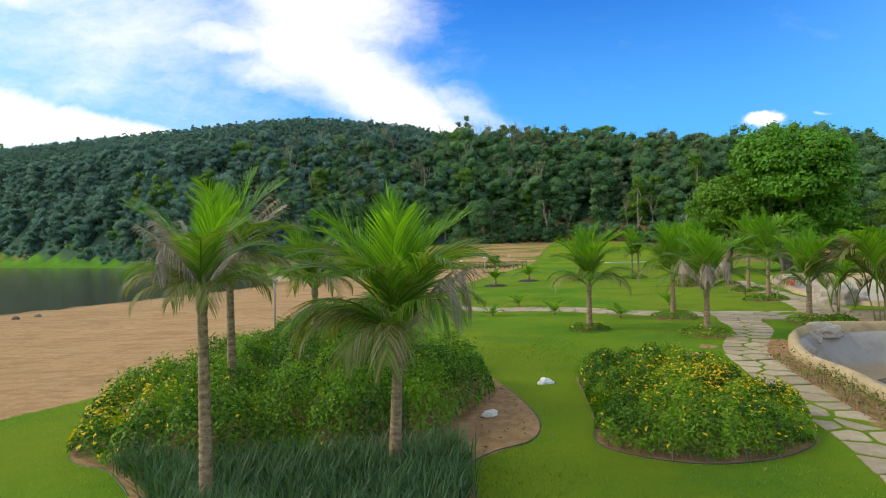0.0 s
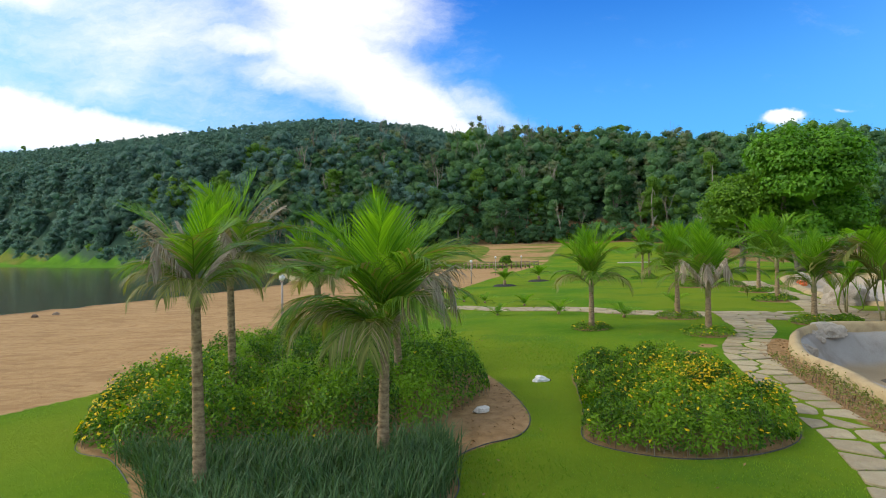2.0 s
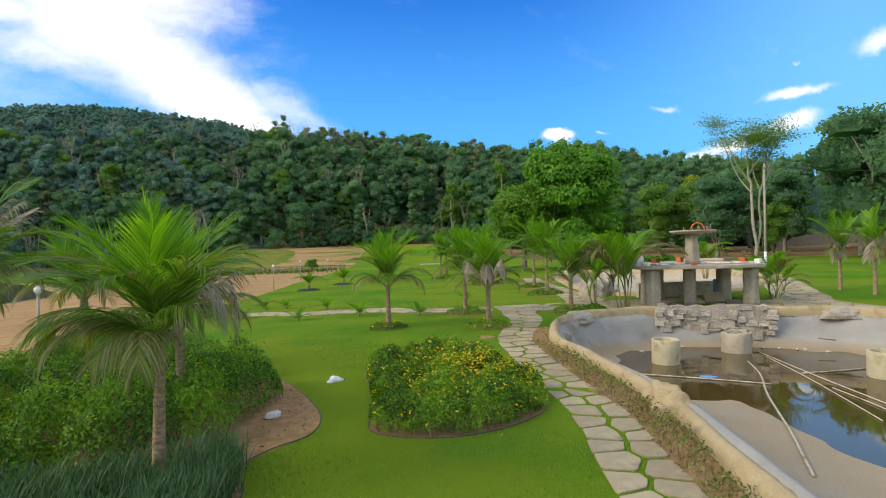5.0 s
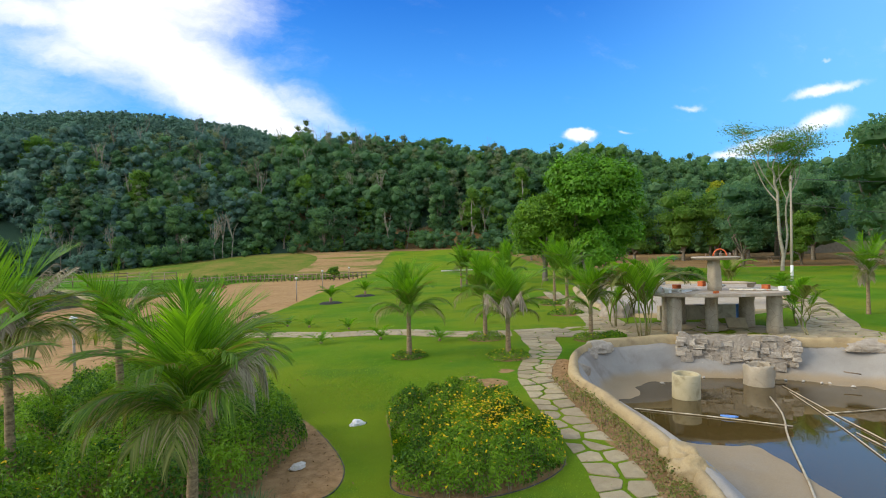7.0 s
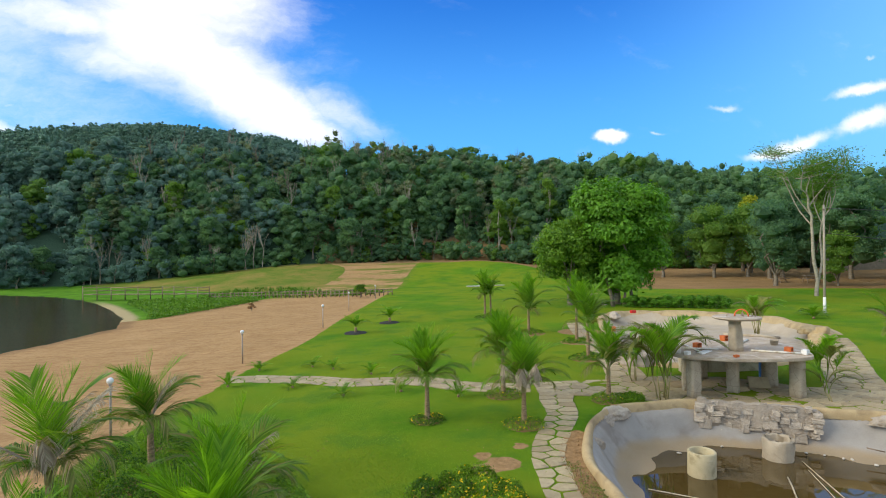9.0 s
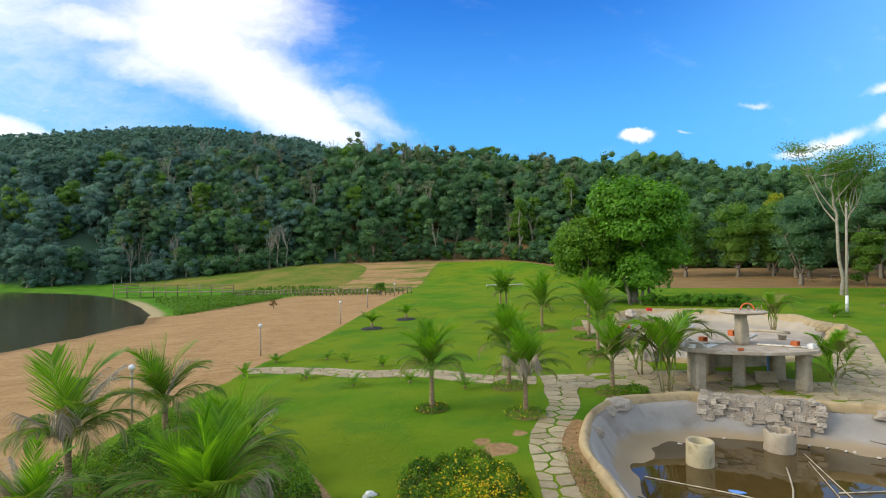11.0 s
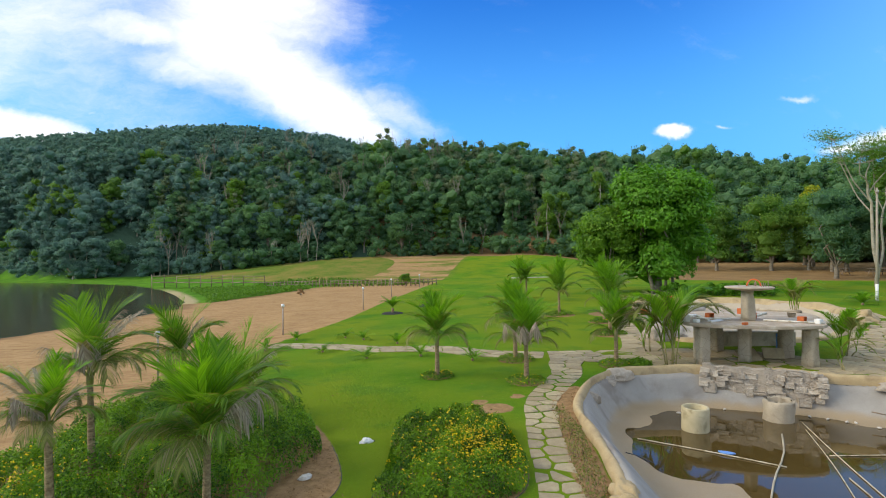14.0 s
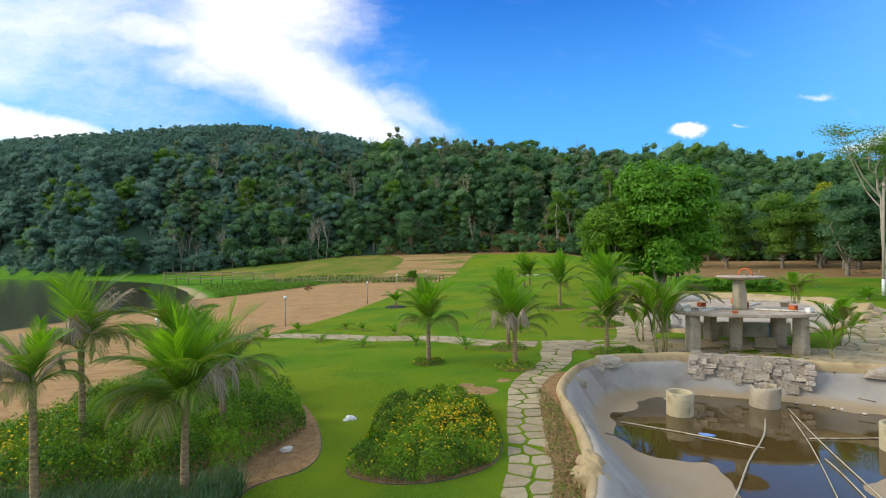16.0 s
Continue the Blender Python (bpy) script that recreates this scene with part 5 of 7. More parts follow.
def mound(poly, count, height, rng, margin=0.05, lump=0.3, freq=1.6, seed=1, bushes=0, radius=(0.25, 0.45)):
    """Leaf places, their normals, depth and shade over a bed: an uneven cushion, or many single bushes grown together."""
    p = spline(poly, 120, True)
    lo, hi = p.min(0), p.max(0)
    q = rng.uniform(lo, hi, (count * 4, 2))
    d = -sdf(q[:, 0], q[:, 1], p)
    q, d = q[d > margin], d[d > margin]
    q, d = q[:count], d[:count]
    rise = np.clip((d - margin) / (0.22 if bushes else 0.38), 0, 1) ** 0.5

    def relief(x, y):
        return 1 + lump * wavy(x, y, freq, seed) + 0.36 * wavy(x, y, freq * 4, seed + 1)
    lumps = relief(q[:, 0], q[:, 1])
    e = 0.06
    dx = (-sdf(q[:, 0] + e, q[:, 1], p) - d) / e
    dy = (-sdf(q[:, 0], q[:, 1] + e, p) - d) / e
    side = np.clip(1 - d / 0.5, 0, 1)
    gx = (relief(q[:, 0] + 0.03, q[:, 1]) - lumps) / 0.03 * height * rise
    gy = (relief(q[:, 0], q[:, 1] + 0.03) - lumps) / 0.03 * height * rise
    shade = np.zeros(len(q))
    top = height * rise * np.clip(lumps, 0.3, 2)
    if bushes:
        c = q[rng.choice(len(q), bushes, replace=False)]
        r = rng.uniform(*radius, bushes)
        h = height * rng.uniform(0.55, 1.15, bushes)
        dome = h * np.sqrt(np.clip(1 - ((q[:, None] - c) ** 2).sum(2) / r ** 2, 0, 1))
        k = dome.argmax(1)
        top = np.maximum(dome.max(1) * (0.85 + 0.25 * lumps), 0.3 * height) * (0.25 + 0.75 * rise)
        gx, gy = (c[k, 0] - q[:, 0]) / r[k] * 1.3, (c[k, 1] - q[:, 1]) / r[k] * 1.3
        shade = rng.uniform(-1.1, 1.1, bushes)[k]
    f = rng.uniform(0, 1, len(q)) ** (0.28 if bushes else 0.45)
    z = ground_z(q[:, 0], q[:, 1]) + top * f + 0.01 + np.abs(rng.normal(size=len(q))) * 0.02
    z = z + np.where((f > 0.75) & (rng.uniform(0, 1, len(q)) < 0.2), rng.uniform(0, 0.26, len(q)) * height * rise, 0)
    nrm = np.column_stack([-dx * side - gx, -dy * side - gy, np.ones(len(q))])
    return np.column_stack([q, z]), nrm, f, shade


def bed(name, poly, count, height, size, mat, label, seed, flowers=0, where=None, **kw):
    rng = np.random.RandomState(seed)
    c, nrm, f, shade = mound(poly, count, height, rng, seed=seed, **kw)
    v, q = leaves(c, nrm, size, rng, 1.0, 0.0, 0.8)
    me = np_mesh(name, v, q, mat)
    me.attributes.new("tint", "FLOAT", "POINT").data.foreach_set("value", np.repeat(shade, 4).astype(np.float32))
    ob = tagged(new(name, me), label, "plants", kind="stuff")
    # thin stems under the leaves
    k = rng.choice(len(c), min(len(c) // 14, 1500), replace=False)
    base = np.column_stack([c[k, 0] + rng.uniform(-.04, .04, len(k)), c[k, 1] + rng.uniform(-.04, .04, len(k)), ground_z(c[k, 0], c[k, 1]) - 0.02])
    tip = c[k]
    w = np.array([0.004, 0, 0])
    sv = np.stack([base - w, base + w, tip + w * 0.4, tip - w * 0.4], 1).reshape(-1, 3)
    part("stems", np_mesh("stems", sv, np.arange(len(sv)).reshape(-1, 4), M["wood"]), ob)
    if flowers:
        ok = np.where(f > 0.7)[0]
        wt = np.ones(len(ok)) if where is None else where(c[ok, 0], c[ok, 1])
        wt = np.clip(wt, 1e-4, None)
        pick = rng.choice(ok, min(flowers, len(ok)), replace=False, p=wt / wt.sum())
        cen = c[pick] + [0, 0, 0.025]
        P = []
        for _ in range(3):
            P.append(leaves(cen + rng.normal(size=cen.shape) * 0.006, nrm[pick] + [0, 0, 1.0], 0.027, rng, 0.9))
        fv, ff = join(P)
        part("flowers", np_mesh("flowers", fv, ff, M["flower"]), ob, "small yellow flower heads")
    return ob


SHRUBS = [(0.72, 8.9), (0.80, 8.0), (0.32, 7.0), (-0.05, 6.2), (-1.2, 5.7), (-2.4, 5.45), (-3.4, 5.65), (-4.35, 6.3), (-4.7, 7.6), (-4.6, 9.4), (-4.1, 12.0), (-3.5, 13.9), (-2.3, 13.2), (-0.7, 11.6), (0.3, 10.2)]
TURF = [(0.22, 5.7), (0.2, 4.7), (-0.25, 3.8), (-1.3, 3.6), (-2.1, 4.2), (-2.8, 5.2), (-3.4, 5.75), (-3.0, 5.7), (-1.6, 5.6), (-0.4, 5.75), (0.05, 5.9)]
bed("shrub_bed", SHRUBS, 110000, 0.62, 0.030, M["shrub"], "dense green leafy shrubs filling the curved bed", 11, 700, lambda x, y: np.exp(-((x + 4.1) ** 2 + (y - 6.7) ** 2) / 0.6) + 0.03 * np.exp(-((x + 2.8) ** 2 + (y - 6.6) ** 2) / 3), lump=0.35, freq=2.2, bushes=190, radius=(0.28, 0.52))
bed("flower_bed", BED2, 62000, 0.37, 0.0245, M["bush"], "bushy green bed dotted with small yellow flowers", 12, 1500, lambda x, y: np.exp(-((x - 3.8) ** 2 + (y - 7.2) ** 2) / 0.8) * (1 + wavy(x, y, 5.0, 3)) + 0.08, lump=0.3, freq=2.8, margin=0.0, bushes=120, radius=(0.20, 0.38))


def tufts(name, poly, count, length, mat, label, seed, width=0.006, spread=0.6, per=9, margin=0.0):
    """Strap leaves rising in tufts and bending over."""
    rng = np.random.RandomState(seed)
    p = spline(poly, 100, True)
    q = rng.uniform(p.min(0), p.max(0), (count * 4, 2))
    q = q[-sdf(q[:, 0], q[:, 1], p) > margin][:count]
    q = np.repeat(q, per, 0) + rng.normal(size=(len(q) * per, 2)) * 0.035
    n = len(q)
    a = rng.uniform(0, 2 * np.pi, n)
    out = np.column_stack([np.cos(a), np.sin(a), np.zeros(n)])
    wid = np.column_stack([-np.sin(a), np.cos(a), np.zeros(n)])
    ln = (length * rng.uniform(0.55, 1.2, n))[:, None]
    bend = (spread * rng.uniform(0.3, 1.3, n))[:, None]
    base = np.column_stack([q, ground_z(q[:, 0], q[:, 1]) - 0.01])
    rows = []
    for t, wf in ((0, 1.0), (0.4, 1.1), (0.75, 0.8), (1.0, 0.1)):
        c = base + out * ln * bend * t ** 1.8 + np.array([0, 0, 1.0]) * ln * (t - 0.42 * bend * t ** 2.4)
        rows += [c - wid * width * wf, c + wid * width * wf]
    v = np.stack(rows, 1).reshape(-1, 3)
    o = (np.arange(n) * 8)[:, None]
    f = np.concatenate([o + np.array([[0, 1, 3, 2]]), o + np.array([[2, 3, 5, 4]]), o + np.array([[4, 5, 7, 6]])], 0)
    return tagged(new(name, np_mesh(name, v, f, mat)), label, "plants", kind="stuff")


tufts("lily_turf", TURF, 1150, 0.40, M["turf"], "dark blue-green strap-leaved tufts edging the bed", 13, 0.0048)
for k, (x, y) in enumerate(PALM_SPOTS[:4]):
    r = (0.5, 0.58, 0.62, 0.56)[k]
    ring = [(x + r * math.cos(t), y + r * math.sin(t)) for t in np.linspace(0, 6.28, 12, endpoint=False)]
    bed("flower_ring", ring, 1400, 0.19, 0.03, M["bush"] if k != 1 else M["shrub"], "ring of low leafy bedding plants round a palm", 20 + k, 40 if k in (0, 1) else 12, margin=0.0)
for k, (x, y, r) in enumerate([(13.3, 23.8, 0.75), (11.75, 19.9, 0.8), (12.2, 27.3, 0.9), (12.4, 35.4, 0.9), (9.8, 13.55, 0.45)]):
    ring = [(x + r * math.cos(t), y + 0.7 * r * math.sin(t)) for t in np.linspace(0, 6.28, 12, endpoint=False)]
    bed("bedding_ring", ring, 1100, 0.2, 0.045, M["shrub"], "ring of low green bedding plants on the lawn", 30 + k, 16 if k < 2 else 0, margin=0.0)
# small flat bright blue patch just over the water by the pipe
patch_outline = [(0.16 * math.cos(t) * (1 + 0.2 * math.sin(3 * t)), 0.07 * math.sin(t)) for t in np.linspace(0, 6.28, 14, endpoint=False)]
thing("blue_rag", 9.25, 8.58, PUDDLE_Z + 0.035, "small flat bright blue patch by a pool pipe", "rag", me=prism("blue_rag", patch_outline, 0.0, 0.035, M["blue"], 0.012, True), turn=-38)
# sparse seedlings in the strip along the pool
SEED_STRIP = [(x - 0.10, y) for x, y in STRIP[2:9]] + [(x + 0.04, y) for x, y in STRIP[9:16]]
bed("strip_seedlings", SEED_STRIP, 4200, 0.30, 0.026, M["palmOld"], "sparse olive green seedlings in bare soil", 41, 0, lump=0.8, freq=6.0, margin=0.0)
bed("reddish_seedlings", SEED_STRIP, 700, 0.25, 0.02, M["litter"], "withered reddish seedlings along the pool lip", 42, 0, lump=0.9, freq=5.0, margin=0.02)
rl = np.random.RandomState(43)
lp = rl.uniform((3.0, 1.8), (7.3, 11.8), (9000, 2))
lp = lp[sdf(lp[:, 0], lp[:, 1], spline(STRIP, 90, True)) < -0.02][:1100]
lawn_lp = np.column_stack([rl.uniform(-6, 5.5, 260), rl.uniform(2.5, 13, 260)])
lawn_lp = lawn_lp[np.minimum(sdf(lawn_lp[:, 0], lawn_lp[:, 1], BED1), sdf(lawn_lp[:, 0], lawn_lp[:, 1], BED2)) > 0.05]
bed_lp = np.column_stack([rl.uniform(-0.2, 1.3, 900), rl.uniform(5.4, 9.0, 900)])
bed_lp = bed_lp[(sdf(bed_lp[:, 0], bed_lp[:, 1], spline(BED1, 90, True)) < -0.05)]
lp = np.vstack([lp, lawn_lp, bed_lp[:420]])
lc = np.column_stack([lp, ground_z(lp[:, 0], lp[:, 1]) + 0.018])
tagged(new("leaf_litter", np_mesh("leaf_litter", *leaves(lc, np.tile([0, 0, 1.0], (len(lc), 1)), 0.028, rl, 0.9, 0.0, 0.3), M["litter"])), "scattered dry brown leaves on soil and lawn", "leaf litter", kind="stuff")
put_boulder(1.6, 8.6, gz(1.6, 8.6) - 0.02, (0.125, 0.075, 0.085), M["white"], 101, "whitewashed stone on the lawn", 10)
put_boulder(0.6, 7.12, gz(0.6, 7.12), (0.105, 0.07, 0.055), M["paleRock"], 102, "pale rock on the bare soil of the bed", 25)
rod("lamp_stem", [(1.76, 8.62, gz(1.7, 8.62) - 0.02), (1.77, 8.62, gz(1.7, 8.62) + 0.03)], 0.01, M["dark"], "short dark peg beside the white stone", "peg")


def edging(name, line, label, closed=False):
    p = spline(line, 90, closed)
    v, f = tube(np.column_stack([p, ground_z(p[:, 0], p[:, 1]) + 0.004]), 0.007, 6)
    return tagged(new(name, np_mesh(name, v, f, M["dark"], True)), label, "edging", "bed edgings")


edging("bed_edging", BED1[:8], "thin dark plastic edging strip round the shrub bed")
edging("bed_edging", BED1[10:16], "thin dark plastic edging strip round the shrub bed")
edging("bed_edging", BED2[:11], "thin dark plastic edging strip round the flower bed")


# ---- lamps, fence, pole ----
def garden_lamp(x, y, h):
    root = thing("bollard_lamp", x, y, gz(x, y), "slim brown garden lamp with a white globe at the lawn's edge", "lamp", "lamps along the beach")
    post = part("post", tube_mesh("post", [(0, 0, -0.05), (0, 0, h * 0.5), (0, 0, h)], [0.034, 0.032, 0.03], M["post"], 12), root, "slim brown post")
    part("collar", lathe("collar", [(0.0, 0.0), (0.045, 0.0), (0.055, 0.03), (0.03, 0.045), (0.0, 0.045)], M["post"], 14), post, "", pose(0, 0, h))
    part("globe", lathe("globe", [(0.088 * math.sin(t) + 1e-4, 0.088 - 0.088 * math.cos(t)) for t in np.linspace(0.0, math.pi, 12)], M["globe"], 18), root, "white opal globe", pose(0, 0, h + 0.035))


for x, y, h in [(-4.62, 15.2, 1.42), (-2.45, 24.9, 1.26), (1.25, 35.4, 1.30), (3.55, 45.4, 1.36), (7.0, 56.5, 1.20)]:
    garden_lamp(x, y, h)


def fence_run(name, pts, gap, h, label, deck=None):
    line = spline(pts, 200)
    s = np.concatenate([[0], np.cumsum(np.linalg.norm(np.diff(line, axis=0), axis=1))])
    at = np.arange(0, s[-1], gap)
    P = np.column_stack([np.interp(at, s, line[:, 0]), np.interp(at, s, line[:, 1])])
    x0, y0 = P[0]
    z0 = max(gz(x0, y0), LAKE_Z) if deck is None else deck
    root = thing(name, x0, y0, z0, label, "fence")
    rr = random.Random(7)
    mat = M["wood"]
    for x, y in P:
        z = (max(gz(x, y), -0.9) if deck is None else deck - 1.2) - 0.1
        hh = (h if deck is None else 1.2 + h) * rr.uniform(0.92, 1.1)
        part("post", tube_mesh("post", [(0, 0, 0), (rr.uniform(-.03, .03), rr.uniform(-.03, .03), hh + 0.1)], [0.065, 0.05], mat, 6), root, "", pose(x - x0, y - y0, z - z0))
    for q in (0.45, 0.85):
        for a, b in zip(P[:-1:2], P[2::2]):
            za = (max(gz(*a), -0.9) if deck is None else deck) + h * q
            zb = (max(gz(*b), -0.9) if deck is None else deck) + h * q
            part("rail", tube_mesh("rail", [(a[0] - x0, a[1] - y0, za - z0), (b[0] - x0, b[1] - y0, zb - z0 + rr.uniform(-.04, .04))], 0.045, mat, 6), root)


fence_run("pole_fence", [(9.3, 60.2), (6.5, 60.0), (2.0, 61.6), (-2.7, 63.8), (-7, 66.0), (-11.2, 68.0)], 0.5, 0.8, "weathered wooden pole fence along the beach")
fence_run("pier_fence", [(-11.2, 68.0), (-16, 70.8), (-21.2, 73.2), (-27, 74.5)], 1.7, 0.9, "weathered wooden pier reaching over the lake", 0.35)
for k in range(14):
    x = -11.5 - k * 1.1
    y = 68.3 + k * 0.46
    thing("pier_plank", x, y, 0.33, "weathered plank of the lake pier", "plank", "planks of the pier", me=box_mesh("pier_plank", (1.0, 1.2, 0.05), M["wood"], 0.005), turn=-22)


def utility_pole():
    x, y = 32.2, 27.2
    root = thing("utility_pole", x, y, gz(x, y), "pale leaning concrete utility pole with a white foot", "utility pole")
    top = (0.55, 0.4, 6.9)
    part("pole", tube_mesh("pole", [(0, 0, -0.1), (0.28, 0.2, 3.5), top], [0.085, 0.075, 0.06], M["pole"], 12), root, "tapering concrete pole")
    part("painted_foot", tube_mesh("painted_foot", [(0, 0, 0.0), (0.08, 0.057, 1.0)], [0.092, 0.089], M["white"], 12), root, "whitewashed foot")
    bracket = part("bracket", box_mesh("bracket", (0.5, 0.08, 0.08), M["wood"], 0.01), root, "", pose(0.53, 0.38, 6.6, 0, 0, 30))
    part("insulator", lathe("insulator", [(0, 0), (0.05, 0), (0.06, 0.06), (0.04, 0.13), (0, 0.14)], M["globe"], 10), bracket, "", pose(0.18, 0.0, 0.035))
    for k, (ez, ey) in enumerate(((9.6, 20.0), (6.4, 24.0))):
        a = Vector((x + 0.55, y + 0.4, gz(x, y) + 6.7 - 1.6 * k))
        b = Vector((64.0, ey, ez))
        pts = [a.lerp(b, t) - Vector((0, 0, 1.4 * math.sin(math.pi * t))) for t in np.linspace(0, 1, 16)]
        part("cable", tube_mesh("cable", [q - Vector((x, y, gz(x, y))) for q in pts], 0.018, M["dark"], 5), root, "thin sagging cable")


utility_pole()


# ---- trees ----
def crown_points(rng, blobs, per, spread):
    """Leaf places and their outward normals over a set of overlapping lumps (x, y, z, r)."""
    C, N = [], []
    for x, y, z, r in blobs:
        d = rng.normal(size=(per, 3))
        d /= np.linalg.norm(d, axis=1, keepdims=True)
        d[:, 2] = np.where(d[:, 2] < -0.35, -d[:, 2] * 0.6, d[:, 2])
        bump = 1 + spread * np.sin(d[:, 0] * 5 + x) * np.sin(d[:, 1] * 5 + y) + rng.normal(size=per) * 0.10
        rad = r * bump * rng.uniform(0.55, 1.0, per) ** 0.35
        C.append(np.array([x, y, z]) + d * rad[:, None] * [1, 1, 0.82])
        N.append(d + [0, 0, 0.35])
    return np.vstack(C), np.vstack(N)


def inner_mass(blobs, k=0.72):
    """The shaded twig mass inside the lumps of a crown, as triangles."""
    bm = bmesh.new()
    bmesh.ops.create_icosphere(bm, subdivisions=1, radius=1.0)
    bm.verts.ensure_lookup_table()
    v = np.array([q.co for q in bm.verts])
    f = np.array([[q.index for q in t.verts] for t in bm.faces])
    bm.free()
    rng = np.random.RandomState(len(blobs))
    return [(v * rng.uniform(0.75, 1.15, (len(v), 1)) * r * k * np.array([1, 1, 0.8]) + [x, y, z], f) for x, y, z, r in blobs]


def limbs(rng, base, targets, r0, splits=1):
    """A trunk that forks towards targets."""
    out = []
    base = np.array(base, float)
    fork = base + [0, 0, targets[:, 2].min() * 0.45]
    out.append(tube([base - [0, 0, 0.2], base + (fork - base) * 0.5 + rng.normal(size=3) * [0.06, 0.06, 0], fork], [r0 * 1.25, r0, r0 * 0.85], 8, False))
    for t in targets:
        m = fork + (t - fork) * 0.5 + rng.normal(size=3) * np.linalg.norm(t - fork) * 0.09
        out.append(tube([fork, fork + (m - fork) * 0.5 + rng.normal(size=3) * 0.05, m, t], [r0 * 0.6, r0 * 0.45, r0 * 0.33, r0 * 0.1], 6, False))
    return out


def tree_meshes(seed, h, w, leaf, n_blobs, per, mat, bark, low=0.3, r0=None):
    """Trunk and crown meshes for a broadleaf tree h high and w wide."""
    rng = np.random.RandomState(seed)
    blobs = []
    for k in range(n_blobs):
        a, q = rng.uniform(0, 6.28), rng.uniform(0, 1) ** 0.6
        z = h * (low + (0.86 - low) * rng.uniform(0, 1) ** 0.8)
        env = math.sin(math.pi * min(0.98, max(0.16, (z / h - low * 0.7) / (1.02 - low * 0.7)))) ** 0.7
        rr = w * rng.uniform(0.13, 0.24)
        blobs.append((math.cos(a) * q * (w / 2 - rr) * env, math.sin(a) * q * (w / 2 - rr) * env, z, rr))
    blobs.append((0, 0, h * 0.84, w * 0.17))
    c, n = crown_points(rng, blobs, per, 0.16)
    v, f = join([leaves(c, n, leaf, rng, 0.8, 0.3, 0.5 if leaf < 0.17 else 1.6, True)] + inner_mass(blobs, 0.58 if leaf < 0.17 else 0.74))
    tv = [np.array(b[:3]) for b in blobs[:: max(1, len(blobs) // 7)]]
    wood = join(limbs(rng, (0, 0, 0), np.array(tv), r0 or h * 0.022))
    return np_mesh("crown", v, f, mat), np_mesh("trunk", *wood, bark, True)


def plant_tree(x, y, meshes, label, group="", turn=0, scale=1.0, name="tree", z=None, stretch=1.0):
    root = thing(name, x, y, gz(x, y) if z is None else z, label, "tree", group, turn=turn)
    m = Matrix.Diagonal((scale, scale, scale * stretch, 1))
    part("trunk", meshes[1], root, "", m)
    part("crown", meshes[0], root, "", m)
    return root


# the broad dark tree at the end of the lawn, with a lighter companion
MANGO = tree_meshes(8, 8.7, 9.0, 0.15, 34, 1500, M["mango"], M["greyBark"], 0.15, 0.26)
plant_tree(24.4, 38.6, MANGO, "broad round-crowned tree with dense glossy leaves", turn=30, name="shade_tree", scale=1.12)
COMPANION = tree_meshes(6, 6.6, 6.4, 0.12, 22, 1050, M["lime"], M["greyBark"], 0.2, 0.2)
plant_tree(20.9, 39.8, COMPANION, "lower light green tree beside the broad tree", turn=80, name="shade_tree", scale=1.1)
for k, (dx, dy, s) in enumerate([(-0.9, -0.9, 0.9), (0.7, -1.0, 0.8), (-0.2, -1.3, 0.7)]):
    root = thing("stump", 24.2 + dx, 38.2 + dy, gz(24, 38), "gnarled bare stem at the foot of the broad tree", "tree stem", "stems under the broad tree")
    part("stem", tube_mesh("stem", [(0, 0, -0.1), (0.1 * (k - 1), 0.1, 0.9 * s), (0.35 * (k - 1), 0.3, 2.2 * s), (0.6 * (k - 1), 0.5, 3.4)], [0.2 * s, 0.16 * s, 0.13 * s, 0.06], M["greyBark"], 8), root)

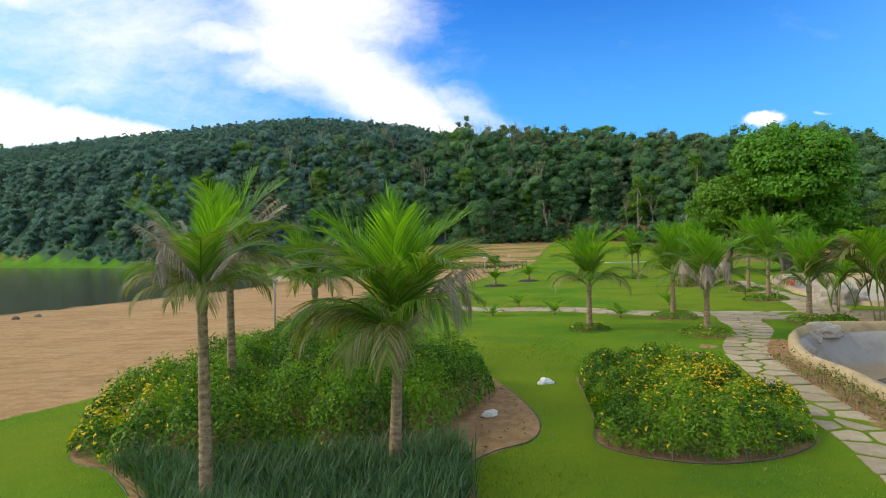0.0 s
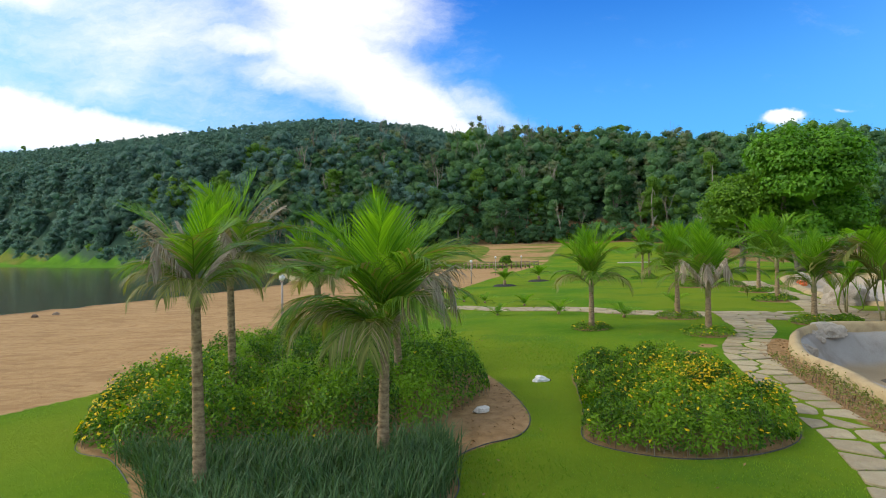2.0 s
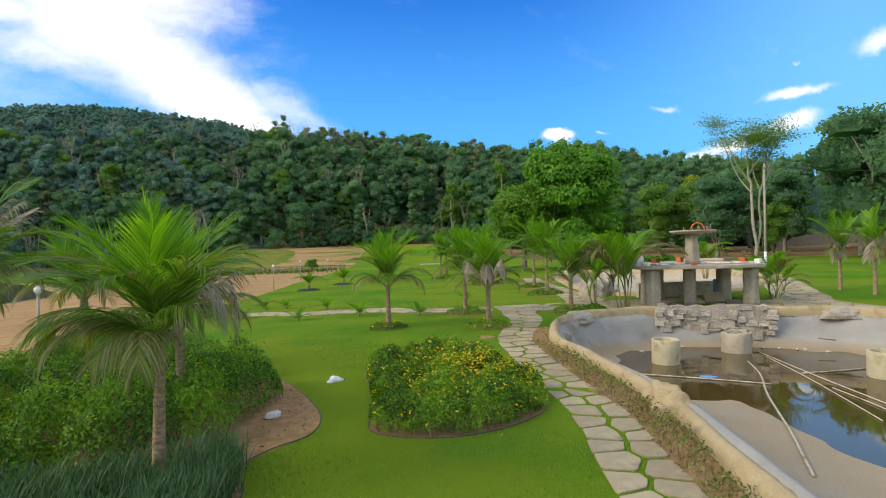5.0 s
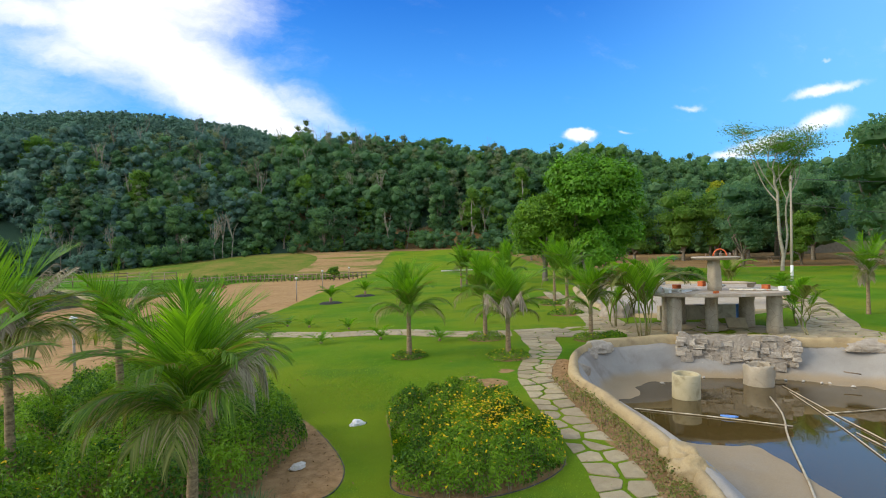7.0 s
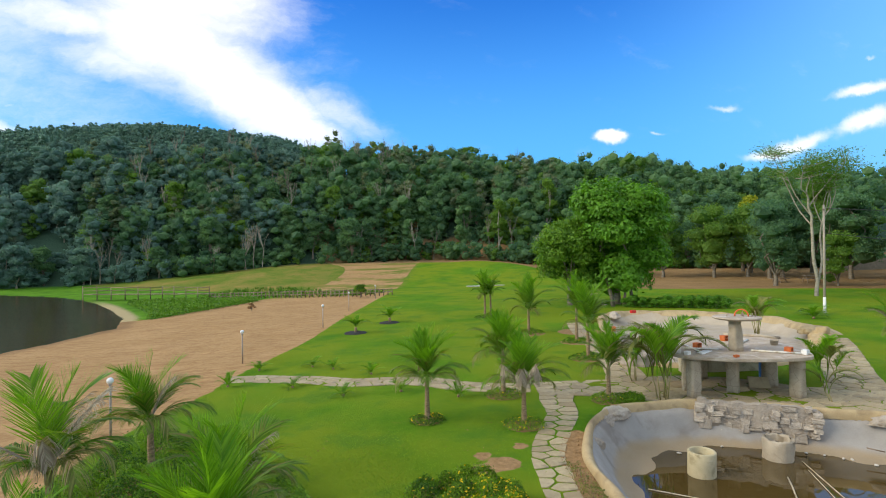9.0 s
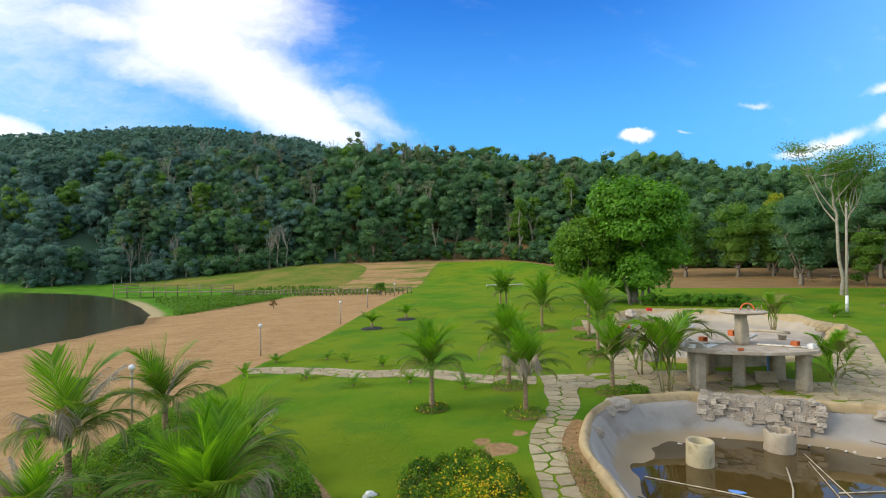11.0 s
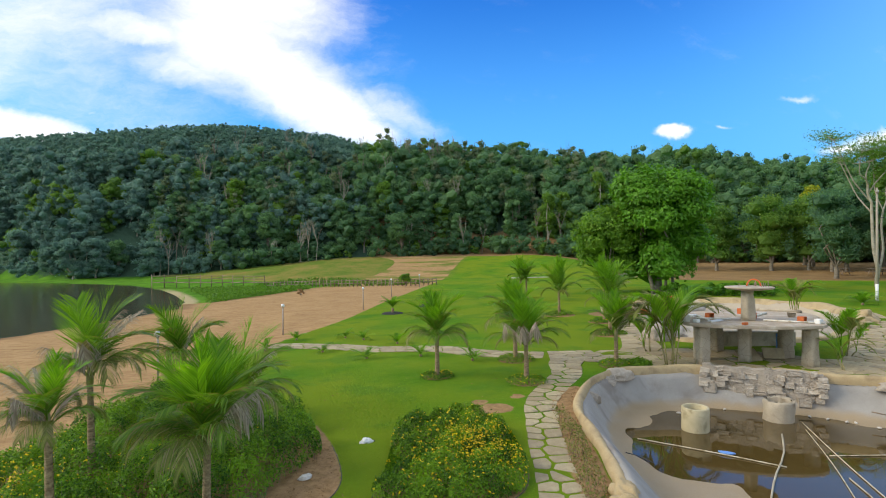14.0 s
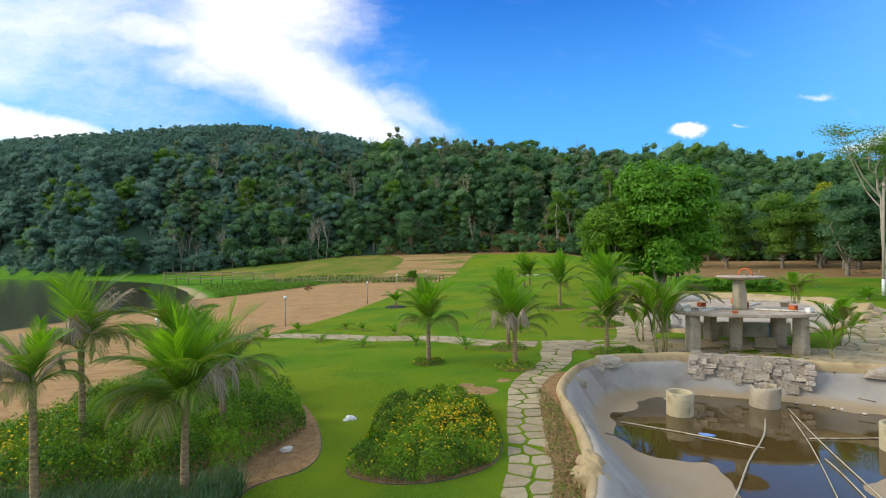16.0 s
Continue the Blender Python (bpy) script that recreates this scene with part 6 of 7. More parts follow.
# tall pale half-bare tree by the pole
def half_bare_tree(x, y, seed, h, label):
    rng = np.random.RandomState(seed)
    root = thing("pale_tree", x, y, gz(x, y), label, "tree")
    for k, (bx, pts, r0, spread) in enumerate((
            (0.0, [(0, 0, -0.2), (0.12, 0, 0.14), (-0.18, 0.1, 0.32), (-0.22, 0.1, 0.5), (-0.62, 0, 0.66)], 0.16, 3.2),
            (0.25, [(0, 0, 0.10), (0.5, 0.1, 0.22), (0.62, 0.2, 0.40), (0.75, 0.1, 0.52), (1.6, 0, 0.62)], 0.10, 2.3))):
        a = spline([(bx + px, py, pz * h if pz > 0 else pz) for px, py, pz in pts], 12)
        a[1:-1] += rng.normal(size=(10, 3)) * [0.05, 0.05, 0]
        pieces = [tube(a, np.linspace(r0, r0 * 0.55, 12), 10, False)]
        tips = []
        for j in range(5):
            ang = 6.283 * (j + rng.uniform(0, 0.6)) / 5
            d = np.array([math.cos(ang) * spread, math.sin(ang) * spread * 0.8, 0]) * rng.uniform(0.45, 1.05)
            e = a[-1] + d + [0, 0, h * rng.uniform(0.16, 0.30)]
            st = a[rng.randint(8, 12)]
            m = st + (e - st) * 0.5 + [0, 0, -0.25] + rng.normal(size=3) * 0.25
            limb = spline([st, st + (m - st) * 0.5 + rng.normal(size=3) * 0.12, m, e], 9)
            pieces.append(tube(limb, np.linspace(r0 * 0.42, 0.025, 9), 7, False))
            for q in range(9):
                o = limb[rng.randint(5, 9)]
                t = o + rng.normal(size=3) * [0.85, 0.85, 0.22] + [0, 0, 0.5]
                pieces.append(tube([o, (o + t) / 2 + rng.normal(size=3) * 0.08, t], [0.035, 0.024, 0.01], 5, False))
                tips += [t, (o + t) / 2 + [0, 0, 0.1]]
        part("trunk", np_mesh("trunk", *join(pieces), M["paleBark"], True), root, "pale forked trunk")
        tips = np.array(tips)
        c = np.repeat(tips, 64, 0) + rng.normal(size=(len(tips) * 64, 3)) * [0.48, 0.48, 0.12]
        v, f = leaves(c, np.tile([0, 0, 1.0], (len(c), 1)), 0.10, rng, 0.9)
        part("crown", np_mesh("crown", v, f, M["wood_b"]), root, "thin flat sprays of leaves")


half_bare_tree(42.3, 37.0, 4, 12.6, "tall pale tree with bare forked limbs and thin leaves")

KINDS = [tree_meshes(20 + k, h, w, lf, nb, per, M[mt], M[bk], low) for k, (h, w, lf, nb, per, mt, bk, low) in enumerate([
    (12.0, 7.0, 0.27, 24, 210, "wood_a", "greyBark", 0.14), (14.0, 6.5, 0.27, 24, 210, "wood_a", "greyBark", 0.2), (9.5, 6.5, 0.25, 20, 210, "wood_b", "greyBark", 0.10),
    (15.5, 6.0, 0.26, 20, 190, "wood_b", "paleBark", 0.34), (11.0, 8.0, 0.27, 26, 210, "wood_a", "greyBark", 0.10), (7.5, 5.4, 0.24, 16, 200, "wood_b", "greyBark", 0.08),
    (11.0, 8.0, 0.27, 26, 210, "wood_haze", "greyBark", 0.08), (9.0, 6.5, 0.25, 20, 210, "wood_haze", "paleBark", 0.12)])]
LABELS = ["dark green forest tree at the wood's edge", "tall forest tree with a pale bare lower trunk", "light green bushy tree at the wood's edge", "slender tall tree with pale trunk and thin crown", "spreading dark green tree at the wood's edge", "low light green tree at the wood's edge", "broad tree tinted haze-blue at the foot of the hill", "tree tinted haze-blue with pale trunk at the hill's foot"]
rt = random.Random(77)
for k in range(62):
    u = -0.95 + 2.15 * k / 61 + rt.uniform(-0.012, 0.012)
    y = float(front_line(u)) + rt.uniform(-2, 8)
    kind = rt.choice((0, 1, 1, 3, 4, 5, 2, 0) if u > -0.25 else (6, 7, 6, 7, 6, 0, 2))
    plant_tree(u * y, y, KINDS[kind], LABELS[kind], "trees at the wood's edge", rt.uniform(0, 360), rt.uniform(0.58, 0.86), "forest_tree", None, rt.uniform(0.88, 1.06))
NEAR_KINDS = [tree_meshes(120 + k, h, w, lf, nb, per, M[mt], M["greyBark"], low) for k, (h, w, lf, nb, per, mt, low) in enumerate([
    (12.0, 8.0, 0.2, 22, 260, "wood_a", 0.2), (14.0, 7.5, 0.2, 22, 260, "wood_a", 0.26), (9.5, 7.5, 0.18, 18, 260, "wood_b", 0.16), (15.5, 7.0, 0.2, 20, 250, "wood_b", 0.32), (11.0, 9.0, 0.2, 24, 260, "wood_a", 0.16), (7.5, 6.0, 0.18, 16, 260, "wood_b", 0.12)])]
# nearer trees on the far side of the dirt ground and to the right
FAR_SIDE = [(58, 58, 0, 0.9), (64, 52, 4, 1.0), (53, 62, 2, 1.1), (70, 46, 1, 0.75), (48, 66, 2, 1.0), (62, 67, 4, 0.95), (74, 52, 0, 0.9), (42, 70, 2, 0.75), (36, 74, 4, 0.62), (67, 60, 3, 0.9), (62, 40, 4, 1.05), (60, 33, 0, 1.25), (66, 36, 4, 1.3)]
RIGHT_SIDE = [(72, 40, 1, 1.2), (56, 28, 2, 1.1), (64, 25, 4, 1.4), (76, 30, 0, 1.5), (55, 46, 5, 0.8), (50, 49, 0, 0.8), (80, 44, 4, 1.2), (53, 34.5, 4, 1.3), (58, 38.5, 1, 1.1), (62, 43.5, 3, 1.08), (51, 28, 4, 1.2), (57, 31, 0, 1.2), (57.0, 60.5, 2, 1.08), (59.5, 57.5, 4, 0.95)]
for x, y, kind, s in FAR_SIDE + RIGHT_SIDE:
    plant_tree(x, y, NEAR_KINDS[kind], LABELS[kind].replace("at the wood's edge", "beyond the bare ground"), "trees beyond the bare ground", rt.uniform(0, 360), s, "forest_tree")
YELLOW = tree_meshes(41, 12.4, 4.2, 0.18, 7, 200, M["yellowLeaf"], M["greyBark"], 0.7)
plant_tree(61.0, 64.5, YELLOW, "small tree in yellow blossom among the woods", name="blossom_tree", scale=1.0)


def tree_template(seed, h, w, leaf, n, lumps=10, low=0.12):
    rng = np.random.RandomState(seed)
    small = 1.0 if lumps > 4 else 1.25
    blobs = []
    for k in range(lumps):
        q = low + (0.88 - low) * (k + rng.uniform(0, 1)) / lumps
        wide = 0.36 * math.sin(math.pi * (0.25 + 0.62 * q))
        blobs.append((rng.uniform(-wide, wide) * w, rng.uniform(-wide, wide) * w, h * q, w * rng.uniform(0.15, 0.27) * small))
    c, nn = crown_points(rng, blobs, n // lumps, 0.2)
    return join([leaves(c, nn, leaf, rng, 0.85, 0.0, 1.8, True)] + inner_mass(blobs, 0.74))


def woods(name, places, templates, mat, label, seed):
    rng = np.random.RandomState(seed)
    P, tints = [], []
    for x, y, s in places:
        v, f = templates[rng.randint(len(templates))]
        a = rng.uniform(0, 6.28)
        ca, sa = math.cos(a), math.sin(a)
        q = v @ np.array([[ca, sa, 0], [-sa, ca, 0], [0, 0, 1]]) * [s, s, s * rng.uniform(0.9, 1.15)] + [x, y, gz(x, y)]
        P.append((q, f))
        tints.append(np.full(len(q), rng.uniform(-1, 1), np.float32))
    me = np_mesh(name, *join(P), mat)
    me.attributes.new("tint", "FLOAT", "POINT").data.foreach_set("value", np.concatenate(tints))
    return tagged(new(name, me), label, "forest", kind="stuff")


TEMPLATES = [tree_template(60 + k, 10, (6.6, 7.6, 5.6, 8.2, 6.0, 7.0)[k], 0.27, 560, 15) for k in range(6)]
THIN_TREES = [tree_template(66 + k, 11, 4.2, 0.24, 330, 9, 0.35) for k in range(4)]
BUSHES = [tree_template(70 + k, 3.4, 4.2, 0.22, 300, 8) for k in range(3)]
HILL_TREES = [tree_template(80 + k, 5.4, 2.5, 0.30, 44, 3) for k in range(6)]
rw = np.random.RandomState(9)


def scatter(n, u0, u1, d0, d1, s0, s1):
    out = []
    for _ in range(n):
        u = rw.uniform(u0, u1)
        y = float(front_line(u)) + rw.uniform(d0, d1)
        out.append((u * y, y, rw.uniform(s0, s1)))
    return out


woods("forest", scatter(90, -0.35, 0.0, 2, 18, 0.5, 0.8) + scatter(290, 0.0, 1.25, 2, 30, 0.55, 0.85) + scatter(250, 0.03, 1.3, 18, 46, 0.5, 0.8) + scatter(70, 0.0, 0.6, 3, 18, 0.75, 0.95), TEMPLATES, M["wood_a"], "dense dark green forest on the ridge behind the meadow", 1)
woods("light_forest", scatter(30, -0.6, 0.0, 3, 18, 0.45, 0.7) + scatter(80, 0.0, 1.25, 3, 26, 0.45, 0.8), TEMPLATES, M["wood_b"], "lighter green trees scattered through the forest", 2)
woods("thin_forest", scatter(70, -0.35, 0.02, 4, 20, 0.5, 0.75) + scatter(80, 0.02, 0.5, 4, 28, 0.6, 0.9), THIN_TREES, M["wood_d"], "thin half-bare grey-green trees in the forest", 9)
woods("shaded_undergrowth", scatter(120, -1.0, -0.2, -2, 5, 0.5, 1.1), BUSHES, M["wood_haze"], "low bushes tinted haze-blue along the foot of the hill", 8)
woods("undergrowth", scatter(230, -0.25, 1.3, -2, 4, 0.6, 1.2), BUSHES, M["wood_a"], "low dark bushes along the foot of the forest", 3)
woods("light_undergrowth", scatter(70, -1.0, 1.3, -2, 3, 0.4, 0.9), BUSHES, M["wood_b"], "low light green bushes along the foot of the forest", 4)
# the hillside's haze sits in its leaf colour
woods("hill_forest", scatter(330, -1.0, 0.02, 3, 22, 0.48, 0.78), TEMPLATES, M["wood_haze"], "dark mixed forest tinted haze-blue on the lower hillside", 5)
woods("hill_plantation", scatter(8200, -1.05, 0.05, 14, 54, 0.42, 0.70), HILL_TREES, M["wood_haze"], "even tree plantation tinted haze-blue on the hilltop", 6)
woods("far_right_forest", [(rw.uniform(96, 160), rw.uniform(-20, 60), rw.uniform(1.0, 1.6)) for _ in range(150)], TEMPLATES, M["wood_a"], "dense forest closing the dirt ground", 7)
# single trees that stand over the skyline
for k, (u, v, kind) in enumerate([(0.055, 0.216, 3), (0.085, 0.214, 1), (0.115, 0.228, 3), (0.15, 0.212, 1), (0.205, 0.214, 3), (0.235, 0.212, 1), (0.285, 0.219, 0), (0.302, 0.227, 3), (0.475, 0.210, 3), (0.60, 0.211, 4), (0.625, 0.213, 0), (0.655, 0.212, 4), (0.70, 0.208, 1), (-0.66, 0.213, 3), (-0.70, 0.205, 3), (-0.80, 0.203, 3)]):
    y = float(front_line(u)) + (30 if u > 0 else 44)
    x = u * y
    tall = 3.0 + v * y - gz(x, y)
    plant_tree(x, y, KINDS[kind], "tall tree standing over the forest skyline", "trees over the skyline", 50 * k, tall / (12.0, 14.0, 9.5, 15.5, 11.0)[kind], "forest_tree")
# bare pale stems at the forest edge and up the slope
def bare_stem(x, y, h, k, label, group):
    root = thing("bare_stem", x, y, gz(x, y), label, "tree trunk", group)
    lx = rw.uniform(-1.2, 1.2)
    fork = np.array([lx * 0.4, 0, h * rw.uniform(0.35, 0.6)])
    P = [tube([(0, 0, -0.2), (lx * 0.15 + rw.uniform(-.2, .2), 0, fork[2] * 0.5), fork], [0.10, 0.08, 0.06], 6, False)]
    for j in range(rw.randint(3, 7)):
        e = fork + [rw.uniform(-1.3, 1.3), rw.uniform(-0.5, 0.3), (h - fork[2]) * rw.uniform(0.6, 1.0)]
        m = (fork + e) / 2 + rw.normal(size=3) * 0.25
        P.append(tube([fork, m, e], [0.055, 0.04, 0.018], 5, False))
        for q in range(2):
            t = m + (e - m) * rw.uniform(0.1, 0.6)
            P.append(tube([t, t + [rw.uniform(-0.7, 0.7), 0, rw.uniform(0.4, 1.1)]], [0.028, 0.012], 4, False))
    part("trunk", np_mesh("trunk", *join(P), M["paleBark" if k % 3 else "greyBark"], True), root)


for k in range(18):
    u = rw.uniform(-0.35, 0.5)
    y = float(front_line(u)) + rw.uniform(-2.0, 1.0)
    bare_stem(u * y, y, rw.uniform(5, 10), k, "thin pale bare trunk at the wood's edge", "bare trunks at the wood's edge")
for k in range(38):
    u = rw.uniform(-0.3, 0.2)
    y = float(front_line(u)) + rw.uniform(5, 24)
    bare_stem(u * y, y, rw.uniform(8, 11.5), k, "grey leafless tree on the wooded slope", "leafless trees on the slope")
y = float(front_line(0.392)) + 29
bare_stem(0.392 * y, y, 3.0 + 0.224 * y - gz(0.392 * y, y), 0, "leafless tree standing over the skyline", "leafless trees on the slope")

bed("reed_bed", [(-12.4, 48.5), (-8.8, 54.0), (-5.2, 60.5), (-5.5, 63.5), (-9.5, 65.5), (-16.5, 68.0), (-19.5, 66.5), (-16.6, 59.8), (-13.6, 52.5)], 12000, 0.42, 0.13, M["reed"], "dense bright green reeds and grass on the lake bank", 51, 0, lump=0.5, freq=0.9)
tufts("meadow_grass", [(5.5, 61.5), (9, 66), (0, 74), (-8, 78), (-14, 74), (-10, 68.5), (-2.7, 64.6)], 700, 0.42, M["reed"], "rough yellow-green grass behind the pole fence", 52, 0.03, 0.6, 6)
BUSH_A = tree_meshes(91, 1.1, 1.5, 0.06, 10, 160, M["shrub"], M["greyBark"], 0.2, 0.03)
DRY_BUSH = tree_meshes(93, 1.0, 1.3, 0.05, 9, 60, M["litter"], M["greyBark"], 0.25, 0.03)
HEDGE = tree_meshes(92, 1.25, 1.9, 0.08, 10, 200, M["mango"], M["greyBark"], 0.15, 0.04)
for k, t in enumerate(np.linspace(0, 1, 13)):
    x, y = 23.8 + 5.4 * t, 36.2 - 4.0 * t
    plant_tree(x, y, HEDGE, "clipped dark green hedge bush behind the basin", "hedge behind the basin", 50 * k, rt.uniform(0.55, 0.75), "hedge_bush")
plant_tree(-4.6, 49.6, DRY_BUSH, "small lone shrub growing out of the beach sand", name="beach_shrub", scale=0.75)
plant_tree(5.6, 58.6, BUSH_A, "dark shrub beside the pole fence", name="fence_shrub", scale=1.3)
for x, y, s in [(29.5, 25.5, 1.0), (30.6, 26.6, 1.1)]:
    rosette("lawn_shrub", x, y, 10, 0.75, int(x * 10), "leafy palm shrub on the far lawn", "palm shrubs on the far lawn")
for k, (x, y) in enumerate([(-17.3, 22.3), (-17.0, 23.1)]):
    put_boulder(x, y, gz(x, y) - 0.04, (0.13, 0.09, 0.09), M["wood"], 110 + k, "brown stone lying on the beach sand", 30 * k, "stones on the beach")


# ---- bare ground beyond the lawn ----
def picnic_table(x, y, turn):
    root = thing("picnic_table", x, y, gz(x, y), "weathered wooden picnic table on the bare ground", "table", "picnic tables", turn=turn)
    for k in range(4):
        part("board", box_mesh("board", (1.8, 0.17, 0.04), M["wood"], 0.004), root, "", pose(0, -0.28 + 0.185 * k, 0.74))
    for s in (-0.7, 0.7):
        part("seat_board", box_mesh("seat_board", (1.8, 0.26, 0.04), M["wood"], 0.004), root, "", pose(0, s, 0.44))
    for sx in (-0.7, 0.7):
        for sy in (-1, 1):
            part("leg", box_mesh("leg", (0.07, 0.07, 0.85), M["wood"], 0.004), root, "", pose(sx, sy * 0.32, 0.38, sy * 22, 0, 0))
        part("crossbar", box_mesh("crossbar", (0.06, 1.5, 0.07), M["wood"], 0.004), root, "", pose(sx, 0, 0.4))


picnic_table(54.5, 53.0, 20)
picnic_table(57.5, 51.5, -15)
for x0, y0 in ((63, 78), (67, 76)):
    root = thing("pole_rack", x0, y0, gz(x0, y0), "stacked grey wooden rails between posts", "fence", "pole racks")
    for k in range(4):
        part("rail", tube_mesh("rail", [(-2.2, 0, 0.4 + 0.4 * k), (2.2, 0, 0.42 + 0.4 * k)], 0.07, M["wood"], 6), root)
    for sx in (-1.9, 0, 1.9):
        part("post", tube_mesh("post", [(sx, 0, -0.1), (sx, 0, 2.0)], 0.09, M["wood"], 6), root)
tagged(new("far_wall", prism("far_wall", [(70, 60.5), (86, 58.5), (86.1, 58.8), (70.1, 60.8)], gz(78, 59) - 0.3, gz(78, 59) + 1.6, M["pole"], 0.0)), "long pale rendered wall beyond the bare ground", "wall", kind="structure")
thing("white_pad", 22.5, 67, gz(22, 67) - 0.02, "flat white concrete pad on the far lawn", "concrete pad", me=box_mesh("white_pad", (5.0, 0.7, 0.12), M["paleRock"], 0.01, Matrix.Translation((0, 0, 0.06))))
thing("red_seat", 21.0, 31.0, gz(21, 31) + 0.25, "small red plastic seat by the dry basin", "seat", me=box_mesh("red_seat", (0.34, 0.26, 0.2), M["red"], 0.04, Matrix.Translation((0, 0, 0.1))))
put_boulder(16.7, 26.3, gz(16.7, 26.3), (0.3, 0.2, 0.2), M["orange"], 120, "orange clay lump on the basin's lip", 20, name="clay_lump", category="clay")


# ---- lawn blades near the camera ----
def lawn_blades():
    rng = np.random.RandomState(61)
    n = 150000
    y = 0.6 + 14 * rng.uniform(0, 1, n) ** 1.2
    x = rng.uniform(-7.2, 6.8, n)
    keep = np.ones(n, bool)
    for poly in (BED1, BED2, STRIP, POOL):
        keep &= sdf(x, y, spline(poly, 80, True)) > (0.22 if poly is POOL else 0.02)
    keep &= sdf(x, y, spline(SAND, 200, True)) > 0.1
    for cx, cy, r in SOIL_SPOTS:
        keep &= np.hypot(x - cx, y - cy) > r
    keep &= rng.uniform(0, 1, n) < smooth01((14.6 - y) / 7) * smooth01((x + 7.2) / 2) * smooth01((6.8 - x) / 1.5)
    x, y = x[keep], y[keep]
    n = len(x)
    a = rng.uniform(0, 6.28, n)
    h = rng.uniform(0.006, 0.024, n)
    w = 0.0035 + 0.0004 * y
    b = np.column_stack([x, y, ground_z(x, y) - 0.01])
    d = np.column_stack([np.cos(a) * w, np.sin(a) * w, np.zeros(n)])
    t = b + np.column_stack([rng.normal(size=n) * 0.015, rng.normal(size=n) * 0.015, h + 0.012])
    v = np.stack([b - d, b + d, t], 1).reshape(-1, 3)
    tagged(new("lawn_blades", np_mesh("lawn_blades", v, np.arange(3 * n).reshape(n, 3), M["grass"])), "short mown grass blades of the lawn", "grass", kind="stuff")


lawn_blades()


# ---- flagstone paths ----
def half_plane(poly, p, n):
    """The part of a convex polygon on the side of p away from n."""
    out = []
    for k in range(len(poly)):
        a, b = poly[k], poly[(k + 1) % len(poly)]
        da, db = (a[0] - p[0]) * n[0] + (a[1] - p[1]) * n[1], (b[0] - p[0]) * n[0] + (b[1] - p[1]) * n[1]
        if da <= 0:
            out.append(a)
        if (da < 0) != (db < 0):
            t = da / (da - db)
            out.append((a[0] + (b[0] - a[0]) * t, a[1] + (b[1] - a[1]) * t))
    return out


def cells(L, W, size, rng):
    """Irregular stones filling a strip 0..L by -W/2..W/2."""
    rows = max(2, round(W / size + 0.2))
    cols = max(2, round(L / (size * 1.15)))
    pts = []
    for i in range(cols):
        for j in range(rows):
            pts.append(((i + 0.5 + (0.25 if j % 2 else -0.25) + rng.uniform(-0.42, 0.42)) * L / cols, -W / 2 + (j + 0.5 + rng.uniform(-0.36, 0.36)) * W / rows))
    pts = [p for p in pts if 0 < p[0] < L]
    ext = pts + [(x, -W - y) for x, y in pts] + [(x, W - y) for x, y in pts] + [(-x, y) for x, y in pts if x < 2 * size] + [(2 * L - x, y) for x, y in pts if x > L - 2 * size]
    E = np.array(ext)
    out = []
    for p in pts:
        d = np.hypot(E[:, 0] - p[0], E[:, 1] - p[1])
        poly = [(p[0] - 2, p[1] - 2), (p[0] + 2, p[1] - 2), (p[0] + 2, p[1] + 2), (p[0] - 2, p[1] + 2)]
        for k in np.argsort(d)[1:22]:
            q = ext[k]
            poly = half_plane(poly, ((p[0] + q[0]) / 2, (p[1] + q[1]) / 2), (q[0] - p[0], q[1] - p[1]))
        out.append((p, poly))
    return out


def flag_mesh(poly, c, joint, thick, rng):
    """One stone: shrunk, its corners rounded, with a chamfered top edge."""
    q = np.array(poly) - c
    r = np.linalg.norm(q, axis=1)
    q = q * np.clip((r - joint) / (r + 1e-9), 0.3, 1)[:, None]
    m = []
    n = len(q)
    for k in range(n):
        a, b, d = q[k - 1], q[k], q[(k + 1) % n]
        m += [b * 0.9 + a * 0.1 if np.linalg.norm(a - b) > 0.08 else (a + b) / 2, b * 0.9 + d * 0.1 if np.linalg.norm(d - b) > 0.08 else (b + d) / 2]
    q = np.array(m) * (1 + rng.uniform(-0.03, 0.03, (len(m), 1)))
    k = len(q)
    tilt = rng.uniform(-0.012, 0.012, 2)
    top = thick * rng.uniform(0.85, 1.2)
    lo = np.column_stack([q, np.full(k, -0.03)])
    mid = np.column_stack([q, top - 0.006 + q @ tilt])
    hi = np.column_stack([q * 0.975, top + q @ tilt])
    verts = np.vstack([lo, mid, hi])
    faces = []
    for a in range(k):
        b = (a + 1) % k
        faces += [(a, b, k + b, k + a), (k + a, k + b, 2 * k + b, 2 * k + a)]
    faces.append(tuple(range(2 * k, 3 * k)))
    return verts, faces


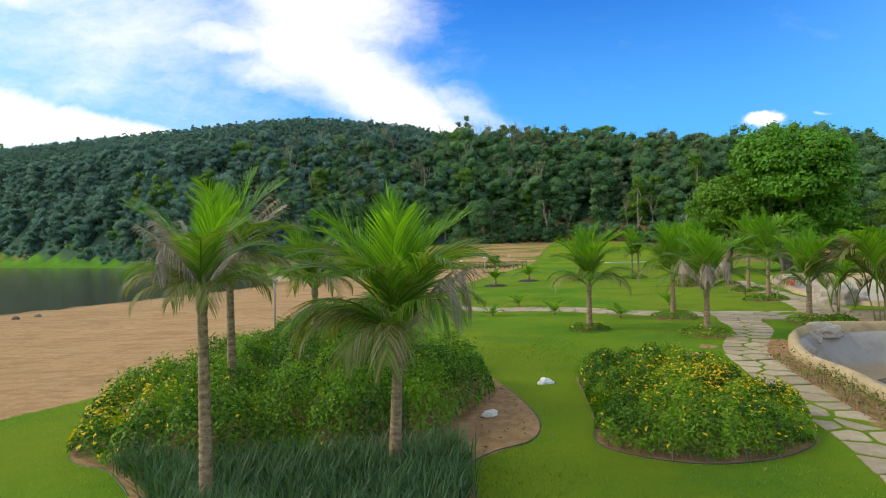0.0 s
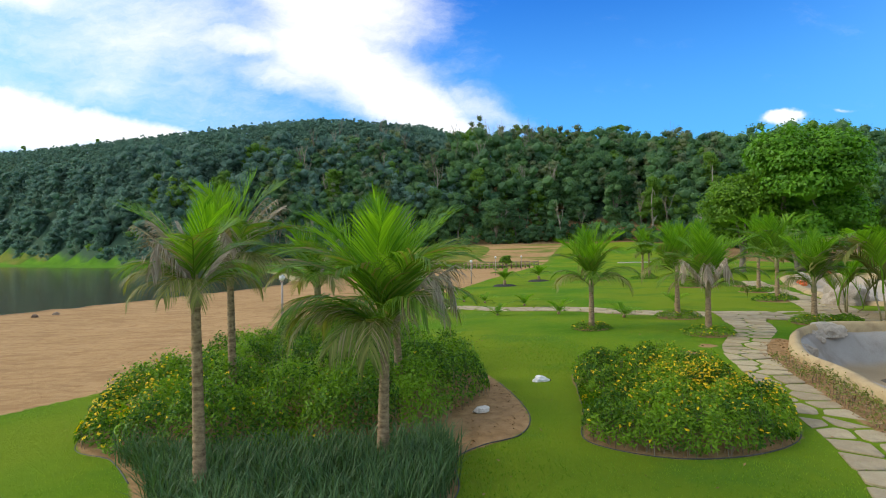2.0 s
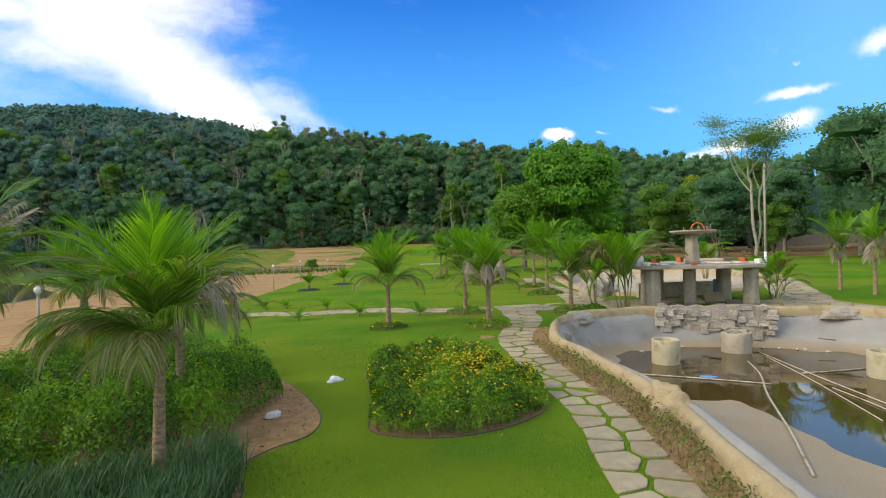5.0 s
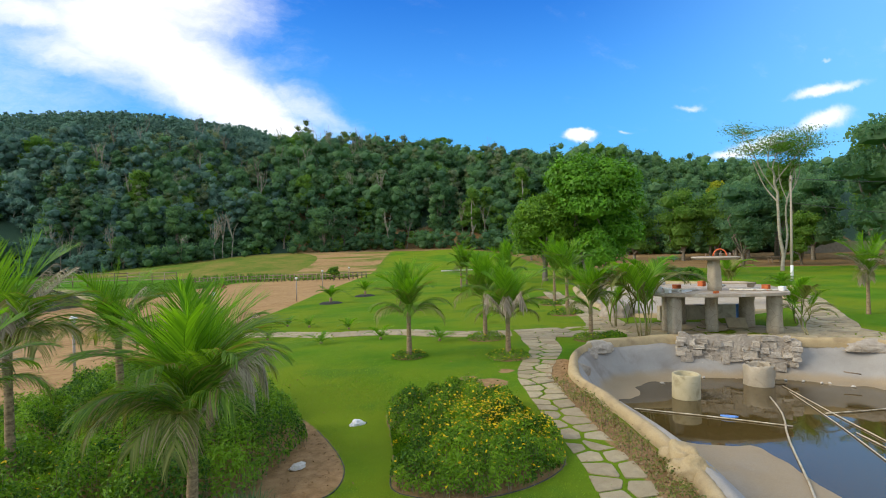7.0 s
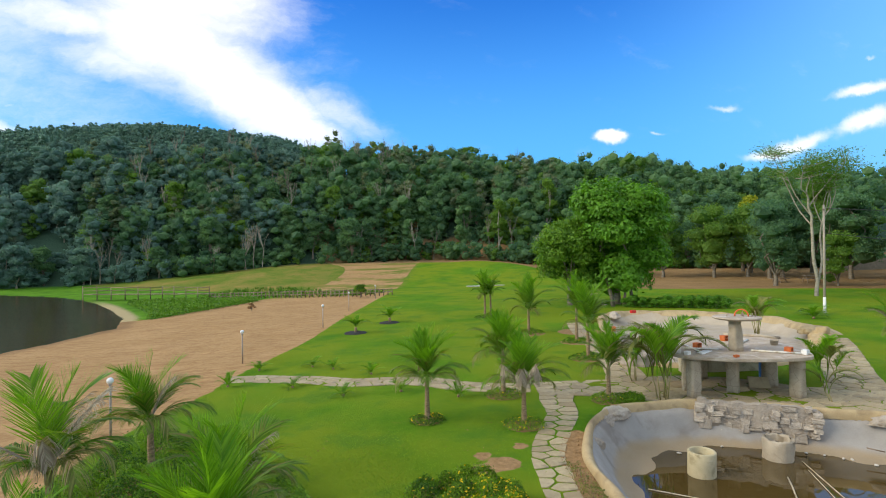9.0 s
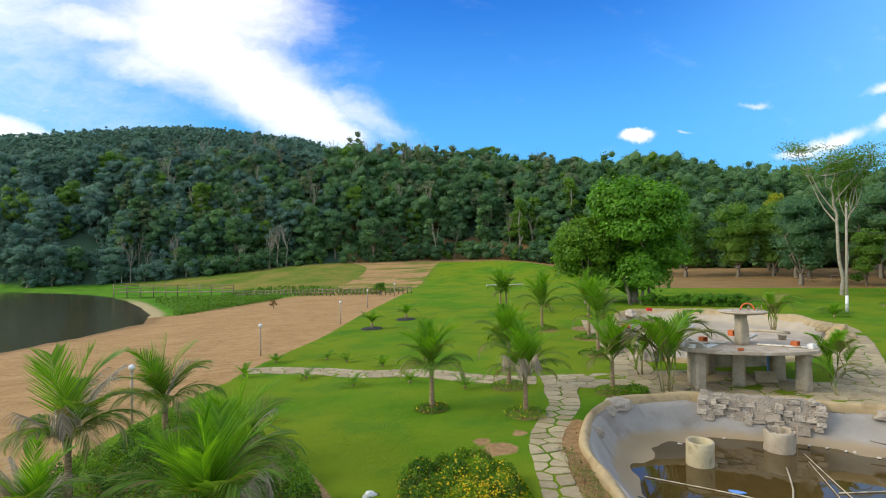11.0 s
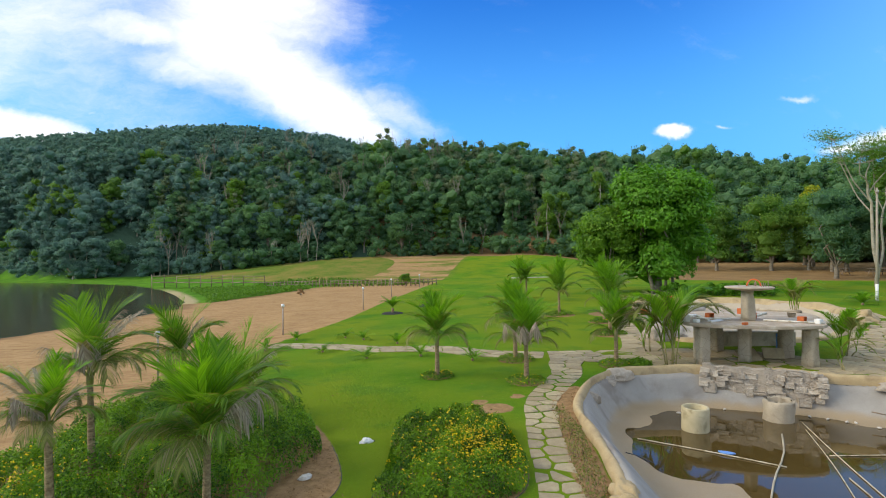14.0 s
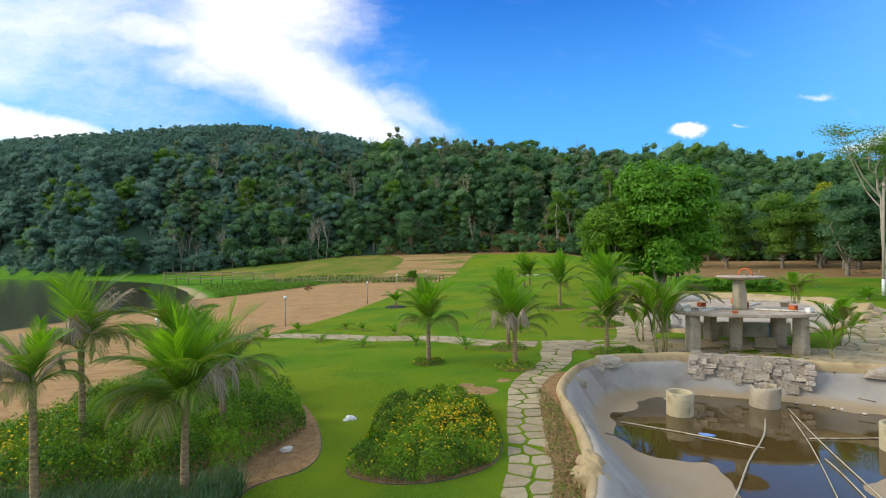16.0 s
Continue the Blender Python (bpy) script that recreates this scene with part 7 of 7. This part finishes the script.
def stone_path(name, line, widths, size, label, seed, joint=0.03, thick=0.016, limit=300):
    rng = np.random.RandomState(seed)
    p = spline(line, 300)
    s = np.concatenate([[0], np.cumsum(np.linalg.norm(np.diff(p, axis=0), axis=1))])
    L = s[-1]
    t = np.gradient(p, axis=0)
    t /= np.linalg.norm(t, axis=1, keepdims=True)
    nrm = np.column_stack([-t[:, 1], t[:, 0]])
    ws, wv = np.linspace(0, L, len(widths)), np.asarray(widths, float)
    W = wv.mean()

    def to_world(a, b):
        x, y = np.interp(a, s, p[:, 0]), np.interp(a, s, p[:, 1])
        k = np.interp(a, ws, wv) / W
        return x + np.interp(a, s, nrm[:, 0]) * b * k, y + np.interp(a, s, nrm[:, 1]) * b * k
    root = tagged(new(name), label, "path", kind="structure")
    count = 0
    for c, poly in cells(L, W, size, rng):
        wp = np.array([to_world(a, b) for a, b in poly])
        wc = np.array(to_world(*c))
        if min(sdf(wc[0:1], wc[1:2], spline(q, 80, True))[0] for q in (POOL, POOL2)) < 0.25 or count >= limit:
            continue
        v, f = flag_mesh(wp, wc, joint, thick, rng)
        me = bpy.data.meshes.new("flagstone")
        me.from_pydata([tuple(q) for q in v], [], f)
        me.materials.append(M["flag"])
        part("flagstone", me, root, "", pose(wc[0], wc[1], gz(*wc)))
        count += 1


stone_path("path_crossing", [(-2.6, 21.35), (-1.6, 21.2), (-0.5, 20.65), (0.7, 20.0), (1.9, 19.05), (3.5, 18.65), (4.6, 18.05), (5.55, 16.95), (6.6, 16.3), (7.6, 15.9)], (1.15, 1.2, 1.3, 1.25, 1.2), 0.45, "pale irregular flagstones set in grass across the lawn", 1)
stone_path("path_main", [(8.25, 15.2), (7.75, 14.3), (7.32, 12.95), (6.55, 11.75), (5.78, 10.5), (5.31, 9.0), (4.97, 7.6), (4.69, 6.3), (4.36, 5.1), (3.98, 4.2), (3.73, 3.5), (3.35, 2.6), (2.9, 1.5), (2.3, 0.2)], (1.15, 0.92, 0.82, 0.74, 0.72, 0.74, 0.80, 0.84), 0.37, "pale irregular flagstones with grass joints along the pool", 2, 0.034)
stone_path("path_terrace", [(7.7, 15.75), (9.2, 15.35), (10.6, 14.75), (12.2, 14.2), (13.8, 13.35), (15.2, 12.3), (16.2, 12.0)], (1.6, 2.0, 2.8, 3.8, 3.8, 2.6, 1.8), 0.55, "pale irregular flagstones round the stone bar", 3, 0.024)
stone_path("path_poolside", [(13.3, 12.35), (14.6, 11.75), (15.9, 11.3), (17.2, 10.9)], (1.0, 1.6, 2.2, 2.4), 0.5, "pale irregular flagstones between the bar and the pool", 6, 0.024)
stone_path("path_right", [(16.0, 12.0), (17.4, 12.9), (19.0, 14.5), (21.0, 16.5), (23.2, 18.7), (25.6, 21.4), (27.0, 23.8)], (1.7, 1.6, 1.6, 1.5, 1.4), 0.55, "pale irregular flagstones curving past the dry basin", 4)
stone_path("path_left", [(11.0, 15.6), (11.7, 17.0), (12.4, 18.8), (13.3, 21.4), (14.2, 24.2), (15.2, 27.2), (16.4, 30.2)], (1.5, 1.2, 1.0, 1.0, 1.0), 0.5, "pale irregular flagstones along the dry basin", 5)
